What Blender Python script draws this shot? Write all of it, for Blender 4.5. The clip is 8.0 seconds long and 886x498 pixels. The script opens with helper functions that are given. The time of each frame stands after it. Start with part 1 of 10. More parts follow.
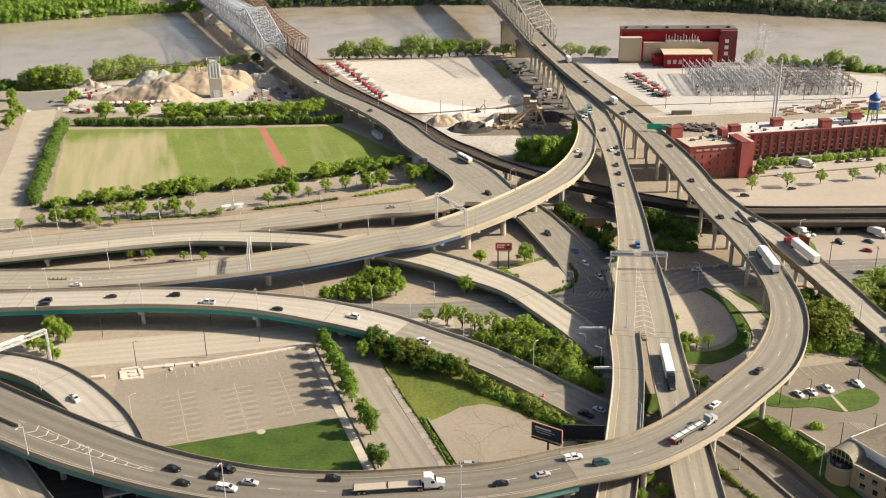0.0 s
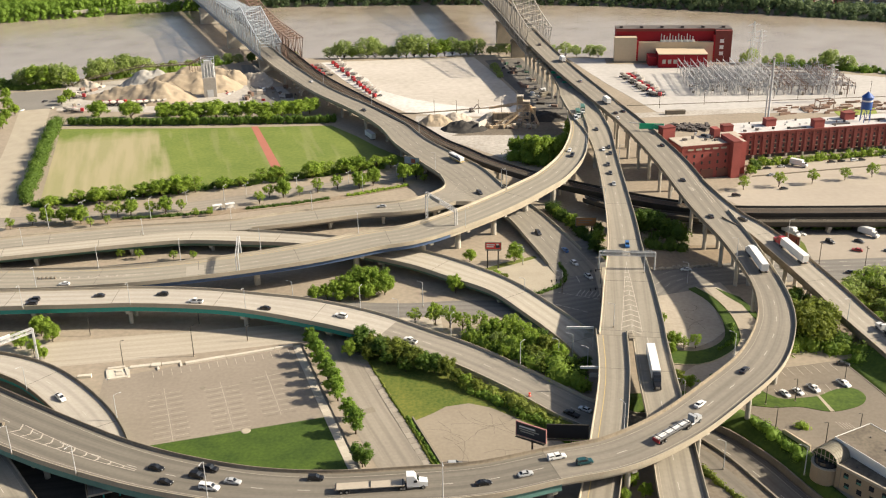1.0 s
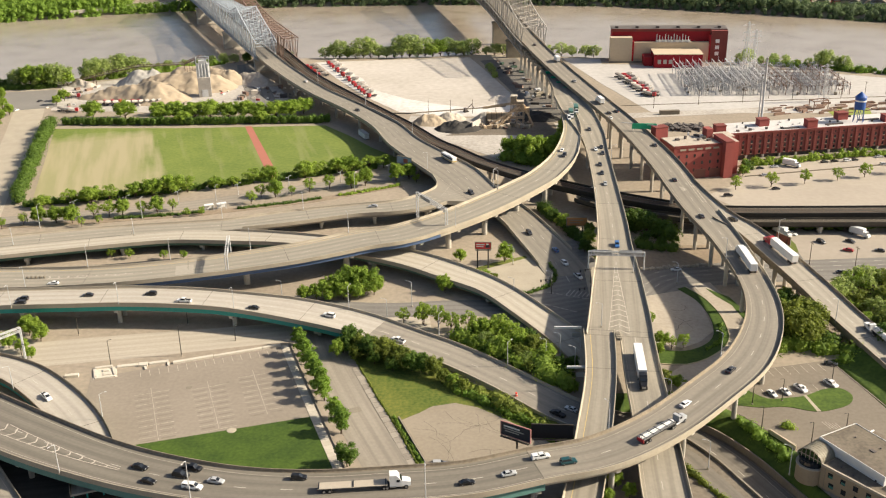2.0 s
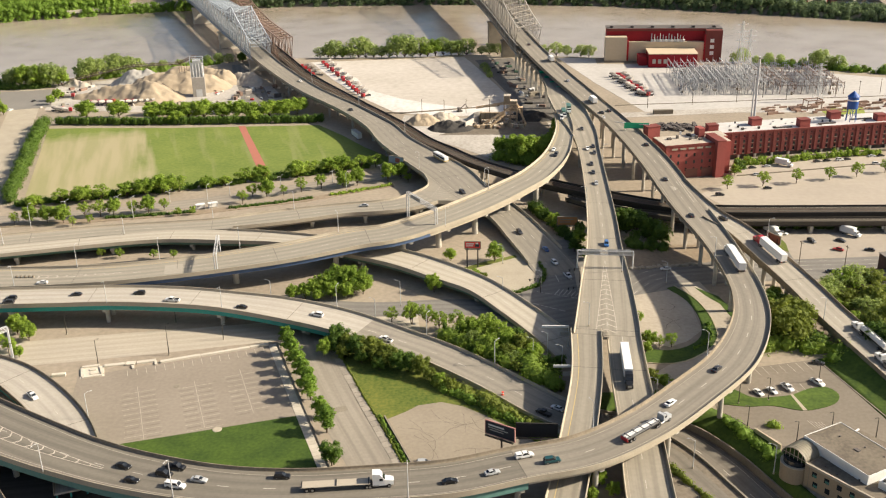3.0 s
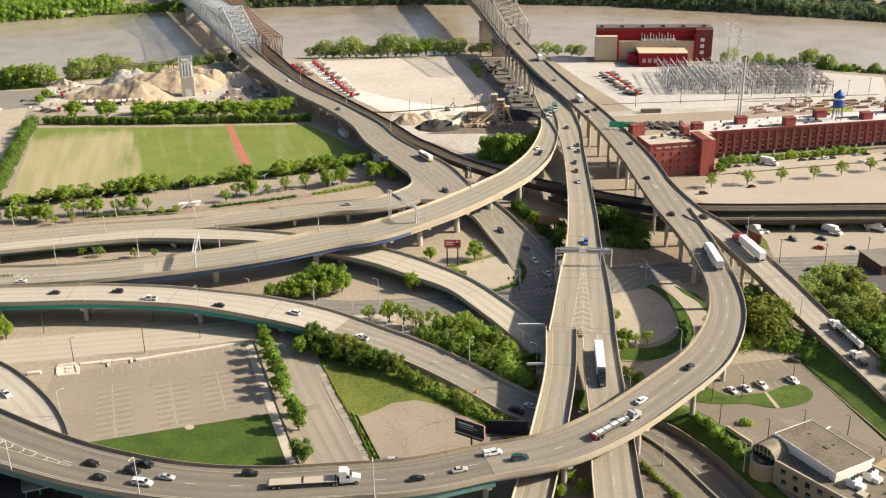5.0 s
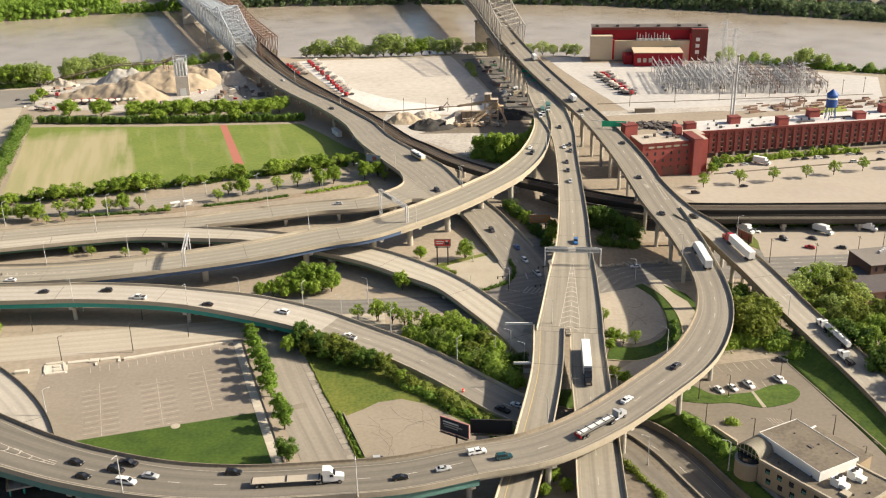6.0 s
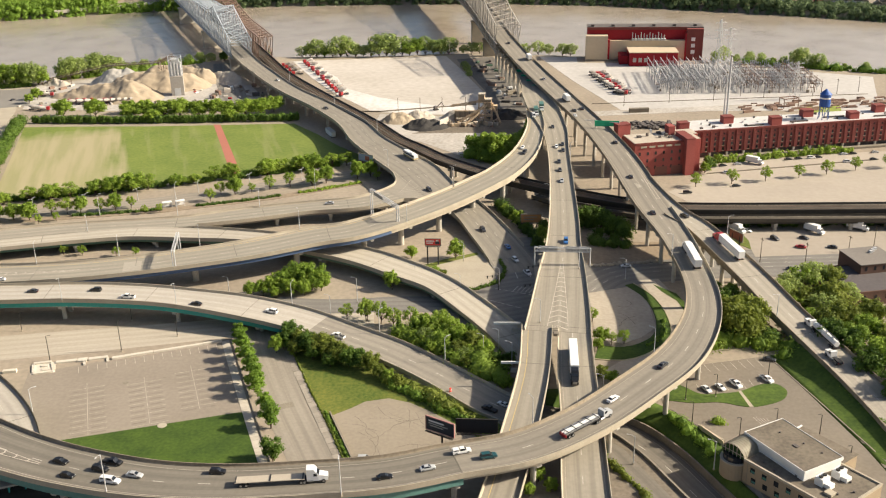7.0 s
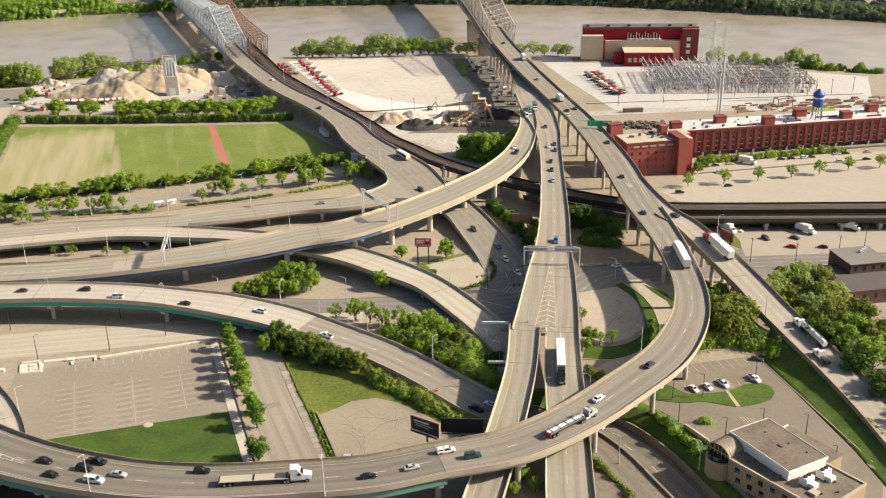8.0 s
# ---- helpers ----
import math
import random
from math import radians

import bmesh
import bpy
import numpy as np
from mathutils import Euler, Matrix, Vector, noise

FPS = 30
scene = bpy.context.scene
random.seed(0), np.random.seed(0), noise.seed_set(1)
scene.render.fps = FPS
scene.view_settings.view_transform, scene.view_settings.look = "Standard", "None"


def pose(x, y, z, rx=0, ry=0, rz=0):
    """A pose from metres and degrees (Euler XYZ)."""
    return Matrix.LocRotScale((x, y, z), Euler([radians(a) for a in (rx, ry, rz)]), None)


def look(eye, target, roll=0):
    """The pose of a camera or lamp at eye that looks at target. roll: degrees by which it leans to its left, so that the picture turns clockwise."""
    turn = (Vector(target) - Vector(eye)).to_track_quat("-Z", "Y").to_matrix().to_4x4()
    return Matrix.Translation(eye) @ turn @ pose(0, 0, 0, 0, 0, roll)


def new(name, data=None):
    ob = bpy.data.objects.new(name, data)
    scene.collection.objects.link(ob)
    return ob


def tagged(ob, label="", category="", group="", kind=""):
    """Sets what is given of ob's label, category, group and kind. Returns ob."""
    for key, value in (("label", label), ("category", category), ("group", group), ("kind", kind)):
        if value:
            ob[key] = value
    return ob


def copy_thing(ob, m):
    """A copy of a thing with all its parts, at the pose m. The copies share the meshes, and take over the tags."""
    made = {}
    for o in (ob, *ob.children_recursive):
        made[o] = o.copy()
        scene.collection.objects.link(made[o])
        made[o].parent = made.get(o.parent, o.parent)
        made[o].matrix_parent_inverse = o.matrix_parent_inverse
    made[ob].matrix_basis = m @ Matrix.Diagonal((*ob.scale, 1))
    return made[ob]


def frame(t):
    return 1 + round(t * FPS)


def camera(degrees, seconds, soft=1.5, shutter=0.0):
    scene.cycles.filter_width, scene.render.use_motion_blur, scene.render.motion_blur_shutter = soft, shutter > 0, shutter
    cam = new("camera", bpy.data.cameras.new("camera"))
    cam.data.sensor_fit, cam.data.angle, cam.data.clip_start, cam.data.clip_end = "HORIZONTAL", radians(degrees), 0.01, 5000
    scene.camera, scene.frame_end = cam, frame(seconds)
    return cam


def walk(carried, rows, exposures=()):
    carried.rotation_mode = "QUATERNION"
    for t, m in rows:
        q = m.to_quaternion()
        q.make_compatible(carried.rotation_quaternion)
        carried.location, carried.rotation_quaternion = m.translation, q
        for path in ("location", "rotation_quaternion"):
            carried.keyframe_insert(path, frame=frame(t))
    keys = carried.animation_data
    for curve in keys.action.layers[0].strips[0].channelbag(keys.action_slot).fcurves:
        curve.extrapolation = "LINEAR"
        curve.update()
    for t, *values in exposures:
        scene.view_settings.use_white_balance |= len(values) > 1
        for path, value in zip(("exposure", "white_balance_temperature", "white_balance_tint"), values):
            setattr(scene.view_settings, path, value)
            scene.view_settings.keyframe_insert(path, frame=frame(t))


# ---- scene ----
cam = camera(47.07, 8.0, soft=1.15)
PATH = [
    (0, (4.200, -0.500, 166.000), (3.894, 8.726, 162.154), -1.08),
    (0.5, (6.499, -0.336, 165.787), (6.187, 8.890, 161.943), -1.08),
    (1, (8.802, -0.187, 165.565), (8.487, 9.039, 161.720), -1.06),
    (1.5, (11.129, -0.056, 165.332), (10.806, 9.171, 161.489), -1.05),
    (3, (18.021, 0.141, 164.611), (17.681, 9.369, 160.774), -1.09),
    (3.5, (20.304, 0.134, 164.308), (19.957, 9.362, 160.471), -1.12),
    (4, (22.555, 0.119, 164.006), (22.201, 9.349, 160.173), -1.13),
    (4.5, (24.835, 0.134, 163.781), (24.475, 9.364, 159.950), -1.17),
    (6, (31.500, 0.263, 163.209), (31.124, 9.493, 159.378), -1.18),
    (6.5, (33.670, 0.325, 163.001), (33.288, 9.554, 159.170), -1.18),
    (7, (35.851, 0.417, 162.808), (35.463, 9.647, 158.980), -1.20),
    (7.5, (38.032, 0.513, 162.588), (37.639, 9.744, 158.762), -1.22),
    (8, (40.226, 0.636, 162.366), (39.827, 9.868, 158.542), -1.22),
]
walk(cam, [(t, look(eye, target, roll)) for t, eye, target, roll in PATH])

# ---- world, sun ----
SUN_EL, SUN_AZ = radians(32), radians(3)  # azimuth from +x towards +y
world = bpy.data.worlds.new("world")
scene.world = world
world.use_nodes = True
wn = world.node_tree
sky = wn.nodes.new("ShaderNodeTexSky")
sky.sky_type = "NISHITA"
sky.sun_disc = False
sky.sun_elevation = SUN_EL
sky.sun_rotation = radians(90) - SUN_AZ
sky.air_density, sky.dust_density = 1.0, 3.5
wn.links.new(sky.outputs[0], wn.nodes["Background"].inputs[0])
wn.nodes["Background"].inputs[1].default_value = 0.07
sun_data = bpy.data.lights.new("sun", "SUN")
sun_data.energy, sun_data.angle, sun_data.color = 5.0, radians(1.4), (0.99, 0.88, 0.705)
sun = new("sun", sun_data)
to_sun = Vector((math.cos(SUN_AZ) * math.cos(SUN_EL), math.sin(SUN_AZ) * math.cos(SUN_EL), math.sin(SUN_EL)))
sun.matrix_world = look(to_sun * 400 + Vector((17.7, 360.3, 0)), (17.7, 360.3, 0))
scene.view_settings.exposure = 0.84

# ---- materials ----
def mat(name, col, dark=None, big=0.06, small=1.5, amount=0.5, rough=0.85, metal=0.0, bump=0.15, rand=0.0, space="world", spec=0.3):
    """A surface with broad stains and fine grain between two colours."""
    m = bpy.data.materials.new(name)
    m.use_nodes = True
    t = m.node_tree
    b = t.nodes["Principled BSDF"]
    dark = dark or tuple(c * 0.62 for c in col)
    if space == "world":
        src = t.nodes.new("ShaderNodeNewGeometry").outputs["Position"]
    else:
        src = t.nodes.new("ShaderNodeTexCoord").outputs["Object"]
    n1, n2 = t.nodes.new("ShaderNodeTexNoise"), t.nodes.new("ShaderNodeTexNoise")
    n1.inputs["Scale"].default_value, n2.inputs["Scale"].default_value = big, small
    n1.inputs["Detail"].default_value, n2.inputs["Detail"].default_value = 5, 4
    t.links.new(src, n1.inputs["Vector"])
    t.links.new(src, n2.inputs["Vector"])
    add = t.nodes.new("ShaderNodeMath")
    add.operation = "ADD"
    t.links.new(n1.outputs[0], add.inputs[0])
    t.links.new(n2.outputs[0], add.inputs[1])
    ramp = t.nodes.new("ShaderNodeMapRange")
    ramp.inputs["From Min"].default_value, ramp.inputs["From Max"].default_value = 0.72, 1.28
    ramp.inputs["To Min"].default_value, ramp.inputs["To Max"].default_value = 0.5 - amount / 2, 0.5 + amount / 2
    t.links.new(add.outputs[0], ramp.inputs["Value"])
    mix = t.nodes.new("ShaderNodeMix")
    mix.data_type = "RGBA"
    mix.inputs[6].default_value, mix.inputs[7].default_value = (*dark, 1), (*col, 1)
    fac = ramp.outputs[0]
    if rand:
        info = t.nodes.new("ShaderNodeObjectInfo")
        ma = t.nodes.new("ShaderNodeMath")
        ma.operation = "MULTIPLY_ADD"
        ma.inputs[1].default_value, ma.inputs[2].default_value = rand, -rand / 2
        t.links.new(info.outputs["Random"], ma.inputs[0])
        a2 = t.nodes.new("ShaderNodeMath")
        a2.operation, a2.use_clamp = "ADD", True
        t.links.new(fac, a2.inputs[0])
        t.links.new(ma.outputs[0], a2.inputs[1])
        fac = a2.outputs[0]
    t.links.new(fac, mix.inputs[0])
    t.links.new(mix.outputs[2], b.inputs["Base Color"])
    b.inputs["Roughness"].default_value, b.inputs["Metallic"].default_value = rough, metal
    b.inputs["Specular IOR Level"].default_value = spec
    if bump:
        bp = t.nodes.new("ShaderNodeBump")
        bp.inputs["Strength"].default_value, bp.inputs["Distance"].default_value = bump, 0.1
        t.links.new(n2.outputs[0], bp.inputs["Height"])
        t.links.new(bp.outputs[0], b.inputs["Normal"])
    return m


def road_mat(name, col, dark, lane=3.66, wear=0.35):
    """Concrete or asphalt deck: stains, grain, and darker wheel paths and oil strips that run along the lanes (u across, v along, in metres)."""
    m = mat(name, col, dark, big=0.035, small=0.9, amount=0.55, bump=0.1)
    t = m.node_tree
    b = t.nodes["Principled BSDF"]
    base = b.inputs["Base Color"].links[0].from_socket
    uv = t.nodes.new("ShaderNodeUVMap")
    uv.uv_map = "uv"
    mp = t.nodes.new("ShaderNodeMapping")
    mp.inputs["Scale"].default_value = (2 * math.pi / lane, 0.012, 1)
    t.links.new(uv.outputs[0], mp.inputs[0])
    sep = t.nodes.new("ShaderNodeSeparateXYZ")
    t.links.new(mp.outputs[0], sep.inputs[0])
    co = t.nodes.new("ShaderNodeMath")
    co.operation = "COSINE"
    t.links.new(sep.outputs[0], co.inputs[0])
    streak = t.nodes.new("ShaderNodeTexNoise")
    mp2 = t.nodes.new("ShaderNodeMapping")
    mp2.inputs["Scale"].default_value = (1.3, 0.02, 1)
    t.links.new(uv.outputs[0], mp2.inputs[0])
    t.links.new(mp2.outputs[0], streak.inputs["Vector"])
    streak.inputs["Scale"].default_value, streak.inputs["Detail"].default_value = 1.0, 5
    mul = t.nodes.new("ShaderNodeMath")
    mul.operation = "MULTIPLY_ADD"
    mul.inputs[1].default_value, mul.inputs[2].default_value = -0.16, 0.0
    t.links.new(co.outputs[0], mul.inputs[0])
    add = t.nodes.new("ShaderNodeMath")
    add.operation = "ADD"
    t.links.new(mul.outputs[0], add.inputs[0])
    t.links.new(streak.outputs[0], add.inputs[1])
    mr = t.nodes.new("ShaderNodeMapRange")
    mr.inputs["From Min"].default_value, mr.inputs["From Max"].default_value = 0.35, 0.75
    mr.inputs["To Min"].default_value, mr.inputs["To Max"].default_value = 0.0, wear
    t.links.new(add.outputs[0], mr.inputs["Value"])
    mix = t.nodes.new("ShaderNodeMix")
    mix.data_type = "RGBA"
    mix.inputs[7].default_value = (*[c * 0.45 for c in dark], 1)
    t.links.new(mr.outputs[0], mix.inputs[0])
    t.links.new(base, mix.inputs[6])
    t.links.new(mix.outputs[2], b.inputs["Base Color"])
    return m


def leaf_mat(name, col, dark, spread=0.35):
    m = bpy.data.materials.new(name)
    m.use_nodes = True
    t = m.node_tree
    b = t.nodes["Principled BSDF"]
    geo = t.nodes.new("ShaderNodeNewGeometry")
    info = t.nodes.new("ShaderNodeObjectInfo")
    mixf = t.nodes.new("ShaderNodeMath")
    mixf.operation = "MULTIPLY_ADD"
    mixf.inputs[1].default_value = 0.6
    t.links.new(geo.outputs["Random Per Island"], mixf.inputs[0])
    m2 = t.nodes.new("ShaderNodeMath")
    m2.operation = "MULTIPLY"
    m2.inputs[1].default_value = 0.4
    t.links.new(info.outputs["Random"], m2.inputs[0])
    t.links.new(m2.outputs[0], mixf.inputs[2])
    mix = t.nodes.new("ShaderNodeMix")
    mix.data_type = "RGBA"
    mix.inputs[6].default_value, mix.inputs[7].default_value = (*dark, 1), (*col, 1)
    t.links.new(mixf.outputs[0], mix.inputs[0])
    t.links.new(mix.outputs[2], b.inputs["Base Color"])
    b.inputs["Roughness"].default_value = 0.6
    b.inputs["Specular IOR Level"].default_value = 0.25
    tr = t.nodes.new("ShaderNodeBsdfTranslucent")
    t.links.new(mix.outputs[2], tr.inputs[0])
    ms = t.nodes.new("ShaderNodeMixShader")
    ms.inputs[0].default_value = 0.5
    t.links.new(b.outputs[0], ms.inputs[1])
    t.links.new(tr.outputs[0], ms.inputs[2])
    t.links.new(ms.outputs[0], t.nodes["Material Output"].inputs[0])
    return m


def plain(name, col, rough=0.5, metal=0.0, spec=0.5):
    return mat(name, col, tuple(c * 0.8 for c in col), big=0.4, small=6, amount=0.5, rough=rough, metal=metal, bump=0.0, space="object", spec=spec)


M_GROUND = mat("dusty_ground", (0.355, 0.298, 0.228), (0.235, 0.195, 0.148), big=0.02, small=0.5, amount=0.8)
M_DECK = road_mat("concrete_deck", (0.47, 0.425, 0.345), (0.36, 0.32, 0.26), wear=0.3)
M_DECK_RIVER = road_mat("river_approach_deck", (0.285, 0.256, 0.21), (0.21, 0.188, 0.153), wear=0.3)
M_DECK_SLOPE = road_mat("worn_slope_deck", (0.30, 0.27, 0.224), (0.22, 0.196, 0.162), wear=0.32)
M_DECK_SWEEP = road_mat("sweeping_deck", (0.345, 0.312, 0.252), (0.26, 0.234, 0.188), wear=0.35)
M_DECK_BRANCH = road_mat("branch_deck", (0.395, 0.355, 0.292), (0.29, 0.26, 0.213), wear=0.3)
M_DECK_GREY = road_mat("grey_deck", (0.292, 0.26, 0.211), (0.208, 0.184, 0.149))
M_DECK_CURVE = road_mat("curved_deck", (0.212, 0.19, 0.156), (0.15, 0.134, 0.109), wear=0.4)
M_DECK_TAN = road_mat("tan_deck", (0.34, 0.303, 0.243), (0.25, 0.222, 0.176))
M_FADED_LINE = mat("faded_edge_paint", (0.40, 0.36, 0.295), (0.26, 0.232, 0.19), big=0.2, small=1.5, amount=0.9, bump=0)
M_DECK_PALE = road_mat("pale_deck", (0.455, 0.415, 0.355), (0.345, 0.312, 0.265), wear=0.25)
M_HIGHWAY = road_mat("pale_highway", (0.47, 0.415, 0.335), (0.36, 0.315, 0.25), wear=0.25)
M_TEAL_PALE = mat("faded_teal_paint", (0.15, 0.30, 0.265), (0.09, 0.18, 0.16), big=0.1, small=1.2, rough=0.55, bump=0.05)
M_CRACK = mat("weathered_crack", (0.19, 0.16, 0.125), (0.12, 0.10, 0.08), bump=0)
M_ASPHALT = road_mat("asphalt", (0.25, 0.232, 0.205), (0.165, 0.152, 0.135))
# near-black asphalt: the shade below the decks is put into its base colour
M_ASPHALT_SHADE = road_mat("dark_asphalt", (0.075, 0.069, 0.061), (0.045, 0.042, 0.038))
M_FORECOURT = mat("pale_forecourt", (0.46, 0.40, 0.32), (0.33, 0.285, 0.225), big=0.06, small=0.7, amount=0.8)
M_CARPARK = mat("office_car_park", (0.22, 0.187, 0.146), (0.16, 0.136, 0.106), big=0.05, small=0.8, amount=0.8)
M_ASPHALT_OLD = road_mat("worn_asphalt", (0.335, 0.295, 0.24), (0.24, 0.21, 0.17), wear=0.3)
M_CONC = mat("concrete", (0.46, 0.405, 0.315), (0.29, 0.25, 0.19), big=0.15, small=2.2)
M_PARAPET = mat("brown_parapet", (0.30, 0.25, 0.185), (0.17, 0.14, 0.10), big=0.2, small=1.2, amount=0.8)
M_DARK_BROWN = mat("sooty_wall", (0.115, 0.098, 0.076), (0.055, 0.047, 0.037), big=0.2, small=1.5)
M_CONC_DARK = mat("stained_concrete", (0.30, 0.26, 0.20), (0.15, 0.13, 0.10), big=0.2, small=2.0)
M_PIER = mat("pier_concrete", (0.55, 0.51, 0.44), (0.28, 0.26, 0.22), big=0.3, small=2.5)
M_TEAL = mat("teal_steel_paint", (0.04, 0.34, 0.30), (0.03, 0.20, 0.17), big=0.1, small=1.2, rough=0.5, bump=0.05)
M_GREEN_STEEL = mat("green_steel_paint", (0.11, 0.19, 0.13), (0.05, 0.09, 0.06), big=0.1, small=1.2, rough=0.55, bump=0.05)
M_BLUE_STEEL = mat("blue_steel_paint", (0.10, 0.15, 0.26), (0.05, 0.08, 0.15), big=0.1, small=1.2, rough=0.55, bump=0.05)
M_TAN_STEEL = mat("tan_girder", (0.30, 0.25, 0.18), (0.15, 0.12, 0.08), big=0.1, small=1.2, rough=0.6)
M_BLACK_STEEL = mat("black_steel", (0.055, 0.048, 0.04), (0.022, 0.02, 0.017), big=0.2, small=1.5, rough=0.6)
M_STALL_LINE = mat("faded_stall_paint", (0.52, 0.47, 0.40), (0.36, 0.31, 0.25), big=0.5, small=2.0, amount=1.0, bump=0)
M_WHITE_LINE = mat("white_road_paint", (0.58, 0.545, 0.48), (0.36, 0.325, 0.27), big=0.3, small=3.0, amount=0.8, bump=0)
M_YELLOW_LINE = mat("yellow_road_paint", (0.62, 0.46, 0.16), (0.45, 0.34, 0.15), big=0.3, small=3.0, bump=0)
M_JOINT = mat("joint_rubber", (0.17, 0.15, 0.125), (0.10, 0.09, 0.075), bump=0)
M_GRASS = mat("grass", (0.066, 0.108, 0.013), (0.028, 0.056, 0.007), big=0.12, small=0.9, amount=1.0)
M_LAWN = mat("lush_grass", (0.083, 0.128, 0.016), (0.038, 0.070, 0.009), big=0.2, small=0.9, amount=1.0, bump=0.4)
M_GRASS_DRY = mat("patchy_grass", (0.165, 0.17, 0.032), (0.062, 0.098, 0.014), big=0.06, small=0.9, amount=1.1)
M_LOT = mat("lot_asphalt", (0.285, 0.243, 0.195), (0.222, 0.187, 0.148), big=0.05, small=0.8, amount=0.8)
M_GRAVEL = mat("white_gravel", (0.56, 0.51, 0.45), (0.44, 0.38, 0.31), big=0.03, small=0.4)
M_DIRT = mat("works_dirt", (0.51, 0.47, 0.42), (0.31, 0.28, 0.24), big=0.05, small=0.5, amount=1.0)
M_DIRT_DARK = mat("dark_works_dirt", (0.215, 0.18, 0.138), (0.12, 0.10, 0.076), big=0.1, small=0.8, amount=0.9)
M_EARTH = mat("brown_earth", (0.30, 0.235, 0.165), (0.20, 0.155, 0.108), big=0.06, small=0.6, amount=0.9)
M_SAND = mat("sand", (0.42, 0.34, 0.245), (0.31, 0.25, 0.175), big=0.06, small=0.7)
M_BRICK = mat("red_brick", (0.37, 0.095, 0.08), (0.23, 0.06, 0.052), big=0.15, small=2.0)
M_BROWN_BRICK = mat("brown_brick", (0.15, 0.085, 0.062), (0.085, 0.05, 0.038), big=0.15, small=2.0)
M_BRICK_DK = mat("dark_brick", (0.23, 0.06, 0.05), (0.13, 0.036, 0.03), big=0.15, small=2.0)
M_RED_PANEL = mat("red_cladding", (0.33, 0.018, 0.025), (0.24, 0.014, 0.02), big=0.05, small=0.5, bump=0.03)
M_CREAM_PANEL = mat("cream_cladding", (0.56, 0.46, 0.33), (0.46, 0.375, 0.265), big=0.05, small=0.5, bump=0.03)
M_ROOF_WHITE = mat("white_roof", (0.62, 0.60, 0.58), (0.42, 0.40, 0.38), big=0.08, small=0.7)
M_ROOF_TAN = mat("tan_roof", (0.195, 0.163, 0.122), (0.105, 0.087, 0.066), big=0.16, small=1.1, amount=0.9)
M_ROOF_PALE = mat("pale_tan_roof", (0.50, 0.44, 0.36), (0.36, 0.31, 0.25), big=0.12, small=0.8, amount=0.8)
M_ROOF_DARK = mat("dark_roof", (0.14, 0.12, 0.11), (0.08, 0.07, 0.065), big=0.1, small=0.8)
M_GLASS_DARK = plain("dark_glass", (0.02, 0.024, 0.03), rough=0.08, spec=0.6)
M_STEEL = mat("galvanised_steel", (0.58, 0.58, 0.58), (0.42, 0.42, 0.42), rough=0.5, metal=0.1, bump=0, space="object", big=0.5, small=4)
M_SILVER = mat("silver_truss_paint", (0.50, 0.46, 0.40), (0.33, 0.30, 0.26), rough=0.6, bump=0)
M_BLUE_TRUSS = mat("pale_blue_truss_paint", (0.50, 0.55, 0.60), (0.33, 0.37, 0.41), rough=0.6, bump=0)
M_RUST = mat("rusty_truss", (0.28, 0.185, 0.14), (0.155, 0.10, 0.075), rough=0.8, bump=0)
M_POLE_DARK = plain("dark_bronze_pole", (0.05, 0.04, 0.03))
M_TRUNK = mat("bark", (0.12, 0.085, 0.055), (0.06, 0.042, 0.028), small=4, space="object")
M_LEAF = leaf_mat("spring_leaves", (0.36, 0.47, 0.07), (0.15, 0.24, 0.03))
M_LEAF_STREET = leaf_mat("street_tree_leaves", (0.27, 0.40, 0.055), (0.10, 0.18, 0.025))
M_LEAF_LIGHT = leaf_mat("light_leaves", (0.36, 0.46, 0.07), (0.16, 0.25, 0.03))
M_LEAF_DARK = leaf_mat("dark_leaves", (0.165, 0.26, 0.04), (0.055, 0.105, 0.02))
M_LEAF_BANK = leaf_mat("bank_leaves", (0.42, 0.50, 0.15), (0.22, 0.29, 0.08))
# lifted base colours put some distance haze into the far woods
M_LEAF_HAZE = leaf_mat("far_leaves", (0.17, 0.23, 0.10), (0.09, 0.13, 0.06))
M_LEAF_OLIVE = leaf_mat("olive_leaves", (0.28, 0.32, 0.052), (0.105, 0.145, 0.024))
M_WHITE = plain("white_paint", (0.78, 0.77, 0.74), rough=0.45)
M_SIGN_GREEN = plain("sign_green", (0.015, 0.45, 0.22), rough=0.5)
M_BLUE = plain("blue_paint", (0.02, 0.09, 0.34), rough=0.45)
M_TYRE = plain("tyre_rubber", (0.02, 0.02, 0.02), rough=0.9)
M_RED = plain("red_paint", (0.42, 0.02, 0.02), rough=0.4)

# ---- tools ----
def link(name, bm, material, parent=None, label="", smooth=False):
    me = bpy.data.meshes.new(name)
    bmesh.ops.recalc_face_normals(bm, faces=bm.faces)
    bm.to_mesh(me)
    bm.free()
    if smooth:
        for p in me.polygons:
            p.use_smooth = True
    for m in material if isinstance(material, (list, tuple)) else (material,):
        me.materials.append(m)
    ob = new(name, me)
    if parent:
        ob.parent = parent
    if label:
        tagged(ob, label)
    return ob


def part(name, bm, material, parent, label="", smooth=False):
    return link(name, bm, material, parent, label, smooth)


def shared(name, me, parent, m):
    """One more object on a mesh that alike pieces share."""
    ob = new(name, me)
    ob.parent = parent
    ob.matrix_basis = m
    return ob


def mesh_of(name, bm, material):
    me = bpy.data.meshes.new(name)
    bmesh.ops.recalc_face_normals(bm, faces=bm.faces)
    bm.to_mesh(me)
    bm.free()
    me.materials.append(material)
    return me


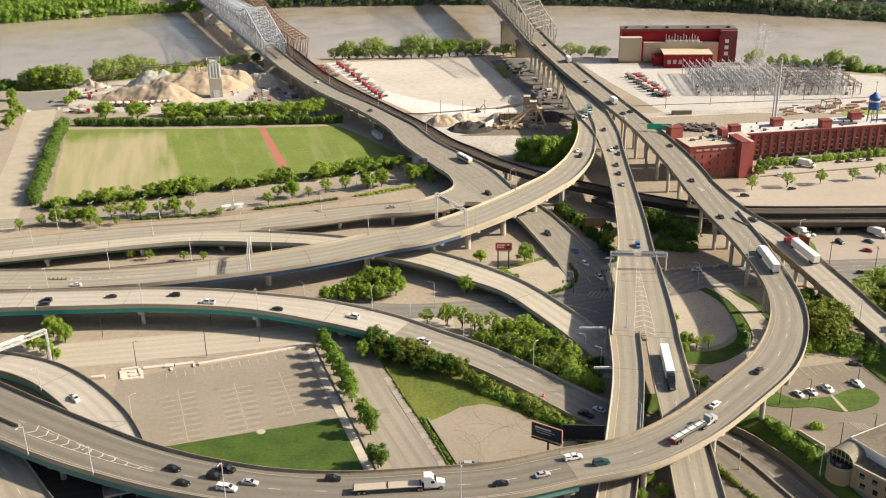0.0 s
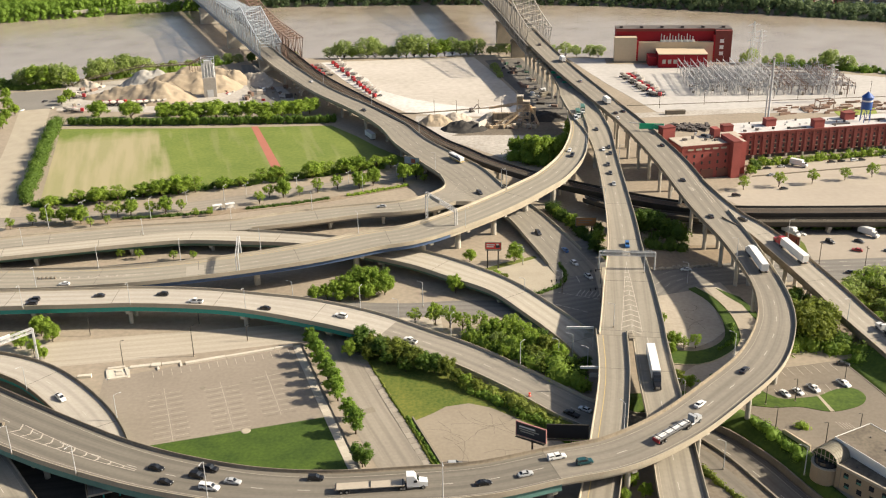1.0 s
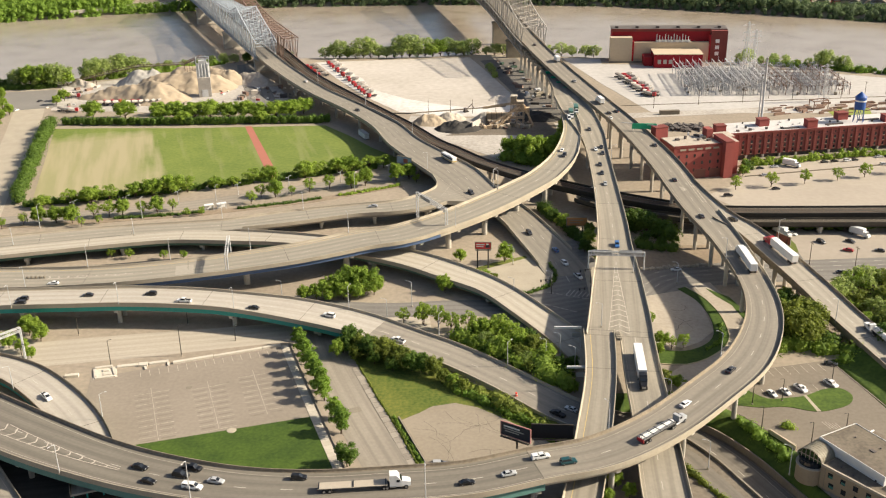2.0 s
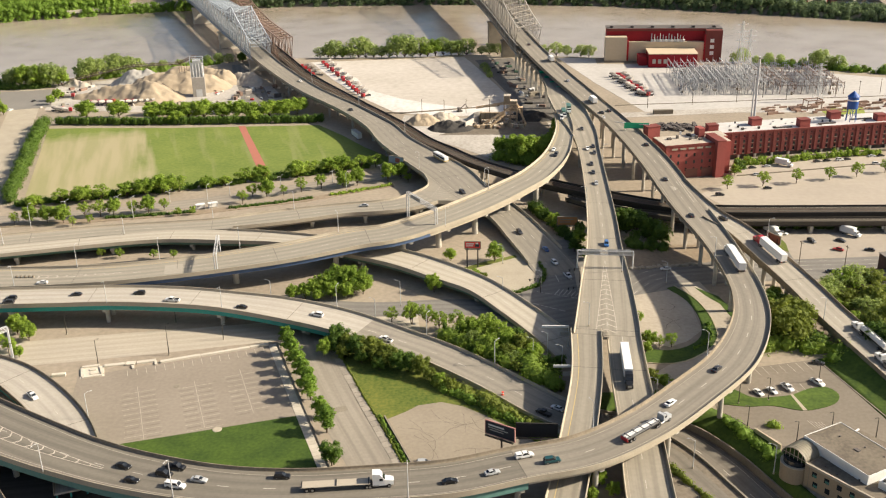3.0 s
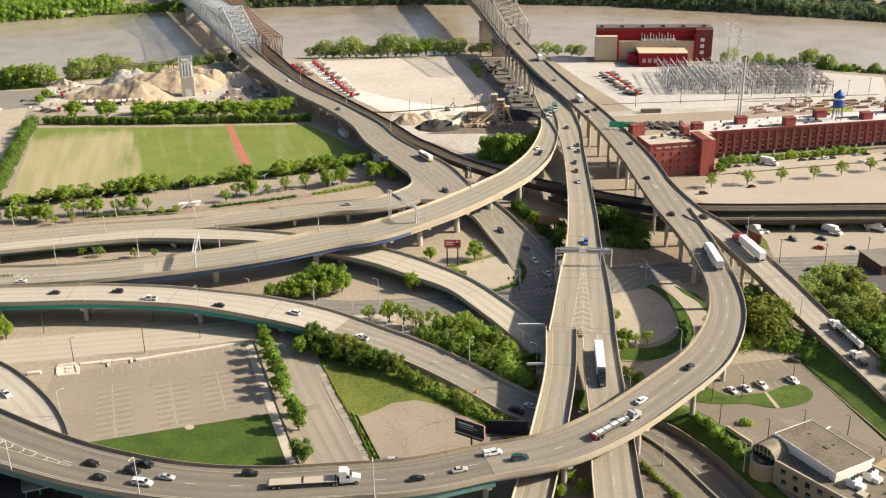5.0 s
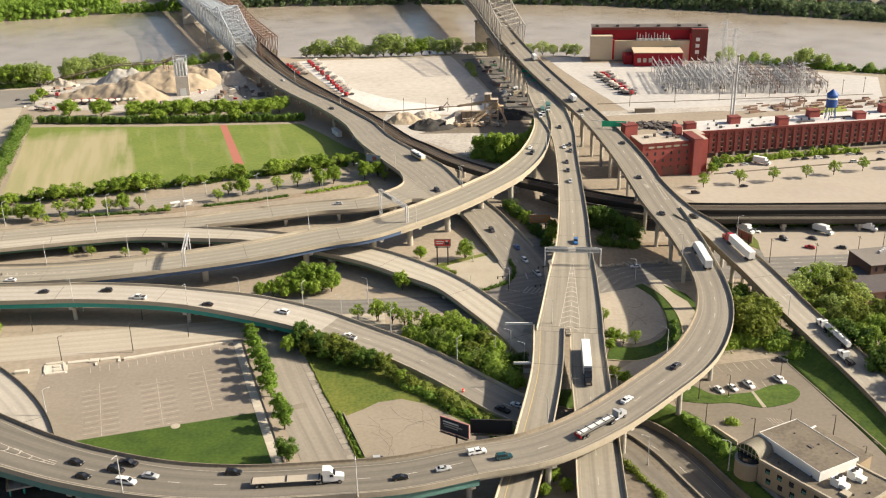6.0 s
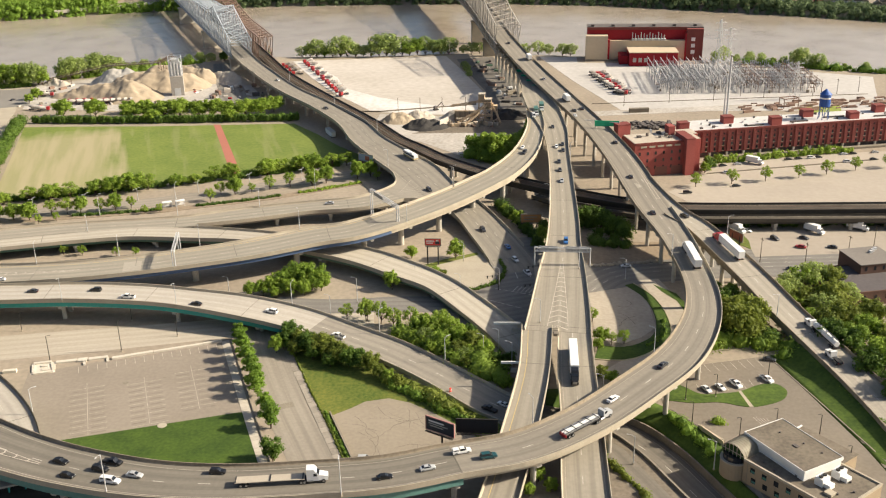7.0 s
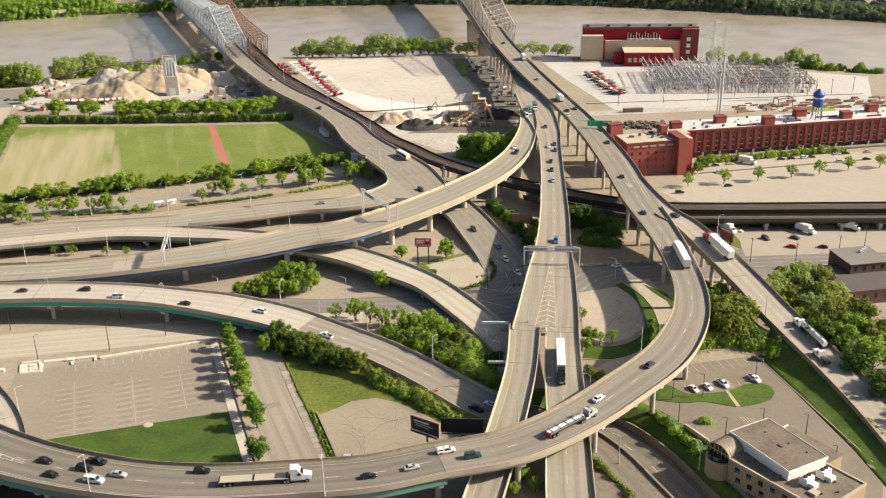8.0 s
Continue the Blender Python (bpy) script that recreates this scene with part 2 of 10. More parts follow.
def thing(name, label, category, at=(0, 0, 0), rz=0.0, group="", kind=""):
    e = new(name)
    e.empty_display_size = 0.5
    e.matrix_basis = pose(*at, 0, 0, rz)
    return tagged(e, label, category, group, kind)


def box(bm, x0, x1, y0, y1, z0, z1, m=None, bevel=0.0):
    r = bmesh.ops.create_cube(bm, size=1)
    vs = r["verts"]
    bmesh.ops.scale(bm, verts=vs, vec=(x1 - x0, y1 - y0, z1 - z0))
    bmesh.ops.translate(bm, verts=vs, vec=((x0 + x1) / 2, (y0 + y1) / 2, (z0 + z1) / 2))
    if bevel:
        es = list({e for v in vs for e in v.link_edges})
        vs = bmesh.ops.bevel(bm, geom=es, offset=bevel, segments=1, affect="EDGES")["verts"]
    if m is not None:
        bmesh.ops.transform(bm, verts=vs, matrix=m)
    return vs


def tube(bm, a, b, r0, r1=None, sides=8):
    """A round bar from a to b."""
    a, b = Vector(a), Vector(b)
    d = b - a
    m = Matrix.Translation((a + b) / 2) @ d.to_track_quat("Z", "Y").to_matrix().to_4x4()
    return bmesh.ops.create_cone(bm, cap_ends=True, segments=sides, radius1=r0, radius2=r0 if r1 is None else r1, depth=d.length, matrix=m)["verts"]


def beam(bm, a, b, w, h=None):
    """A square bar from a to b."""
    a, b = Vector(a), Vector(b)
    d = b - a
    up = Vector((0, 0, 1)) if abs(d.normalized().z) < 0.95 else Vector((1, 0, 0))
    s = d.cross(up).normalized() * w / 2
    u = s.cross(d).normalized() * (h or w) / 2
    vs = [bm.verts.new(p + i * s + j * u) for p in (a, b) for i, j in ((-1, -1), (1, -1), (1, 1), (-1, 1))]
    for q in ((0, 1, 2, 3), (7, 6, 5, 4), (0, 4, 5, 1), (1, 5, 6, 2), (2, 6, 7, 3), (3, 7, 4, 0)):
        bm.faces.new([vs[k] for k in q])


def prism(bm, poly, z0, z1):
    lo = [bm.verts.new((x, y, z0)) for x, y in poly]
    hi = [bm.verts.new((x, y, z1)) for x, y in poly]
    n = len(poly)
    for k in range(n):
        bm.faces.new((lo[k], lo[(k + 1) % n], hi[(k + 1) % n], hi[k]))
    bm.faces.new(hi)
    bm.faces.new(lo[::-1])


def spline(ctrl, step=3.0):
    """Points about step metres apart on a smooth curve through the control points; all their values glide along."""
    p = [np.array(c, float) for c in ctrl]
    p = [2 * p[0] - p[1]] + p + [2 * p[-1] - p[-2]]
    out = []
    for k in range(1, len(p) - 2):
        n = max(2, int(np.linalg.norm((p[k + 1] - p[k])[:2]) / step))
        for i in range(n):
            t = i / n
            out.append(0.5 * (2 * p[k] + (p[k + 1] - p[k - 1]) * t + (2 * p[k - 1] - 5 * p[k] + 4 * p[k + 1] - p[k + 2]) * t * t + (3 * p[k] - p[k - 1] - 3 * p[k + 1] + p[k + 2]) * t**3))
    out.append(p[-2])
    return np.array(out)


class Line:
    """A road's centre line: place, direction and width by the distance along it."""

    def __init__(self, ctrl, step=3.0):
        self.p = spline(ctrl, step)
        d = np.diff(self.p[:, :3], axis=0)
        self.s = np.r_[0, np.cumsum(np.linalg.norm(d, axis=1))]
        self.length = self.s[-1]
        t = np.gradient(self.p[:, :2], axis=0)
        t /= np.linalg.norm(t, axis=1)[:, None]
        self.n = np.stack([t[:, 1], -t[:, 0]], 1)  # to the right of travel

    def at(self, s, off=0.0, dz=0.0):
        q = [np.interp(s, self.s, self.p[:, k]) for k in range(4)]
        n = [np.interp(s, self.s, self.n[:, k]) for k in range(2)]
        return Vector((q[0] + n[0] * off, q[1] + n[1] * off, q[2] + dz)), math.degrees(math.atan2(n[0], -n[1])), q[3]

    def stand(self, s, off=0.0, dz=0.0):
        a, rz, _ = self.at(s, off, dz)
        b, _, _ = self.at(min(s + 1, self.length), off, dz)
        c, _, _ = self.at(max(s - 1, 0), off, dz)
        pitch = math.degrees(math.atan2(b.z - c.z, max((b - c).xy.length, 0.1)))
        return pose(*a, 0, -pitch, rz)  # local x along travel

    def sweep(self, bm, profile, s0=0.0, s1=None, uv=False):
        """Sweeps a closed profile of (side share of half width, offset, dz) along the line."""
        s1 = self.length if s1 is None else s1
        keep = [s0] + [s for s in self.s if s0 + 0.5 < s < s1 - 0.5] + [s1]
        lay = bm.loops.layers.uv.new("uv") if uv else None
        rows = []
        for s in keep:
            _, _, w = self.at(s)
            rows.append([(bm.verts.new(self.at(s, side * w / 2 + off, dz)[0]), side * w / 2 + off, s) for side, off, dz in profile])
        k = len(profile)
        for a, b in zip(rows, rows[1:]):
            for i in range(k):
                q = (a[i], a[(i + 1) % k], b[(i + 1) % k], b[i])
                f = bm.faces.new([v[0] for v in q])
                if lay:
                    for lp, v in zip(f.loops, q):
                        lp[lay].uv = (v[1], v[2])
        bm.faces.new([v[0] for v in rows[0]][::-1])
        bm.faces.new([v[0] for v in rows[-1]])


def bar(name, line, profile, material, parent, label="", s0=0.0, s1=None, uv=False):
    bm = bmesh.new()
    line.sweep(bm, profile, s0, s1, uv)
    return part(name, bm, material, parent, label)


DASH = None


def viaduct(name, label, line, girder=None, girder_label="", deck=M_DECK, piers=(), dash_offsets=(0.0,), ground=0.0, edge=1.5, yellow=0, joints=38.0,
            parapet=M_CONC, depth=1.7, s0=0.0, s1=None, rails=(True, True), twin=True, dash_span=None, rail_span=None):
    """A raised road: deck, parapets, girders, piers, painted lines and joints."""
    global DASH
    root = thing(name, label, "viaduct")
    end = line.length if s1 is None else s1
    bar("deck", line, [(-1, 0, 0), (1, 0, 0), (1, 0, -0.55), (-1, 0, -0.55)], deck, root, uv=True, s0=s0, s1=end)
    r0, r1 = rail_span or (s0, end)
    for side, on in zip((-1, 1), rails):
        if on:
            o = side
            bar("parapet", line, [(side, -0.42 * o, 0.0), (side, 0.03 * o, -0.62), (side, 0.03 * o, 1.0), (side, -0.18 * o, 1.0), (side, -0.24 * o, 0.32)], parapet, root, "weathered concrete parapet", s0=r0, s1=r1)
    if girder:
        for side in (-1, 1):
            o = -side
            bar("girder", line, [(side, 0.55 * o, -0.56), (side, 0.85 * o, -0.56), (side, 0.85 * o, -0.5 - depth), (side, 0.55 * o, -0.5 - depth)], girder, root, girder_label, s0=s0, s1=end)
        for share in (-0.33, 0.33):
            bar("inner_girder", line, [(share, -0.2, -0.56), (share, 0.2, -0.56), (share, 0.2, -0.4 - depth), (share, -0.2, -0.4 - depth)], girder, root, s0=s0, s1=end)
    low = 0.56 + (depth if girder else 0.0)
    for s in piers:
        a, rz, w = line.at(s)
        bm = bmesh.new()
        half = w * 0.42
        m = pose(a.x, a.y, 0, 0, 0, rz)
        top = a.z - low
        vs = box(bm, -0.8, 0.8, -half, half, top - 1.3, top, None, 0.12)
        bmesh.ops.transform(bm, verts=bm.verts, matrix=m)
        cap = part("pier_cap", bm, M_PIER, root)
        for o in ((-half * 0.5, half * 0.5) if twin else (0.0,)):
            bm = bmesh.new()
            tube(bm, m @ Vector((0, o, ground - 0.3)), m @ Vector((0, o, top - 1.25)), 0.8 if twin else 1.25, sides=16)
            part("column", bm, M_PIER, root, "round concrete pier column", smooth=False)
    for side, paint in ((-1, M_YELLOW_LINE if yellow < 0 else M_FADED_LINE), (1, M_YELLOW_LINE if yellow > 0 else M_FADED_LINE)):
        o = -side * edge
        bar("edge_line", line, [(side, o - 0.09, 0.004), (side, o + 0.09, 0.004), (side, o + 0.09, 0.012), (side, o - 0.09, 0.012)], paint, root, s0=s0, s1=end)
    if DASH is None:
        bm = bmesh.new()
        box(bm, -1.6, 1.6, -0.09, 0.09, 0.006, 0.014)
        DASH = mesh_of("lane_dash", bm, M_WHITE_LINE)
    d0, d1 = dash_span or (s0, end)
    for off in dash_offsets:
        s = d0 + 4
        while s < d1 - 3:
            shared("lane_dash", DASH, root, line.stand(s, off))
            s += 12.2
    s = s0 + joints * 0.6
    while joints and s < end - 2:
        a, rz, w = line.at(s)
        bm = bmesh.new()
        box(bm, -0.08, 0.08, -w / 2 + 0.45, w / 2 - 0.45, 0.003, 0.02, line.stand(s))
        part("joint", bm, M_JOINT, root)
        s += joints
    return root


def patch(name, poly, z, material, label, category, thick=0.3, uv=None):
    """A flat piece of ground with an edge."""
    bm = bmesh.new()
    prism(bm, poly, z - thick, z)
    if uv:
        lay = bm.loops.layers.uv.new("uv")
        c, s = math.cos(radians(uv)), math.sin(radians(uv))
        for f in bm.faces:
            for lp in f.loops:
                x, y, _ = lp.vert.co
                lp[lay].uv = (-x * s + y * c, x * c + y * s)
    return tagged(link(name, bm, material), label, category, kind="structure")


def street(name, ctrl, material, label, lines=(), z=0.05):
    """A road that lies on the ground."""
    line = Line(ctrl)
    bm = bmesh.new()
    line.sweep(bm, [(-1, 0, z), (1, 0, z), (1, 0, z - 0.3), (-1, 0, z - 0.3)], uv=True)
    return tagged(link(name, bm, material), label, "road", kind="structure"), line

# ---- ground, river ----
NEAR_BANK = [(-1337.2, 624.2), (-482.4, 692.1), (-327, 714.5), (-272.4, 714.6), (-230.5, 736.8), (-200.2, 757.3), (-158.4, 785.1), (-105, 788.6), (-43.3, 786.4), (14.3, 795.2), (79.7, 785.4), (229.8, 748.8), (307.1, 715.3), (527.4, 594.1), (878.5, 378.2)]
FAR_BANK = [(-1359.4, 804.3), (-607.8, 919.2), (-443, 989), (-371.6, 1016.8), (-293.3, 1041.9), (-180.5, 1059.7), (-34.3, 1063.7), (81.2, 1052.3), (164.8, 1034.5), (266.2, 991.9), (386.7, 930.7), (615.4, 789.6), (903.3, 586.2)]
WATER_Z = -4.5


def near_bank(x):
    return np.interp(x, *zip(*NEAR_BANK))


def far_bank(x):
    return np.interp(x, *zip(*FAR_BANK))


def step(a):
    a = np.clip(a, 0, 1)
    return a * a * (3 - 2 * a)


def land(x, y):
    """The height of the ground."""
    nb, fb = near_bank(x), far_bank(x)
    z = -10 * step((y - nb + 4) / 16) * (1 - step((y - fb + 6) / 14))
    z = z + np.where(y > fb, step((y - fb - 20) / 260) * 38, 0)
    # the sunken road and its bank
    return z - trench(x, y)


TRENCH = [(25.8, 281.5, 0), (39.3, 268.9, 0.35), (52.9, 262.6, 1.77), (65.6, 262.7, 3.54), (77.2, 258.9, 4.83), (86.3, 246.6, 5.08), (93.4, 230.7, 5.14), (103, 208.1, 5.19), (116.8, 176, 5.14), (150, 110, 5.7), (170, 70, 0)]


def bank_width(y):
    """How wide the grass bank on the office's side of the cutting is."""
    return 3.2 + 5.8 * step((y - 226) / 14)


def trench(x, y):
    """How deep the sunken road lies below the open ground."""
    out = np.zeros(np.shape(x))
    for (x0, y0, d0), (x1, y1, d1) in zip(TRENCH, TRENCH[1:]):
        dx, dy = x1 - x0, y1 - y0
        k = np.clip(((x - x0) * dx + (y - y0) * dy) / (dx * dx + dy * dy), 0, 1)
        d = np.hypot(x - x0 - k * dx, y - y0 - k * dy)
        bank = np.where(dx * (y - y0) - dy * (x - x0) > 0, bank_width(y), 1.2)
        out = np.maximum(out, (d0 + k * (d1 - d0)) * (1 - step((d - 7.2) / bank)))
    return out


xs = np.r_[np.linspace(-4000, -460, 14), np.arange(-440, 460, 7), np.linspace(480, 4000, 14)]
xs = np.sort(np.r_[xs, np.arange(20, 135, 1.3)])
ys = np.r_[np.linspace(-3000, 60, 12), np.arange(80, 150, 6), np.arange(150, 290, 1.4), np.arange(292, 680, 12), np.arange(684, 1150, 5), np.linspace(1170, 4800, 22)]
gx, gy = np.meshgrid(xs, ys)
gz = land(gx, gy)
nx, ny = len(xs), len(ys)
me = bpy.data.meshes.new("ground")
me.from_pydata(np.stack([gx.ravel(), gy.ravel(), gz.ravel()], 1).tolist(), [], [(j * nx + i, j * nx + i + 1, (j + 1) * nx + i + 1, (j + 1) * nx + i) for j in range(ny - 1) for i in range(nx - 1)])
me.materials.append(M_GROUND)
tagged(new("ground", me), "dusty beige open ground between roads and river", "ground", kind="structure")

m = mat("muddy_river", (0.41, 0.35, 0.285), (0.31, 0.25, 0.185), big=0.006, small=0.035, amount=0.9, rough=0.13, bump=0.0, spec=1.0)
t = m.node_tree
wave = t.nodes.new("ShaderNodeTexNoise")
wave.inputs["Scale"].default_value, wave.inputs["Detail"].default_value = 0.5, 6
wgeo = t.nodes.new("ShaderNodeNewGeometry")
t.links.new(wgeo.outputs["Position"], wave.inputs["Vector"])
wb = t.nodes.new("ShaderNodeBump")
wb.inputs["Strength"].default_value, wb.inputs["Distance"].default_value = 0.4, 0.4
t.links.new(wave.outputs[0], wb.inputs["Height"])
t.links.new(wb.outputs[0], t.nodes["Principled BSDF"].inputs["Normal"])
t.nodes["Principled BSDF"].inputs["IOR"].default_value = 2.35
M_WATER = m
bm = bmesh.new()
box(bm, -2500, 2500, 300, 1300, WATER_Z - 0.5, WATER_Z)
tagged(link("river_water", bm, M_WATER), "broad muddy brown river with a calm surface", "river", kind="structure")


# ---- raised roads ----
M_SUNK = road_mat("sunken_deck", (0.215, 0.19, 0.155), (0.15, 0.132, 0.107), wear=0.35)
A = Line([(-25.8, 1210.9, 27.04, 15.1), (4.7, 1036.7, 26.24, 14.5), (31.7, 885.5, 24.46, 14), (51.1, 742.1, 21.77, 13.7), (66, 651.4, 20.36, 13.6), (80.1, 582.9, 19.05, 13.1), (92.7, 523.5, 17.81, 13), (101.4, 464.9, 16.89, 14.8), (106.2, 405.8, 15.71, 14.4), (110.6, 368.3, 14.61, 12.1),
          (112, 333.9, 13.82, 11), (110, 311.7, 13.37, 11.7), (104.7, 293.9, 12.94, 12.9), (95.6, 276.1, 12.5, 14), (82.6, 260.5, 12.07, 14.3), (64.7, 242, 11.44, 14.4), (46.8, 229.6, 10.83, 14.7), (29, 224.2, 10.45, 14.8), (10.9, 218.3, 10.17, 14.9),
          (-8.3, 215.8, 10.01, 15), (-29.7, 214, 9.97, 15), (-50.4, 215.4, 9.96, 15.5), (-71.2, 220.5, 9.98, 16.3), (-88.7, 227.1, 10, 17.1), (-106.7, 235.9, 10.03, 18.9), (-127.2, 247.5, 10.08, 20), (-143.9, 257.6, 10.15, 20.3), (-164.1, 269.9, 10.25, 20.7)])
B = Line([(106.4, 435.8, 16.33, 9.1), (108.5, 421.5, 16.04, 9.4), (111.1, 407.2, 15.6, 9.9), (114.8, 393.9, 14.97, 10.6), (121.7, 380.6, 13.96, 10.7), (129.3, 356.6, 11.68, 11.6), (135.2, 336.5, 9.36, 11.6), (139.8, 319.2, 7.15, 11.7), (146, 298.7, 4.87, 11.8), (150.7, 282.1, 3.36, 11.8), (154.6, 262.4, 2.42, 11.7), (157.2, 241.3, 1.85, 11.6), (161.1, 206.2, 1.47, 11.6), (168.2, 162.6, 1.29, 11.5)])
C = Line([(67.1, 589.7, 17.62, 16), (70.1, 552.6, 17, 16.9), (73.4, 515.7, 16.17, 13.4), (73.2, 482.4, 15.28, 10.6), (71.6, 435.5, 13.87, 10.8), (69.6, 396.1, 12.59, 12.2), (67.3, 367.5, 11.73, 13.7), (64.8, 341.4, 10.99, 17.4), (62, 313.1, 10.24, 20.5), (60.3, 298.5, 9.72, 21.9)])
CL = Line([(53.8, 301.7, 9.78, 10.2), (51.4, 274.7, 8.43, 9.6), (46.1, 244.7, 6.75, 10), (40.8, 219.4, 5.3, 10.1), (33.5, 186.5, 3.94, 10)])
CR = Line([(65.8, 300, 9.76, 10.8), (64.4, 274.1, 8.41, 11.5), (63.6, 248.3, 6.94, 11.7), (62.2, 221.5, 5.02, 12.6), (61, 183.8, 3.22, 12.5)])
D = Line([(64.6, 553.8, 17.02, 8.2), (63.8, 517.8, 16.32, 9.4), (56.9, 479.8, 15.23, 12.1), (45.5, 451.1, 14.59, 14.2), (34.6, 435.4, 13.98, 15.6), (21.4, 418.8, 13.38, 16.5), (5.6, 402, 12.79, 16.9), (-15.4, 385.2, 12.01, 18.2), (-32.2, 379.6, 11.36, 18.9), (-55.6, 368.9, 10.41, 18), (-79.8, 361.2, 9.57, 17.4), (-104.8, 354.6, 9.03, 16.9), (-128.4, 350.7, 8.59, 17.2), (-162.2, 348.8, 8.19, 18.8), (-221.1, 349.6, 7.98, 19.1)])
E = Line([(-349.91, 1219.68, 15.01, 15.88), (-245.2, 977.1, 14.2, 14.9), (-141.7, 741.2, 12.19, 14.1), (-116.4, 688.9, 11, 13.8), (-88.8, 638.3, 10, 13.6), (-59.1, 594.9, 9.31, 14), (-38.4, 559.5, 8.9, 15.9), (-25.3, 524.6, 9.17, 18.4), (-10.6, 498.8, 8.28, 21.4), (2.4, 477.4, 7.41, 23.2), (14.1, 453.4, 5.96, 20.1), (25.8, 434.5, 4.74, 17.5), (32.5, 422, 3.73, 16.7), (39, 404.9, 2.34, 17.6), (45.4, 387.4, 0.87, 18.4), (50.8, 369, 0.1, 19.3)])
F = Line([(-5.2, 442.2, 6.57, 17.1), (-14.5, 434.9, 6.38, 16.1), (-25.7, 431.1, 6.09, 14.9), (-42.3, 429.1, 5.62, 13.7), (-68.6, 421.8, 5.15, 15.7), (-92.6, 414.3, 4.97, 12.7), (-108.6, 411.4, 4.99, 11.4), (-140.8, 405.6, 5.35, 10.9), (-161.1, 400.1, 5.59, 11.6), (-186.3, 392.8, 5.85, 11.7), (-244.7, 375.8, 5.97, 11.9)])
G = Line([(-244.6, 364.3, 5.96, 11.9), (-181.1, 382.1, 5.77, 11.7), (-158.9, 388.6, 5.57, 11.6), (-136.4, 394.9, 5.38, 11.5), (-114.2, 399.9, 5.19, 12.6), (-89.1, 399, 5.15, 13.5), (-62.2, 394.6, 5.4, 11.9), (-38, 385.8, 5.45, 14.4), (-13.3, 373.5, 5.3, 14.8), (4.8, 360.6, 4.77, 14.7), (19.4, 348.8, 3.96, 12.6), (31.2, 333.2, 2.69, 12.6), (43.5, 314.1, 1.33, 12.9), (51.8, 297.4, 0.38, 13.2)])
H = Line([(-221, 325.7, 9, 14), (-153.6, 329.5, 9.14, 14.5), (-130.3, 330.8, 9.06, 14.4), (-112.2, 331.7, 9, 14.5), (-88.8, 330.9, 8.52, 14.4), (-72.2, 328.8, 7.88, 14.2), (-50.9, 324.6, 6.64, 16.4), (-29.9, 318.3, 4.84, 16.2), (-9.1, 308.1, 2.88, 14.5), (6.3, 299, 1.62, 14.1), (22.9, 285.3, 0.57, 13.7), (39.3, 268.9, 0.09, 14.4), (52.6, 262.7, -1.4, 15), (65.1, 262.8, -3.16, 14.6), (76.4, 259.2, -4.46, 13.6), (85.5, 246.9, -4.71, 12.6), (92.5, 231.1, -4.77, 12.3), (102, 208.5, -4.82, 12.3), (115.7, 176.6, -4.78, 12.2)])
I = Line([(-186.5, 295.4, 6.13, 11), (-152.7, 289.4, 5.98, 11.3), (-134.8, 282.3, 5.81, 12.4), (-120.9, 271.7, 5.41, 13.2), (-105.9, 255.9, 4.96, 13.3), (-95.4, 239.6, 4.52, 13.1), (-88.1, 221.8, 3.99, 12.5)])
K = Line([(-152.9, 262.2, 4.58, 12.1), (-128, 234.5, 3.9, 12), (-111.9, 215.4, 3.45, 11.9), (-88.6, 188, 2.8, 11.8)])
J = Line([(-328.9, 1219.18, 12.86, 10), (-223.1, 970.3, 12.2, 9.4), (-122.3, 735.5, 10.4, 8.8), (-96.9, 679.3, 9.6, 8.7), (-57.3, 611.5, 8.71, 8.5), (-27, 561.4, 8.21, 8.2), (-10, 528.7, 8.13, 8.2), (2.2, 512.7, 7.67, 8.3), (16.2, 492.8, 7.51, 8.3), (35.1, 473.4, 7.25, 8.6), (52.8, 459.2, 7, 8.7), (79, 441.1, 6.83, 8.8), (102.8, 428.5, 6.78, 9), (127.4, 422.1, 6.74, 9.2), (199.4, 421.5, 6.66, 9.1), (279.9, 422.4, 6.6, 8.8)])

viaduct("elevated_highway", "long curved highway ramp with a deep tan concrete edge", A, M_CONC, "tan concrete edge beam", M_DECK_GREY,
        piers=[662.9, 681.4, 699.7, 717.8, 736, 753.9, 771.6, 789.3, 807.9, 826.6, 845.1, 863.6, 886.4, 914.2, 938.6, 962, 990.1, 1016.6], dash_offsets=(0.0,), edge=1.9, joints=0, depth=1.1, s1=1036.4, rails=(False, True), parapet=M_PARAPET)
viaduct("elevated_highway", "curved highway deck carried on deep teal girders", A, M_TEAL_PALE, "faded teal painted steel girder", M_DECK_CURVE,
        piers=[1038.1, 1067.7, 1103.2, 1140.1, 1178.9, 1219.3], dash_offsets=(0.0,), edge=1.9, joints=0, depth=2.5, s0=1036.5, parapet=M_PARAPET, rails=(False, True))
viaduct("elevated_ramp", "straight elevated concrete road branching off the highway ramp", B, M_TAN_STEEL, "brown steel girder", M_DECK_BRANCH,
        piers=(66.1, 82.1, 97.9, 113.6, 129.2), dash_offsets=(0.0,), edge=2.0, rails=(True, False), parapet=M_PARAPET)
viaduct("elevated_roadway", "tan concrete lower roadway between two raised ramps", C, M_TAN_STEEL, "brown steel girder", M_DECK_TAN,
        piers=np.arange(24.7, C.length - 10, 30), dash_offsets=(0.0,), edge=1.2, yellow=0)
viaduct("elevated_lane", "narrow tan elevated lane splitting from the roadway", CL, M_TAN_STEEL, "brown steel girder", M_DECK_TAN, piers=(31.5, 67), dash_offsets=(), edge=2.2, yellow=1)
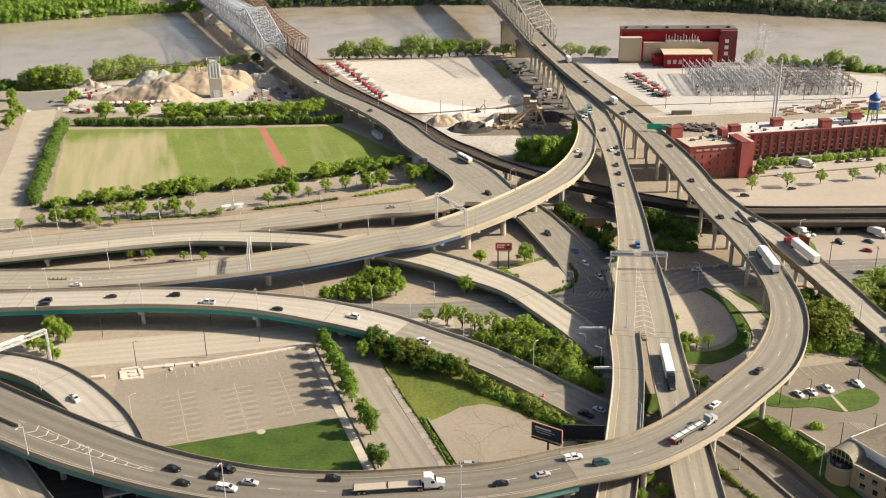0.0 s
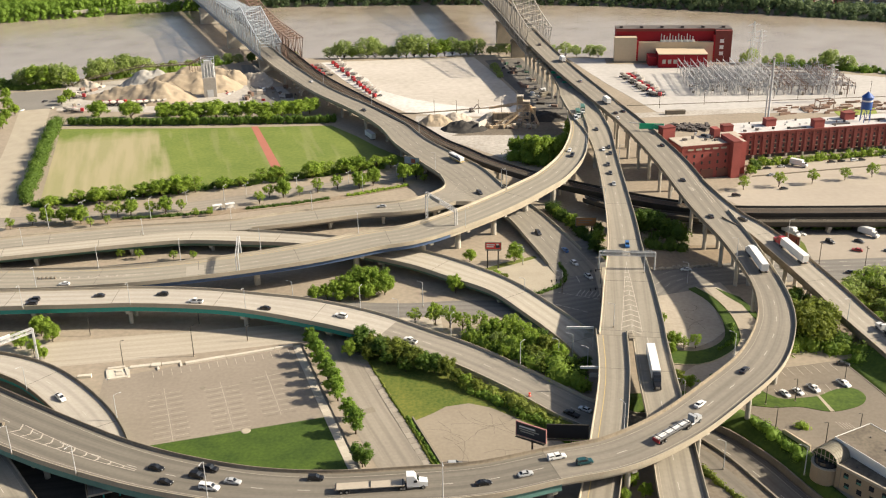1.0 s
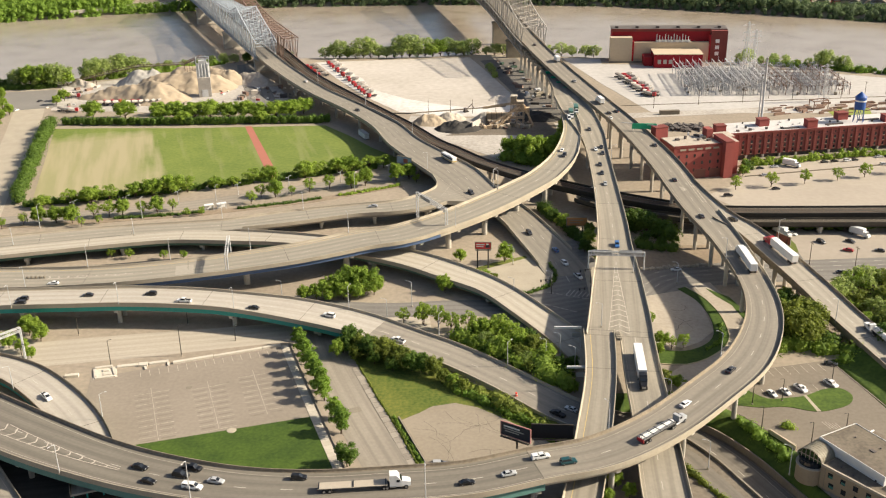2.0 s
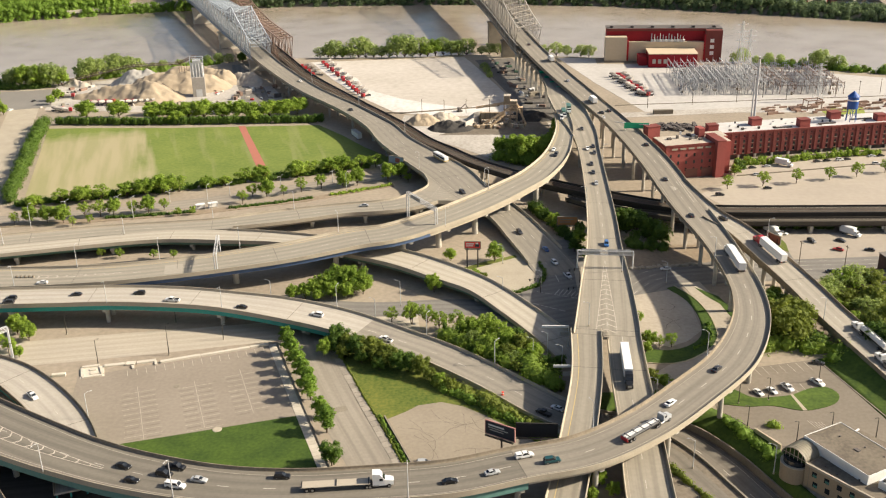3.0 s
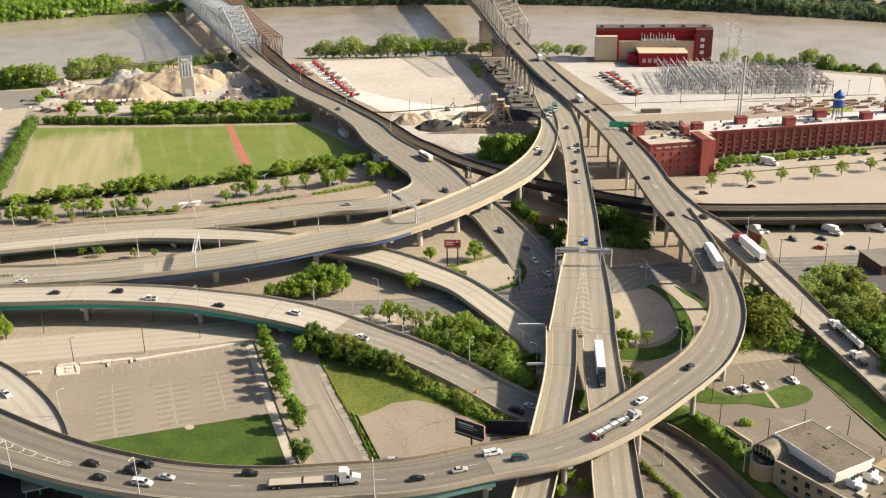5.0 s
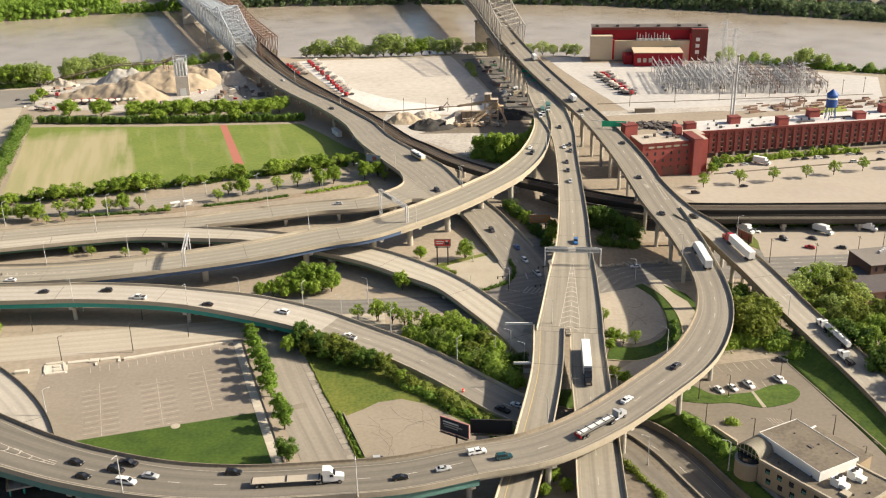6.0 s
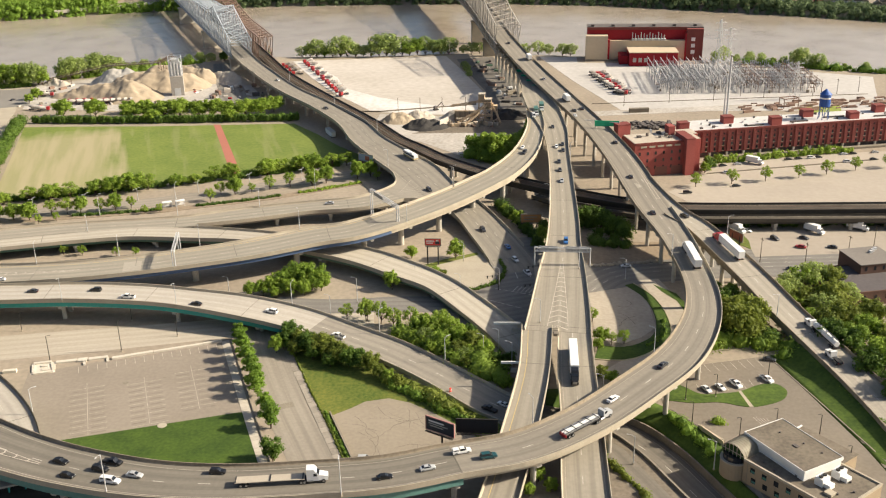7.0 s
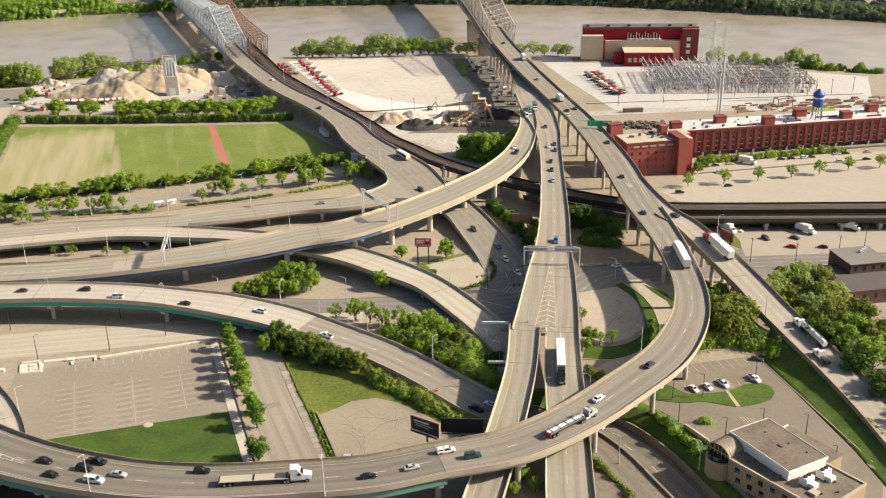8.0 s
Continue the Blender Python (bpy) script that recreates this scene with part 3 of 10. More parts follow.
viaduct("elevated_lane", "two-lane tan elevated road passing below the ramp", CR, M_TAN_STEEL, "brown steel girder", M_DECK_TAN, piers=(33.8, 71.9), dash_offsets=(0.6,), edge=1.2)
viaduct("curved_ramp", "sweeping tan concrete ramp with cream girders", D, M_CONC, "cream concrete girder", M_DECK_SWEEP,
        piers=[35.9, 70.6, 105.9, 130, 152.9, 174.6], dash_offsets=(0.0,), edge=1.6, yellow=1, twin=False, s1=184.9)
viaduct("curved_ramp", "sweeping tan concrete ramp with a blue-grey girder", D, M_BLUE_STEEL, "blue painted steel girder", M_DECK_SWEEP,
        piers=[193, 221.5, 261.9, 300.9, 339.2, 372.8], dash_offsets=(0.0,), edge=1.6, yellow=1, twin=False, s0=184.9)
viaduct("bridge_approach", "wide concrete approach road sloping down from a bridge", E, M_CONC_DARK, "concrete beam", M_DECK_RIVER,
        piers=[572.3, 605.6, 638.5, 670.5, 701.7, 732.8, 763.8, 794.2, 824], dash_offsets=(-2, 2), depth=1.2, s1=E.length, rail_span=(0, E.length - 22), joints=50, rails=(True, False))
viaduct("ground_ramp", "low tan concrete ramp beside a tree-lined street", F, M_CONC_DARK, "concrete beam", M_DECK_SWEEP, piers=[8.2, 30.7, 55.4, 80.4], dash_offsets=(0.0,), edge=1.2, depth=1.0, rails=(False, True))
viaduct("looping_ramp", "tan concrete ramp with green girders descending to the ground", G, M_GREEN_STEEL, "dull green steel girder", M_DECK,
        piers=[39.6, 74.1, 112.3, 146.7, 181.5, 225.6, 260.1, 284.7], dash_offsets=(0.0,), edge=1.2, depth=1.3, rails=(False, True))
viaduct("curved_viaduct", "curved concrete road with bright teal girders descending to grade", H, M_TEAL, "bright teal steel girder", M_DECK_PALE,
        piers=[34.1, 70.9, 104.7, 148, 181.2], dash_offsets=(0.0,), edge=1.6, depth=2.0, s1=201.6, yellow=0)
viaduct("sloping_road", "grey road on an embankment running down to grade", H, None, "", M_DECK_SLOPE, dash_offsets=(0.0,), edge=1.6, s0=201.6, s1=286.1, joints=0, rails=(True, True))
viaduct("sunken_road", "dark worn road in a walled cutting", H, None, "", M_SUNK, dash_offsets=(0.0,), edge=1.6, s0=286.1, joints=0, rails=(False, False))
viaduct("curved_ramp", "tan concrete ramp with dark parapets curving below the highway", I, M_TEAL, "teal steel girder", M_DECK_PALE, piers=(22.9,), dash_offsets=(0.0,), edge=1.6, parapet=M_PARAPET)
viaduct("low_ramp", "low brown ramp passing below the highway curve", K, M_CONC_DARK, "concrete beam", M_DECK_TAN, piers=(24.3, 60), dash_offsets=(0.0,), edge=1.4, depth=1.0, parapet=M_PARAPET)
viaduct("rail_viaduct", "dark steel railway viaduct with black girders", J, M_BLACK_STEEL, "black riveted girder", M_DARK_BROWN,
        piers=np.arange(544.3, J.length - 20, 18), dash_offsets=(), edge=0.6, joints=0, parapet=M_BLACK_STEEL, depth=1.4, rails=(True, True))

# the wide joint across the curve
root = thing("expansion_joint", "dark toothed expansion joint across the deck", "joint", kind="structure")
for ds, w in ((0.0, 0.3),):
    bm = bmesh.new()
    box(bm, -w / 2, w / 2, -6, 6, 0.004, 0.022, A.stand(1036.5 + ds))
    part("joint_strip", bm, M_JOINT, root)

J2 = Line([(60.2, 444.7, 5.1, 5.4), (77.5, 430.3, 4.87, 5.5), (101.5, 420.6, 4.84, 5.7), (125.1, 414.7, 4.81, 5.8), (197, 413.6, 4.76, 5.7), (279.3, 413.9, 4.71, 5.5)])
viaduct("rail_viaduct", "narrow dark steel rail viaduct before the car park", J2, M_BLACK_STEEL, "black riveted girder", M_DARK_BROWN, piers=np.arange(13.4, J2.length - 8, 16), dash_offsets=(), edge=0.5, joints=0, parapet=M_DARK_BROWN, depth=1.0)
bm = bmesh.new()
JW = Line([(110.1, 432.6, 0, 1.1), (127.1, 428.7, 0, 1.2), (199.1, 428.3, 0, 1.1), (279.8, 429.2, 0, 1.1)])
JW.sweep(bm, [(0, -0.4, 3.2), (0, 0.4, 3.2), (0, 0.4, -0.3), (0, -0.4, -0.3)])
tagged(link("retaining_wall", bm, M_DARK_BROWN), "long dark retaining wall below the car park", "wall")
# the wall that carries the branch road down to grade
for side in (-1,):
    bm = bmesh.new()
    B.sweep(bm, [(side, -0.1 * side, -0.6), (side, -0.7 * side, -0.6), (side, -0.7 * side, -8), (side, -0.1 * side, -8)], 139.2, B.length)
    tagged(link("embankment_wall", bm, M_CONC_DARK), "brown stained retaining wall below the branch road", "wall")

# where the low ramp leaves the approach road: a paved fillet, its parapets and the painted gore
def beside(line, x, y):
    return float(line.s[np.argmin(np.hypot(line.p[:, 0] - x, line.p[:, 1] - y))])


root = thing("slip_apron", "paved fillet where a low ramp leaves the approach road", "road")
sa, sb = beside(E, 1.4, 477.6), beside(E, 21, 443.8)
edge_pts = [E.at(s, E.at(s)[2] / 2 - 0.1, 0.012)[0] for s in np.linspace(sa, sb, 14)]
f_out, f_in = F.at(0, -F.at(0)[2] / 2, 0.012)[0], F.at(0, F.at(0)[2] / 2, 0.012)[0]
inner = spline([tuple(f_in), (-6.3, 454.9, 6.79), (-5.4, 462, 7), tuple(edge_pts[0])], 2.0)
outer = spline([tuple(edge_pts[-1]), (7.6, 436.9, 6.05), tuple(f_out)], 2.0)
bm = bmesh.new()
ring_pts = [bm.verts.new(p) for p in edge_pts + [Vector(p) for p in outer[1:-1]] + [f_out, f_in] + [Vector(p) for p in inner[1:-1]]]
face = bm.faces.new(ring_pts)
bmesh.ops.triangulate(bm, faces=[face])
ext = bmesh.ops.extrude_face_region(bm, geom=bm.faces[:])
bmesh.ops.translate(bm, verts=[g for g in ext["geom"] if isinstance(g, bmesh.types.BMVert)], vec=(0, 0, -0.9))
bmesh.ops.recalc_face_normals(bm, faces=bm.faces[:])
slab_tris = [[v.co.copy() for v in f.verts] for f in bm.faces if f.normal.z > 0.5 and len(f.verts) == 3]
part("apron_slab", bm, M_DECK_RIVER, root, "tan concrete slab")
for pts in (inner, outer):
    rail_line = Line([(*p[:3], 0.4) for p in pts[::2]] + [(*pts[-1][:3], 0.4)], 1.5)
    bar("parapet", rail_line, [(0, -0.2, -0.9), (0, 0.2, -0.9), (0, 0.16, 1.0), (0, -0.16, 1.0)], M_CONC, root, "curved concrete parapet")
for r0, r1 in ((0, sa), (sb, E.length - 12)):
    bar("parapet", E, [(1, -0.42, 0.0), (1, 0.03, -0.62), (1, 0.03, 1.0), (1, -0.18, 1.0), (1, -0.24, 0.32)], M_CONC, root, "weathered concrete parapet", s0=r0, s1=r1)


def on_slab(x, y):
    """The height of the fillet, or of the approach road beside it."""
    for a, b, c in slab_tris:
        d = (b.y - c.y) * (a.x - c.x) + (c.x - b.x) * (a.y - c.y)
        u = ((b.y - c.y) * (x - c.x) + (c.x - b.x) * (y - c.y)) / d
        v = ((c.y - a.y) * (x - c.x) + (a.x - c.x) * (y - c.y)) / d
        if min(u, v, 1 - u - v) > -0.001:
            return u * a.z + v * b.z + (1 - u - v) * c.z + 0.03
    return E.at(beside(E, x, y))[0].z + 0.05


tip, heel = Vector((1.6, 463)), (Vector((12.9, 442.3)), Vector((-4.1, 440.6)))
for a, b in ((tip, heel[0]), (tip, heel[1])):
    for k in range(8):
        p, q = a.lerp(b, k / 8), a.lerp(b, (k + 1) / 8 + 0.01)
        bm = bmesh.new()
        beam(bm, (*p, on_slab(*p)), (*q, on_slab(*q)), 0.2, 0.02)
        part("gore_line", bm, M_FADED_LINE, root)
for k in range(3, 8):
    p, q = tip.lerp(heel[0], k / 8), tip.lerp(heel[1], k / 8)
    mid = p.lerp(q, 0.5) + Vector((0.8, -2.6))
    for u, v in ((p, mid), (q, mid)):
        bm = bmesh.new()
        beam(bm, (*u, on_slab(*u)), (*v, on_slab(*v)), 0.3, 0.02)
        part("gore_chevron", bm, M_FADED_LINE, root)

# parapets that stop where roads part
PARAPET = lambda side: [(side, -0.42 * side, 0.0), (side, 0.03 * side, -0.62), (side, 0.03 * side, 1.0), (side, -0.18 * side, 1.0), (side, -0.24 * side, 0.32)]  # noqa: E731
root = thing("parapets", "weathered brown concrete parapets where the branch parts", "parapet")
nose_a, nose_b = beside(A, 106, 397.8), beside(B, 115.3, 393.8)
for line, side, s0, s1, mm in ((A, -1, 0, beside(A, 104.2, 432.8), M_PARAPET), (A, -1, nose_a, A.length, M_CONC), (B, 1, nose_b, B.length, M_PARAPET)):
    bar("parapet", line, PARAPET(side), mm, root, "weathered concrete parapet", s0=s0, s1=s1)
root = thing("parapets", "pale concrete parapets where two low ramps meet", "parapet")
bar("parapet", F, PARAPET(-1), M_CONC, root, s0=0, s1=beside(F, -90, 415))
bar("parapet", G, PARAPET(-1), M_CONC, root, s0=beside(G, -88, 398.8), s1=G.length)

# ---- ground surfaces ----
def lines_on(name, segs, z, material, label, width=0.12):
    """Painted strips on the ground, from point to point."""
    root = thing(name, label, "road marking", kind="structure")
    for (x0, y0), (x1, y1) in segs:
        bm = bmesh.new()
        beam(bm, (x0, y0, z), (x1, y1, z), width, 0.012)
        part("painted_line", bm, material, root)
    return root


def along(o, u, v, a, b):
    return (o[0] + u[0] * a + v[0] * b, o[1] + u[1] * a + v[1] * b)


# parking lot beside the highway curve
patch("parking_lot", [(-113.1, 288.1), (-54.2, 309.6), (-37.3, 264.5), (-88.8, 248.3), (-98.5, 246.5), (-106.9, 259.3)], 0.06, M_LOT, "empty tan asphalt parking lot with faded stall lines", "parking lot")
M_OIL = mat("oil_stained_asphalt", (0.25, 0.212, 0.168), (0.19, 0.16, 0.126), big=0.5, small=2.0, amount=1.0)
LO, LU, LV = (-54.2, 309.6), (-0.973, -0.358), (0.418, -1.121)
segs = []
for a in range(16):
    segs.append((along(LO, LU, LV, 2 + a * 2.9, 0.8), along(LO, LU, LV, 2 + a * 2.9, 4.2)))
lines_on("stall_lines", segs, 0.068, M_STALL_LINE, "faded white parking stall lines by the low wall", 0.14)
for spine, b0, b1 in ((11.5, 12, 35), (26, 14, 38), (43, 12, 38)):
    segs = [(along(LO, LU, LV, spine, b0 - 1), along(LO, LU, LV, spine, b1))]
    k = b0 + 2
    while k < b1 + 1:
        segs.append((along(LO, LU, LV, spine - 5.2, k), along(LO, LU, LV, spine - 0.25, k)))
        segs.append((along(LO, LU, LV, spine + 0.25, k), along(LO, LU, LV, spine + 5.2, k)))
        k += 2.75
    lines_on("stall_lines", segs, 0.068, M_STALL_LINE, "faded white parking stall lines around a centre line", 0.11)
    oil = []
    k = b0 + 3.4
    while k < b1:
        oil += [(along(LO, LU, LV, spine - 4.9, k), along(LO, LU, LV, spine - 0.8, k)), (along(LO, LU, LV, spine + 0.9, k), along(LO, LU, LV, spine + 5, k))]
        k += 2.75
    lines_on("oil_stains", oil, 0.064, M_OIL, "dark worn strips inside the parking stalls", 0.75)
# low wall and barriers along the lot
M_PALE_WALL = mat("pale_wall", (0.62, 0.57, 0.48), (0.45, 0.40, 0.33), big=0.3, small=1.5)
for a0, a1, h, w in ((0, 6, 0.7, 1.0), (6.2, 22, 0.6, 1.1), (22.2, 35, 0.7, 1.3)):
    bm = bmesh.new()
    p, q = along(LO, LU, LV, a0, -0.6), along(LO, LU, LV, a1, -0.6)
    beam(bm, (*p, h / 2), (*q, h / 2), w, h)
    tagged(link("low_wall", bm, M_PALE_WALL), "low pale concrete wall along a parking lot", "wall")
root = thing("concrete_barrier", "cluster of pale concrete barriers at the lot corner", "barrier")
for p, q, w, h in (((-111.4, 287.5), (-105.3, 289.2), 1.0, 0.9), ((-113.7, 294.1), (-108.3, 295.5), 1.1, 1.2), ((-111.6, 288.3), (-113.5, 293.3), 1.0, 0.9), ((-105.5, 289.9), (-107.9, 294.8), 0.9, 0.9), ((-109.6, 290.2), (-107, 290.9), 1.4, 0.7), ((-110.5, 292.5), (-108.5, 293), 1.2, 1.0)):
    bm = bmesh.new()
    beam(bm, (*p, h / 4), (*q, h / 4), w, h / 2)
    part("barrier_block", bm, M_PALE_WALL, root)
patch("painted_slab", [(-112, 286.9), (-104.5, 288.8), (-107, 295.8), (-114.6, 294.2)], 0.1, M_PALE_WALL, "whitewashed concrete slab at the lot corner", "slab")
for p, q, w, h in (((-106.6, 295.1), (-100.1, 296.6), 1.5, 1.1), ((-99.8, 296.6), (-96.8, 296.9), 2.2, 1.2), ((-96.4, 297.3), (-90.4, 298.9), 1.5, 1.1), ((-97.3, 295.5), (-96.4, 293.5), 0.8, 0.9), ((-90.4, 298.5), (-89.5, 296), 0.8, 0.9)):
    bm = bmesh.new()
    beam(bm, (*p, h / 4), (*q, h / 4), w, h / 2)
    tagged(link("low_wall", bm, M_PALE_WALL), "low whitewashed wall along a parking lot", "wall")
bm = bmesh.new()
box(bm, -2.2, 2.2, -0.7, 0.7, -0.1, 1.0, pose(-119.6, 288.8, 0, 0, 0, 10), 0.06)
tagged(link("concrete_block", bm, M_PALE_WALL), "pale concrete block beside the ramp", "block")
patch("lawn", [(-88.8, 248.3), (-37.3, 264.5), (-27, 237.8), (-22.7, 224.1), (-77.5, 227.7), (-94.3, 238.9)], 0.09, M_GRASS, "mown green lawn wedge below the parking lot", "lawn")
bm = bmesh.new()
bmesh.ops.create_cone(bm, cap_ends=True, segments=20, radius1=1.5, radius2=1.3, depth=0.2, matrix=Matrix.Translation((-59.7, 256.8, 0.12)))
tagged(link("drain_apron", bm, M_CONC), "round pale concrete drain apron at the lawn edge", "drain")
for x, y, r in ((-78.9, 282, 1.0), (-67.2, 285.3, 0.5), (-53.6, 283.5, 0.35)):
    bm = bmesh.new()
    bmesh.ops.create_cone(bm, cap_ends=True, segments=14, radius1=r, radius2=r * 0.92, depth=0.06, matrix=Matrix.Translation((x, y, 0.08)))
    tagged(link("manhole_cover", bm, M_CONC_DARK), "dark round manhole cover in the asphalt", "manhole")
# sidewalk: flags of concrete
side = Line([(-53.3, 310.6, 0.1, 2.7), (-39.2, 272.9, 0.1, 2.6), (-23.1, 231, 0.09, 2.6)])
root = thing("sidewalk", "pale concrete sidewalk of separate flags beside trees", "sidewalk", kind="structure")
bm = bmesh.new()
box(bm, -0.97, 0.97, -1.3, 1.3, -0.25, 0.06)
flag = mesh_of("paving_flag", bm, mat("sidewalk_concrete", (0.50, 0.45, 0.37), (0.38, 0.335, 0.27), big=0.3, small=2, rand=0.5))
s = 1.0
while s < side.length - 1:
    shared("paving_flag", flag, root, side.stand(s))
    s += 2.0
bm = bmesh.new()
side.sweep(bm, [(-1, -0.9, 0.3), (-1, -0.6, 0.3), (-1, -0.6, -0.3), (-1, -0.9, -0.3)])
tagged(link("lot_kerb", bm, M_CONC_DARK), "dark weathered kerb between lot and sidewalk", "kerb")
street("side_street", [(-43.5, 324.7, 0, 14.4), (-41.6, 312.6, 0, 14.2), (-26.9, 273.1, 0, 13.1), (-11.3, 236.6, 0, 12.5), (0.1, 207.9, 0, 12.4)], M_ASPHALT_OLD, "worn pale asphalt side street with patches", z=0.05)
bm = bmesh.new()
box(bm, -2.2, 2.2, -1.5, 1.5, 0.02, 0.062, pose(-24.4, 268.2, 0, 0, 0, 25))
tagged(link("asphalt_patch", bm, M_CONC_DARK), "dark square repair patch in the street", "patch")
# pavement edge on the far side of the street
root = thing("street_pavement", "broken pale pavement strip along the grass", "pavement", kind="structure")
edge = Line([(-32.4, 309, 0, 2.6), (-19.1, 275.1, 0, 2.6), (-3.6, 236.9, 0, 2.6)])
bm = bmesh.new()
box(bm, -1.45, 1.45, -1.2, 1.2, -0.2, 0.11)
flag2 = mesh_of("paving_slab", bm, mat("old_pavement", (0.35, 0.31, 0.255), (0.23, 0.20, 0.165), big=0.5, small=2, rand=0.7))
s = 1.5
while s < edge.length:
    shared("paving_slab", flag2, root, edge.stand(s))
    s += 3.0
patch("rough_grass", [(-30.3, 308.7), (-2, 236.7), (-3.2, 231.1), (14.6, 229.1), (44.3, 239.3), (40.9, 257.8), (22.7, 276.1), (4, 291.2), (-14, 304.1)], 0.04, M_GRASS_DRY, "patchy green and yellow grass beside a street", "grass")
SLAB = [(-9.6, 262.4), (-4, 266.8), (-0.5, 270.4), (6.6, 272.4), (13.5, 269.8), (20.4, 264.4), (29.1, 256.4), (38.6, 245.6), (34.3, 231.4), (-0.1, 235.3)]
patch("concrete_slab", SLAB, 0.14, mat("cracked_slab", (0.30, 0.254, 0.193), (0.235, 0.197, 0.148), big=0.06, small=0.9, amount=0.8), "cracked empty concrete lot slab", "slab")
rnd = random.Random(3)
root = thing("slab_cracks", "dark irregular cracks in a concrete slab", "cracks", kind="structure")
for x, y, a, n in ((-2.7, 262, -29, 7), (3.5, 268.2, -78, 7), (9.2, 257.1, 5, 8), (15.4, 264.4, -66, 7), (3.1, 249.9, -1, 9), (21.1, 253.4, -43, 6), (11, 245.5, 40, 6), (24.9, 248.4, 11, 5), (-5.8, 257.8, -38, 6), (-0.9, 253.8, -57, 8), (7.4, 264.3, -39, 9), (14.2, 255.4, 71, 6), (19.3, 260.5, -18, 6), (4.9, 241.6, 80, 8), (17, 247.1, -70, 5), (28, 253.7, -83, 6), (1.3, 260.4, 10, 9)):
    bm = bmesh.new()
    px, py = x, y
    for k in range(n):
        a += rnd.uniform(-32, 32)
        qx, qy = px + 1.9 * math.cos(radians(a)), py + 1.9 * math.sin(radians(a))
        beam(bm, (px, py, 0.142), (qx, qy, 0.142), rnd.uniform(0.08, 0.16), 0.012)
        px, py = qx, qy
    part("crack", bm, M_CRACK, root)
bm = bmesh.new()
beam(bm, (-10.3, 263.4, 0.45), (0.4, 236, 0.45), 0.45, 1.1)
tagged(link("retaining_wall", bm, M_CONC_DARK), "low dark stained retaining wall beside a slab", "wall")

# at-grade roads on the left
street("highway_lower", [(-267.8, 284.4, 0, 19.3), (-163.8, 300, 0, 18.7), (-108.6, 309.8, 0, 18.4), (-65.6, 318.3, 0, 15.8), (-34.1, 324.5, 0, 14.4), (-3.3, 328.3, 0, 13.1)], M_HIGHWAY, "pale worn highway lanes below the viaducts", z=0.03)
street("shaded_street", [(-65.3, 344.5, 0, 11.9), (-23.5, 338.3, 0, 11.9), (5.1, 340, 0, 13), (27.2, 339, 0, 14.1), (49, 339.2, 0, 16.3)], M_ASPHALT, "dark asphalt street below a ramp", z=0.04)
st, line = street("cross_street", [(48.9, 334.6, 0, 23.1), (68.8, 347.7, 0, 25), (86.8, 367.9, 0, 27.7), (115.7, 374.5, 0, 27.7), (153.2, 377.3, 0, 27.3), (242.9, 381.7, 0, 26.5)], M_ASPHALT, "dark multi-lane cross street below ramps", z=0.045)
root = thing("lane_lines", "white lane lines on the cross street", "road marking", kind="structure")
for s in np.arange(6, line.length, 9):
    for off in (-4, 0, 4):
        shared("lane_dash", DASH, root, line.stand(s, off, 0.045))
patch("intersection", [(34.7, 399.8), (56.8, 406.6), (63.7, 373.9), (58.8, 337.7), (52.4, 320.3), (40.7, 324.3), (30.4, 345.5), (40.7, 361.4), (42.1, 377.5)], 0.07, M_ASPHALT, "dark asphalt street intersection with worn markings", "intersection", uv=20)
segs = []
for k in range(6):
    segs.append(((47.4 + k * 1.47, 351 - k * 0.46), (49.4 + k * 1.47, 355.3 - k * 0.46)))
for k in range(5):
    segs.append(((35.3 + k * 3.1, 344.8 - k * 1.88), (37.7 + k * 3.1, 343.5 - k * 1.88)))
    segs.append(((40.5 + k * 3.12, 353.2 - k * 1.28), (42.8 + k * 3.12, 352.2 - k * 1.28)))
segs += [((45.5, 390.9), (49.6, 362.3)), ((50.5, 392.4), (54.6, 363.8))]
lines_on("crossing_marks", segs, 0.078, M_WHITE_LINE, "worn white crosswalk and lane marks", 0.3)
patch("street_corner", [(41.8, 382.2), (42.9, 370.3), (39.6, 358), (30.5, 350.1), (21.6, 356.2), (11.7, 363.6), (7.9, 372.4), (18.2, 381.4), (32.4, 388.4)], 0.16, M_CONC, "pale concrete street corner with a curved kerb", "pavement")
patch("verge", [(7.9, 372.4), (20.2, 381.6), (33.5, 388.8), (34.4, 386.5), (22.2, 378.8), (9.8, 370.4)], 0.2, M_GRASS_DRY, "narrow strip of yellow-green grass", "grass")
patch("pavement_island", [(56.4, 375.1), (60.9, 376.7), (59.5, 344.5), (55.9, 340.5)], 0.2, M_CONC, "concrete island with poles beside the viaduct", "pavement")
patch("pale_forecourt", [(75.6, 348.9), (91.2, 354.5), (96.6, 343.4), (96.4, 320.7), (89.9, 312.6), (83.1, 308.4), (74.5, 312.5)], 0.08, M_FORECOURT, "cracked pale forecourt below the ramp", "yard")
root = thing("yard_cracks", "dark cracks across the forecourt", "cracks", kind="structure")
for x, y, a, n in ((84.7, 331.5, 3, 6), (88.9, 342.3, -67, 6), (83.5, 321.5, 16, 6)):
    bm = bmesh.new()
    px, py = x, y
    for k in range(n):
        a += rnd.uniform(-40, 40)
        qx, qy = px + 1.8 * math.cos(radians(a)), py + 1.8 * math.sin(radians(a))
        beam(bm, (px, py, 0.083), (qx, qy, 0.083), 0.15, 0.012)
        px, py = qx, qy
    part("crack", bm, M_CRACK, root)
bm = bmesh.new()
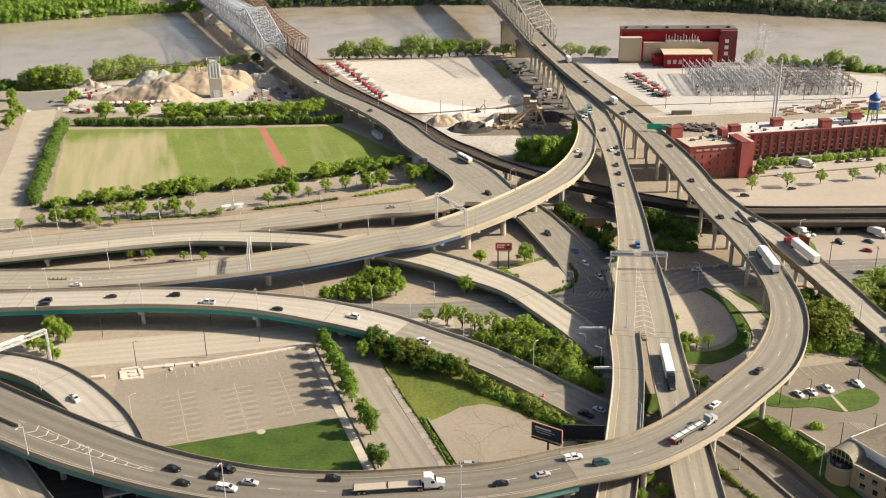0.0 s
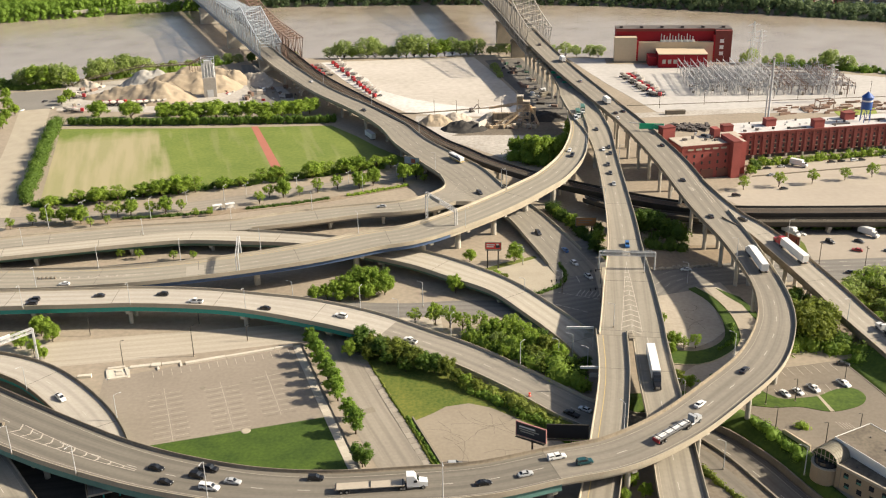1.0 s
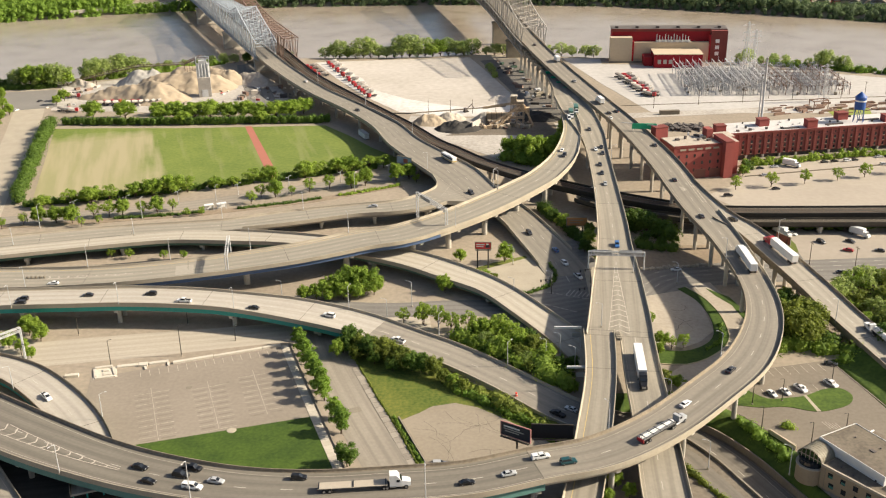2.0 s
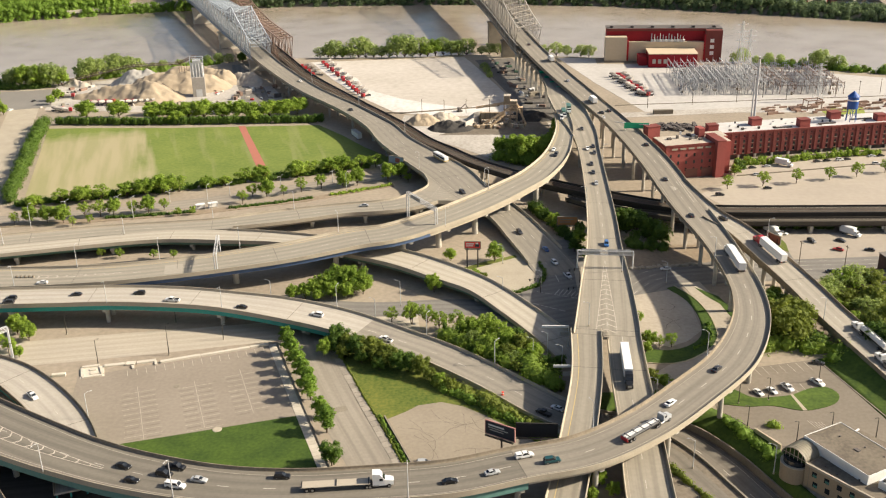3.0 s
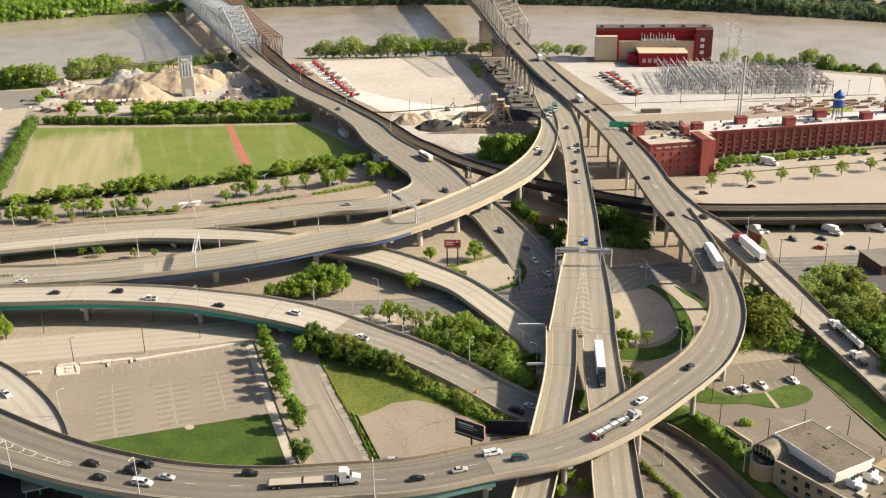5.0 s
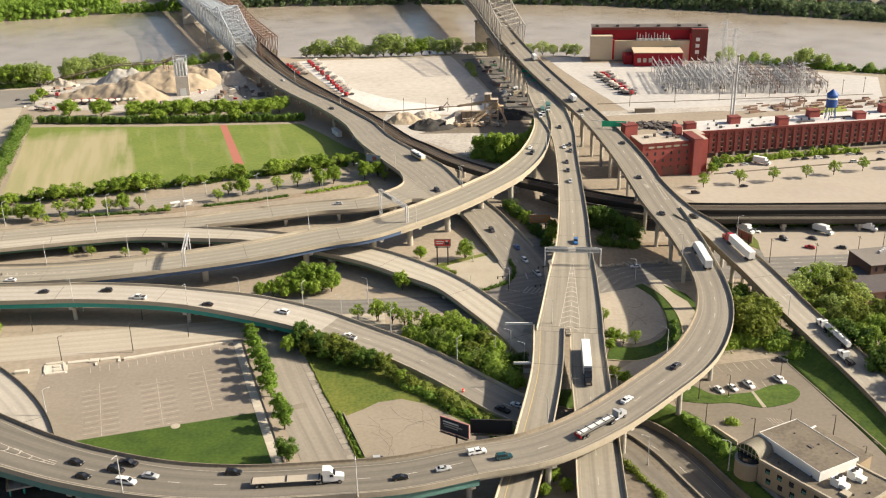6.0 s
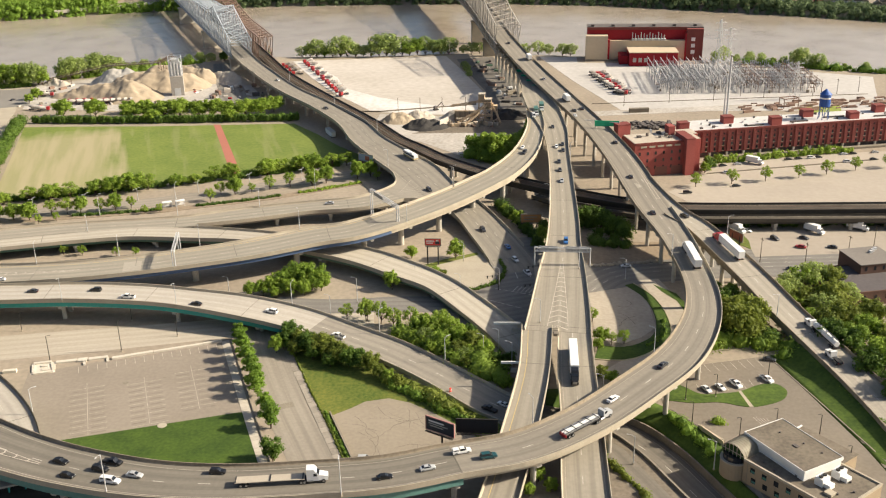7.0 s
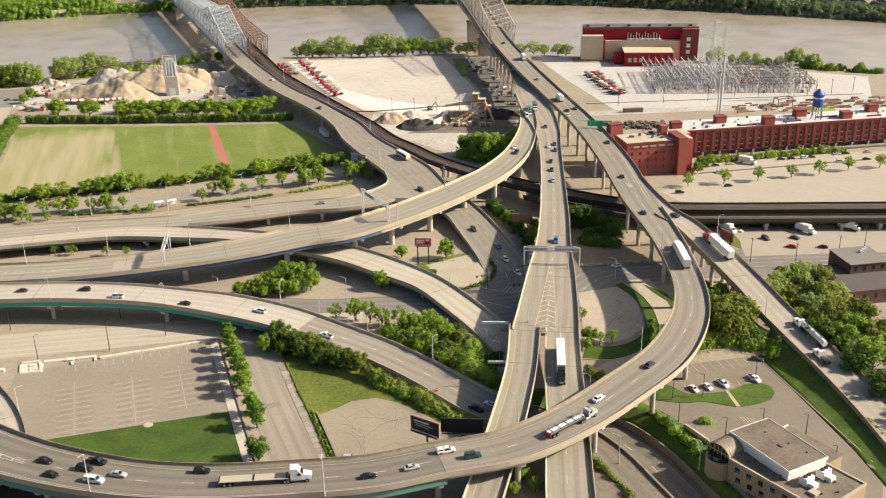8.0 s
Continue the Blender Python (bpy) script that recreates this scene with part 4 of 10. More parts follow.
ring = Line([(91.8, 356.7, 0.1, 3.8), (97.2, 345.6, 0.1, 3.8), (99.5, 330.4, 0.09, 4.3), (97.6, 314.9, 0.09, 5.6), (90.6, 305.7, 0.09, 6.7), (81.9, 301.2, 0.09, 9.2), (73.8, 302.4, 0.09, 10.2)])
ring.sweep(bm, [(-1, 0, 0.06), (1, 0, 0.06), (1, 0, -0.3), (-1, 0, -0.3)])
tagged(link("curved_verge", bm, M_GRASS), "curved green verge round the forecourt", "grass", kind="structure")
bm = bmesh.new()
ring.sweep(bm, [(-1, -0.15, 0.22), (-1, 0.15, 0.22), (-1, 0.15, -0.2), (-1, -0.15, -0.2)])
tagged(link("yellow_kerb", bm, mat("faded_kerb", (0.48, 0.42, 0.27), (0.34, 0.30, 0.21), big=0.3)), "faded cream kerb along a curved verge", "kerb")
street("loop_drive", [(100.1, 361.1, 0, 7.5), (103.3, 344.6, 0, 8), (105.5, 326.1, 0, 8.6), (102.2, 310.8, 0, 8.8), (93.3, 300.8, 0, 8.8), (82.6, 292.1, 0, 8.2), (74.6, 281.9, 0, 7.7), (74.2, 269.5, 0, 7.7)], M_FORECOURT, "pale asphalt loop drive below the ramp", z=0.05)
patch("verge", [(100.2, 308.8), (93.2, 296.3), (84.4, 290.2), (82.8, 283), (87.9, 281.2), (95.9, 291.4), (103.9, 303.8)], 0.11, M_GRASS, "green grass verge inside the loop", "grass")
patch("verge", [(100.9, 356.4), (108.2, 348.4), (112.3, 329.6), (111.7, 311.7), (107.6, 314.5), (109.4, 327.8), (107.4, 341.7), (103.5, 349.1)], 0.11, M_GRASS, "green strip beside ramp piers", "grass")
# office car park and lawns
patch("car_park", [(89.8, 278.7), (97.5, 283.3), (105.4, 293.5), (129.9, 299.6), (147.7, 234.9), (137.6, 208.8), (109, 222), (106.5, 238), (103.8, 247.9), (96.7, 259.9), (90.4, 268.6)], 0.06, M_CARPARK, "grey-tan asphalt office car park", "car park")
isl = [(92.4, 271.2), (94.5, 279.2), (97.4, 280.4), (102.9, 275.1), (109.5, 275.5), (115.1, 276.7), (121.8, 280.6), (127.4, 281.1), (129.5, 276.8), (127.1, 272), (121.4, 268.8), (115.4, 267.6), (107.4, 270.2), (99.9, 269.8)]
isl = [tuple(p[:2]) for p in spline([(*q, 0) for q in isl + isl[:1]], 1.2)[:-1]]
patch("lawn_island", isl, 0.22, M_LAWN, "lush green kerbed lawn island in a car park", "lawn")
patch("footpath", [(114.6, 276.9), (115.5, 276.9), (117.1, 267.6), (115.9, 267.5)], 0.235, M_CONC, "pale footpath across a lawn island", "path")
segs = [((101.6 + k * 2.92, 292.7 + k * 0.6), (102.9 + k * 2.92, 287.8 + k * 0.6)) for k in range(9)]
segs += [((102.6 + k * 2.82, 281.1 + k * 0.45), (103.5 + k * 2.82, 276 + k * 0.45)) for k in range(9)]
segs += [((115.5 + k * 0.93, 262 - k * 0.23), (116.9 + k * 0.93, 258.1 - k * 0.23)) for k in range(5)]
lines_on("stall_lines", segs, 0.068, M_STALL_LINE, "thin white parking stall lines near the office", 0.12)


def road_slope():
    """Grass that rises from the car park's kerb to the edge of the branch road."""
    bm = bmesh.new()
    rows = []
    for sv in np.arange(beside(B, 146, 303), B.length - 2, 3.0):
        e, _, w = B.at(sv)
        top = B.at(sv, w / 2 - 0.3, -0.5)[0]
        x0 = float(np.interp(e.y, (180, 218.7, 246.5, 300, 306), (152, 147, 142.7, 130.4, 129)))
        row = []
        for f, g in ((-0.005, -0.25), (0, 0.07), (0.2, 0.1), (0.42, 0.22), (0.64, 0.5), (0.86, 0.86), (1, 1)):
            z = g if f < 0.1 else 0.07 + (top.z - 0.07) * (g if f > 0.3 else 0.05)
            row.append(bm.verts.new((x0 + (top.x - x0) * f, top.y, z + 0.1 * math.sin(sv * 0.5 + f * 9) * (0.1 < f < 0.9))))
        rows.append(row)
    for a, b in zip(rows, rows[1:]):
        for i in range(len(a) - 1):
            bm.faces.new((a[i], b[i], b[i + 1], a[i + 1])).smooth = True
    bmesh.ops.recalc_face_normals(bm, faces=bm.faces[:])
    tagged(link("grass_slope", bm, M_LAWN), "long green grass slope below an elevated road", "grass", kind="structure")


road_slope()
patch("kerb_strip", [(129.4, 299.7), (129.7, 299.9), (147.8, 233.8), (147.4, 233.6)], 0.2, M_CONC_DARK, "concrete kerb along a grass slope", "kerb")
HW = Line([(45, 265.3, 0, 1.1), (52.8, 262.6, 0, 1.1), (65.3, 262.7, 0, 1.1), (76.8, 259.1, 0, 1), (85.9, 246.7, 0, 1), (92.9, 230.9, 0, 0.9), (102.5, 208.3, 0, 0.9), (116.2, 176.3, 0, 0.9)])
bm = bmesh.new()
HW.sweep(bm, [(0, 6.9, 0.8), (0, 7.5, 0.8), (0, 7.5, -6.5), (0, 6.9, -6.5)], 8)
tagged(link("retaining_wall", bm, M_CONC_DARK), "rust-stained concrete wall beside the sunken road", "wall")
bm = bmesh.new()
HW.sweep(bm, [(0, 7.52, 0.02), (0, 10.6, 0.02), (0, 10.6, -0.6), (0, 7.52, -0.6)], 14)
tagged(link("wall_berm", bm, M_DIRT_DARK), "earth strip behind a retaining wall", "berm", kind="structure")


def cutting_bank():
    """The low wall on the office's side and the grass bank that rises behind it."""
    bank, wall = bmesh.new(), bmesh.new()
    rows, feet = [], []
    for sv in np.arange(10, HW.length, 2.0):
        c, _, _ = HW.at(sv)
        d = float(trench(np.array(c.x), np.array(c.y)))
        k = float(bank_width(c.y)) / 9
        ripple = 0.22 * math.sin(sv * 0.7) + 0.16 * math.sin(sv * 1.9 + 1)
        prof = [(7.32, -0.66 * d - 0.2), (7.34, -0.60 * d), (8.8, -0.47 * d + ripple * 0.4), (10.6, -0.24 * d + ripple), (12.8, -0.05 * d + ripple * 0.6), (15.6, 0.1), (15.8, -0.3)]
        rows.append([bank.verts.new(HW.at(sv, -(7.3 + (o - 7.3) * k), z)[0]) for o, z in prof])
        top = -0.60 * d + 0.45
        feet.append([wall.verts.new(HW.at(sv, -o, z)[0]) for o, z in ((6.8, -d - 0.6), (6.86, top), (7.3, top), (7.3, -d - 0.6))])
    for a, b in zip(rows, rows[1:]):
        for i in range(len(a) - 1):
            bank.faces.new((a[i], b[i], b[i + 1], a[i + 1])).smooth = True
    for a, b in zip(feet, feet[1:]):
        for i in range(4):
            wall.faces.new((a[i], a[(i + 1) % 4], b[(i + 1) % 4], b[i]))
    wall.faces.new(feet[0][::-1])
    wall.faces.new(feet[-1])
    bmesh.ops.recalc_face_normals(bank, faces=bank.faces[:])
    bmesh.ops.recalc_face_normals(wall, faces=wall.faces[:])
    tagged(link("grass_bank", bank, M_LAWN), "lush green grass bank above the sunken road", "grass bank", kind="structure")
    tagged(link("retaining_wall", wall, M_CONC_DARK), "low stained concrete wall below a grass bank", "wall")


cutting_bank()
street("frontage_road", [(56.2, 248.1, 0, 8.9), (69.6, 245.3, 0, 8.5), (75.1, 235.3, 0, 7.7), (82.2, 219.3, 0, 7.6), (92.7, 193.9, 0, 7.6)], M_SUNK, "dark frontage road below the ramps", z=0.05)
M_FRESH = mat("fresh_grass", (0.27, 0.30, 0.06), (0.19, 0.23, 0.045), big=0.1, small=0.8)
bm = bmesh.new()
beam(bm, (98.4, 256.3, 0.45), (104, 248.2, 0.45), 0.4, 1.3)
tagged(link("low_wall", bm, M_CONC), "low tan wall between a car park and a bank", "wall")
# riverside yards
def turf():
    """Mown turf that dries out to straw towards one end, with mowing stripes."""
    mm = mat("field_turf", (0.178, 0.215, 0.045), (0.112, 0.155, 0.028), big=0.05, small=0.5, amount=0.9)
    t = mm.node_tree
    b = t.nodes["Principled BSDF"]
    base = b.inputs["Base Color"].links[0].from_socket
    geo = t.nodes.new("ShaderNodeNewGeometry")
    mp = t.nodes.new("ShaderNodeMapping")
    mp.inputs["Location"].default_value = (163, -495.7, 0)
    mp2 = t.nodes.new("ShaderNodeMapping")
    mp2.inputs["Rotation"].default_value = (0, 0, radians(-17))
    t.links.new(geo.outputs["Position"], mp.inputs[0])
    t.links.new(mp.outputs[0], mp2.inputs[0])
    sep = t.nodes.new("ShaderNodeSeparateXYZ")
    t.links.new(mp2.outputs[0], sep.inputs[0])
    ns = t.nodes.new("ShaderNodeTexNoise")
    ns.inputs["Scale"].default_value, ns.inputs["Detail"].default_value = 0.05, 4
    t.links.new(mp2.outputs[0], ns.inputs["Vector"])
    st = t.nodes.new("ShaderNodeTexNoise")
    m3 = t.nodes.new("ShaderNodeMapping")
    m3.inputs["Scale"].default_value = (0.13, 0.012, 1)
    t.links.new(mp2.outputs[0], m3.inputs[0])
    t.links.new(m3.outputs[0], st.inputs["Vector"])
    st.inputs["Scale"].default_value, st.inputs["Detail"].default_value = 1, 3
    a1 = t.nodes.new("ShaderNodeMath")
    a1.operation = "MULTIPLY_ADD"
    a1.inputs[1].default_value = 14
    t.links.new(ns.outputs[0], a1.inputs[0])
    t.links.new(sep.outputs[0], a1.inputs[2])
    a2 = t.nodes.new("ShaderNodeMath")
    a2.operation = "MULTIPLY_ADD"
    a2.inputs[1].default_value = -26
    t.links.new(st.outputs[0], a2.inputs[0])
    t.links.new(a1.outputs[0], a2.inputs[2])
    mr = t.nodes.new("ShaderNodeMapRange")
    mr.interpolation_type = "SMOOTHSTEP"
    mr.inputs["From Min"].default_value, mr.inputs["From Max"].default_value = 14, -6
    t.links.new(a2.outputs[0], mr.inputs["Value"])
    top = t.nodes.new("ShaderNodeMapRange")
    top.inputs["From Min"].default_value, top.inputs["From Max"].default_value = 108, 90
    y2 = t.nodes.new("ShaderNodeMath")
    y2.operation = "MULTIPLY_ADD"
    y2.inputs[1].default_value = 26
    t.links.new(ns.outputs[0], y2.inputs[0])
    t.links.new(sep.outputs[1], y2.inputs[2])
    t.links.new(y2.outputs[0], top.inputs["Value"])
    dry = t.nodes.new("ShaderNodeMath")
    dry.operation = "MULTIPLY"
    t.links.new(mr.outputs[0], dry.inputs[0])
    t.links.new(top.outputs[0], dry.inputs[1])
    band = t.nodes.new("ShaderNodeMapRange")
    band.inputs["From Min"].default_value, band.inputs["From Max"].default_value = 0.42, 0.62
    band.inputs["To Min"].default_value, band.inputs["To Max"].default_value = -0.2, 0.2
    t.links.new(st.outputs[0], band.inputs["Value"])
    both = t.nodes.new("ShaderNodeMath")
    both.operation, both.use_clamp = "MULTIPLY_ADD", True
    both.inputs[1].default_value = 0.86
    t.links.new(dry.outputs[0], both.inputs[0])
    t.links.new(band.outputs[0], both.inputs[2])
    mix = t.nodes.new("ShaderNodeMix")
    mix.data_type = "RGBA"
    mix.inputs[7].default_value = (0.345, 0.30, 0.175, 1)
    t.links.new(both.outputs[0], mix.inputs[0])
    t.links.new(base, mix.inputs[6])
    t.links.new(mix.outputs[2], b.inputs["Base Color"])
    return mm


patch("sports_field", [(-240.8, 588.3), (-209.6, 588.8), (-165, 587.5), (-119.3, 589), (-77, 590.9), (-59.8, 568.1), (-44, 543.4), (-23.2, 517.9), (-52.1, 506.6), (-85.9, 494.6), (-117.9, 484.5), (-147.2, 474.9), (-174.6, 467.3), (-202.4, 459.5)], 0.1,
      turf(), "mown green sports field drying to straw at one end", "field")
patch("clay_path", [(-125.6, 590), (-121.5, 590.1), (-88, 494.9), (-92.9, 493.4)], 0.13, mat("clay_track", (0.40, 0.15, 0.105), (0.32, 0.125, 0.09), big=0.1, small=0.8), "straight red clay path across a field", "path")
st, _ = street("riverside_street", [(-298.8, 704.7, 0, 19.2), (-270.4, 618.8, 0, 18.8), (-247.9, 544.7, 0, 17.4), (-224.8, 462.2, 0, 17.1), (-211.8, 419.1, 0, 16.9)], M_CONC, "wide pale concrete street beside hedges", z=0.05)
street("tree_street", [(-256.8, 423.9, 0, 12.1), (-174.7, 438.2, 0, 11.8), (-118.2, 454.6, 0, 11.7), (-63.3, 479.1, 0, 11.5), (-22.6, 496.9, 0, 11.4), (0.7, 513, 0, 11.3)], M_ASPHALT_OLD, "worn street between rows of young trees", z=0.055)
patch("planting_strip", [(-203.6, 422.8), (-163.3, 428.7), (-112.8, 438.7), (-63.6, 455.8), (-23, 477.4), (-25, 481.5), (-65.7, 460.6), (-115, 443.5), (-165.5, 433.6), (-205.9, 427.8)], 0.16, M_EARTH, "bare planting strip along a street", "ground")
patch("asphalt_yard", [(-315, 681), (-278.5, 688.7), (-259.5, 640.6), (-289.2, 631.2)], 0.09, M_ASPHALT, "grey asphalt yard by the river", "yard")
patch("plant_yard", [(-278.6, 699.7), (-260.7, 632.8), (-162.6, 620.9), (-96.5, 626.2), (-125.3, 694.6), (-179.9, 735.6), (-228, 725.2)], 0.03, M_DIRT, "pale dusty yard of a gravel works", "yard")
patch("gravel_lot", [(-108.6, 768.3), (-43.5, 775.9), (8.6, 781.4), (19.4, 739.6), (36.4, 666.6), (37, 608), (-5.6, 608.3), (-33.1, 617.4), (-60.6, 661.1), (-84.4, 710.1)], 0.07,
      mat("pale_gravel", (0.53, 0.485, 0.43), (0.40, 0.355, 0.30), big=0.018, small=0.25, amount=0.9), "large blank pale gravel lot", "gravel lot")
patch("dirt_yard", [(-29.6, 575.1), (1.5, 549.6), (31.6, 515), (59.9, 518.6), (64, 590.4), (39.9, 602.3), (-5.7, 605.8), (-26.8, 612.1)], 0.05, M_DIRT, "pale dusty works yard with tyre tracks", "yard")
# grey asphalt, its colour darkened to take in shade from the bridge deck
patch("truck_yard", [(16.9, 768.6), (44.4, 777.1), (55.2, 716.7), (67.3, 638.6), (70.1, 595), (42, 603), (38.5, 666)], 0.06, mat("oily_yard", (0.17, 0.155, 0.135), (0.105, 0.096, 0.084), big=0.08, small=0.6, amount=1.0), "grey yard below the bridge approach", "yard")
patch("substation_yard", [(79.4, 775.4), (107.6, 770.6), (107, 751.9), (205.2, 740.6), (302.5, 695.7), (276.1, 608.1), (122, 612.6), (99.1, 692)], 0.06,
      mat("substation_gravel", (0.50, 0.475, 0.445), (0.385, 0.362, 0.335), big=0.025, small=0.3, amount=0.9), "wide pale gravel yard round a substation", "yard")
street("rail_track_bed", [(99.3, 606.1, 0, 11.2), (162.4, 614.3, 0, 11), (290.5, 633, 0, 10.6)], M_DIRT, "sandy track bed behind the brick warehouse", z=0.09)
patch("warehouse_car_park", [(124.5, 462.8), (141.2, 478), (150.7, 505.1), (237.5, 523.8), (285, 528.6), (280.3, 440.5), (206.1, 444.3), (135, 439.9)], 0.05, mat("pale_car_park", (0.42, 0.365, 0.30), (0.32, 0.277, 0.225), big=0.04, small=0.4), "pale sandy car park before a brick warehouse", "car park")
bm = bmesh.new()
beam(bm, (148.2, 489.3, 0.3), (240.4, 510.6, 0.3), 0.5, 0.5)
tagged(link("car_park_kerb", bm, M_CONC_DARK), "long dark kerb dividing a car park", "kerb")
patch("lower_car_park", [(147.5, 422.6), (205.2, 424.2), (279.5, 425.3), (269.1, 387.9), (190.1, 386.6), (146, 383)], 0.07, mat("wide_lot", (0.37, 0.32, 0.26), (0.285, 0.245, 0.197), big=0.04, small=0.4), "wide tan parking and truck lot", "car park")
patch("grass_corner", [(139.5, 406), (146.2, 412.5), (147.6, 400), (146.3, 390.9), (142.6, 396)], 0.12, M_GRASS_DRY, "small green corner by a truck lot", "grass")
# the near-black colour stands for deep shade under the highway
patch("shaded_yard", [(-164.2, 193.9), (3.5, 178.2), (0.4, 218.2), (-64.9, 226.3), (-92.2, 237.5), (-113.5, 248.2), (-163.9, 261.1)], 0.03, M_ASPHALT_SHADE, "dark asphalt yard below the highway curve", "yard", uv=10)
patch("far_shore_path", [(-393.6, 1024.2), (-353, 1040.4), (-302.6, 1058.6), (-281.8, 1063), (-273.9, 1051.3), (-302.5, 1043.7), (-352.8, 1025.4), (-387.9, 1010.2)], 2.2, M_GRAVEL, "pale path along the far shore", "path", thick=3)

street("haul_road", [(-160.9, 764.1, 0, 14.6), (-149.4, 720.7, 0, 15.5), (-134.6, 677.2, 0, 17.5), (-123.5, 635.2, 0, 18.5), (-120.2, 621.4, 0, 18.6)], M_ASPHALT, "grey asphalt haul road through the gravel works", z=0.09)
patch("stained_ground", [(-4.4, 566.9), (8.4, 578.9), (19.2, 598.6), (37.8, 600.3), (60, 592.6), (62.9, 554.2), (49.1, 564.6), (26.7, 567.3)], 0.075, M_DIRT_DARK, "dark stained ground round a crushing plant", "yard")
bm = bmesh.new()
beam(bm, (-46.1, 617.3, 0.4), (-26.7, 615.9, 0.4), 0.6, 0.8)
beam(bm, (-26.7, 615.9, 0.4), (32.4, 631.4, 0.4), 0.6, 0.8)
tagged(link("low_wall", bm, M_CONC_DARK), "long low concrete wall along a gravel lot", "wall")
bm = bmesh.new()
beam(bm, (11.1, 577.6, 2.3), (21.2, 596.1, 2.3), 0.7, 4.8)
tagged(link("push_wall", bm, M_GRAVEL), "pale concrete push wall beside a dark heap", "wall")
for a, b, mm, lab in (((77.1, 698), (97.9, 623.5), M_CONC_DARK, "thin dark kerb along the substation yard"), ((105, 630.2), (282.5, 648), M_CONC_DARK, "long kerb before the substation")):
    bm = bmesh.new()
    beam(bm, (*a, 0.2), (*b, 0.2), 0.4, 0.4)
    tagged(link("yard_kerb", bm, mm), lab, "kerb")

# loose rubble at the foot of the piers, a white shelter by the street
root = thing("boulders", "row of loose tan boulders along a street", "boulders", kind="stuff")
bm = bmesh.new()
for k in range(46):
    f = k / 45
    x, y, r = 79.3 + 28 * f + rnd.uniform(-0.6, 0.6), 374.1 + 4.6 * f + rnd.uniform(-0.8, 0.8), rnd.uniform(0.4, 0.95)
    res = bmesh.ops.create_icosphere(bm, subdivisions=1, radius=r, matrix=pose(x, y, r * 0.4, rnd.uniform(0, 90), rnd.uniform(0, 90), 0))
    for v in res["verts"]:
        v.co += Vector((rnd.uniform(-0.2, 0.2), rnd.uniform(-0.2, 0.2), rnd.uniform(-0.15, 0.1))) * r
part("boulder", bm, M_CONC, root)
patch("bare_earth", [(77.4, 376.3), (81.9, 394), (97.5, 399.4), (116.6, 399.5), (114.1, 381.6), (104.5, 378.7)], 0.06, M_EARTH, "bare pale earth below the viaducts", "ground")
for cx, cy in ((-112.1, 445.5), (-106.6, 447.5)):
    root = thing("bus_shelter", "small white street shelter with a flat roof", "shelter", at=(cx, cy, 0.1), rz=26)
    bm = bmesh.new()
    box(bm, -2.2, 2.2, -1.2, 1.2, 2.6, 2.85, None, 0.05)
    part("roof", bm, M_WHITE, root)
    bm = bmesh.new()
    box(bm, -2.1, 2.1, 1.05, 1.15, 0.2, 2.55)
    part("back_panel", bm, M_WHITE, root)
    for px in (-2, 2):
        for py in (-1, 1):
            bm = bmesh.new()
            beam(bm, (px, py, -0.1), (px, py, 2.62), 0.14)
            part("post", bm, M_STEEL, root)

patch("white_gravel", [(-107.5, 767.9), (-92.7, 769.7), (-81.8, 739.5), (-66.5, 711.8), (-58.1, 681.1), (-32.5, 654), (-9.3, 638.1), (11.6, 629.1), (26.4, 639.1), (36.1, 634.2), (36, 609.4), (-5.6, 609.5), (-33.1, 618.7), (-60.6, 662.4), (-84.3, 711.4)], 0.088,
      mat("chalky_gravel", (0.66, 0.635, 0.605), (0.50, 0.465, 0.42), big=0.05, small=0.4, amount=1.0), "white chalky gravel spilled over part of a lot", "gravel")
root = thing("yard_clutter", "dark machines, crates and containers in a yard", "equipment", kind="stuff")
crnd = random.Random(77)
for mm, n in ((M_ROOF_DARK, 9), (M_RUST, 6), (M_BLACK_STEEL, 5), (M_CONC_DARK, 12), (M_STEEL, 7), (M_GREEN_STEEL, 3)):
    bm = bmesh.new()
    for k in range(n):
        f = crnd.random()
        x, y = 35.6 + 23.3 * f + crnd.uniform(-7, 7), 757.9 - 131.9 * f + crnd.uniform(-10, 10)
        s = crnd.uniform(0.6, 2.0)
        box(bm, -s * 1.6, s * 1.6, -s * 0.6, s * 0.6, -0.05, s * crnd.uniform(0.6, 1.3), pose(x, y, 0, 0, 0, crnd.uniform(-30, 110)), 0.06)
    part("machine", bm, mm, root)

root = thing("works_clutter", "pale blocks, pipes and machines about the gravel works", "equipment", kind="stuff")
for mm, n in ((M_CONC_DARK, 26), (M_GRAVEL, 30), (M_RUST, 20), (M_ROOF_DARK, 18), (M_STEEL, 16), (M_RED, 5)):
    bm = bmesh.new()
    for k in range(n):
        x = crnd.uniform(-162, -101) if k % 2 else crnd.uniform(-268, -163)
        y = crnd.uniform(635, 690) if k % 2 else crnd.choice((crnd.uniform(676, 697), crnd.uniform(638, 648)))
        s = crnd.uniform(0.5, 1.9)
        box(bm, -s * crnd.uniform(0.8, 2.2), s, -s * 0.6, s * 0.6, -0.05, s * crnd.uniform(0.6, 1.6), pose(x, y, 0, 0, 0, crnd.uniform(0, 180)), 0.05)
    part("block", bm, mm, root)

patch("dark_soil", [(65.9, 250.3), (77.3, 246.7), (84.5, 232.4), (95, 206.9), (107.1, 179.3), (82.9, 181.7), (70.7, 216.2), (63.6, 234.8)], 0.03, M_DIRT_DARK, "dark bare soil beside the sunken road", "ground")

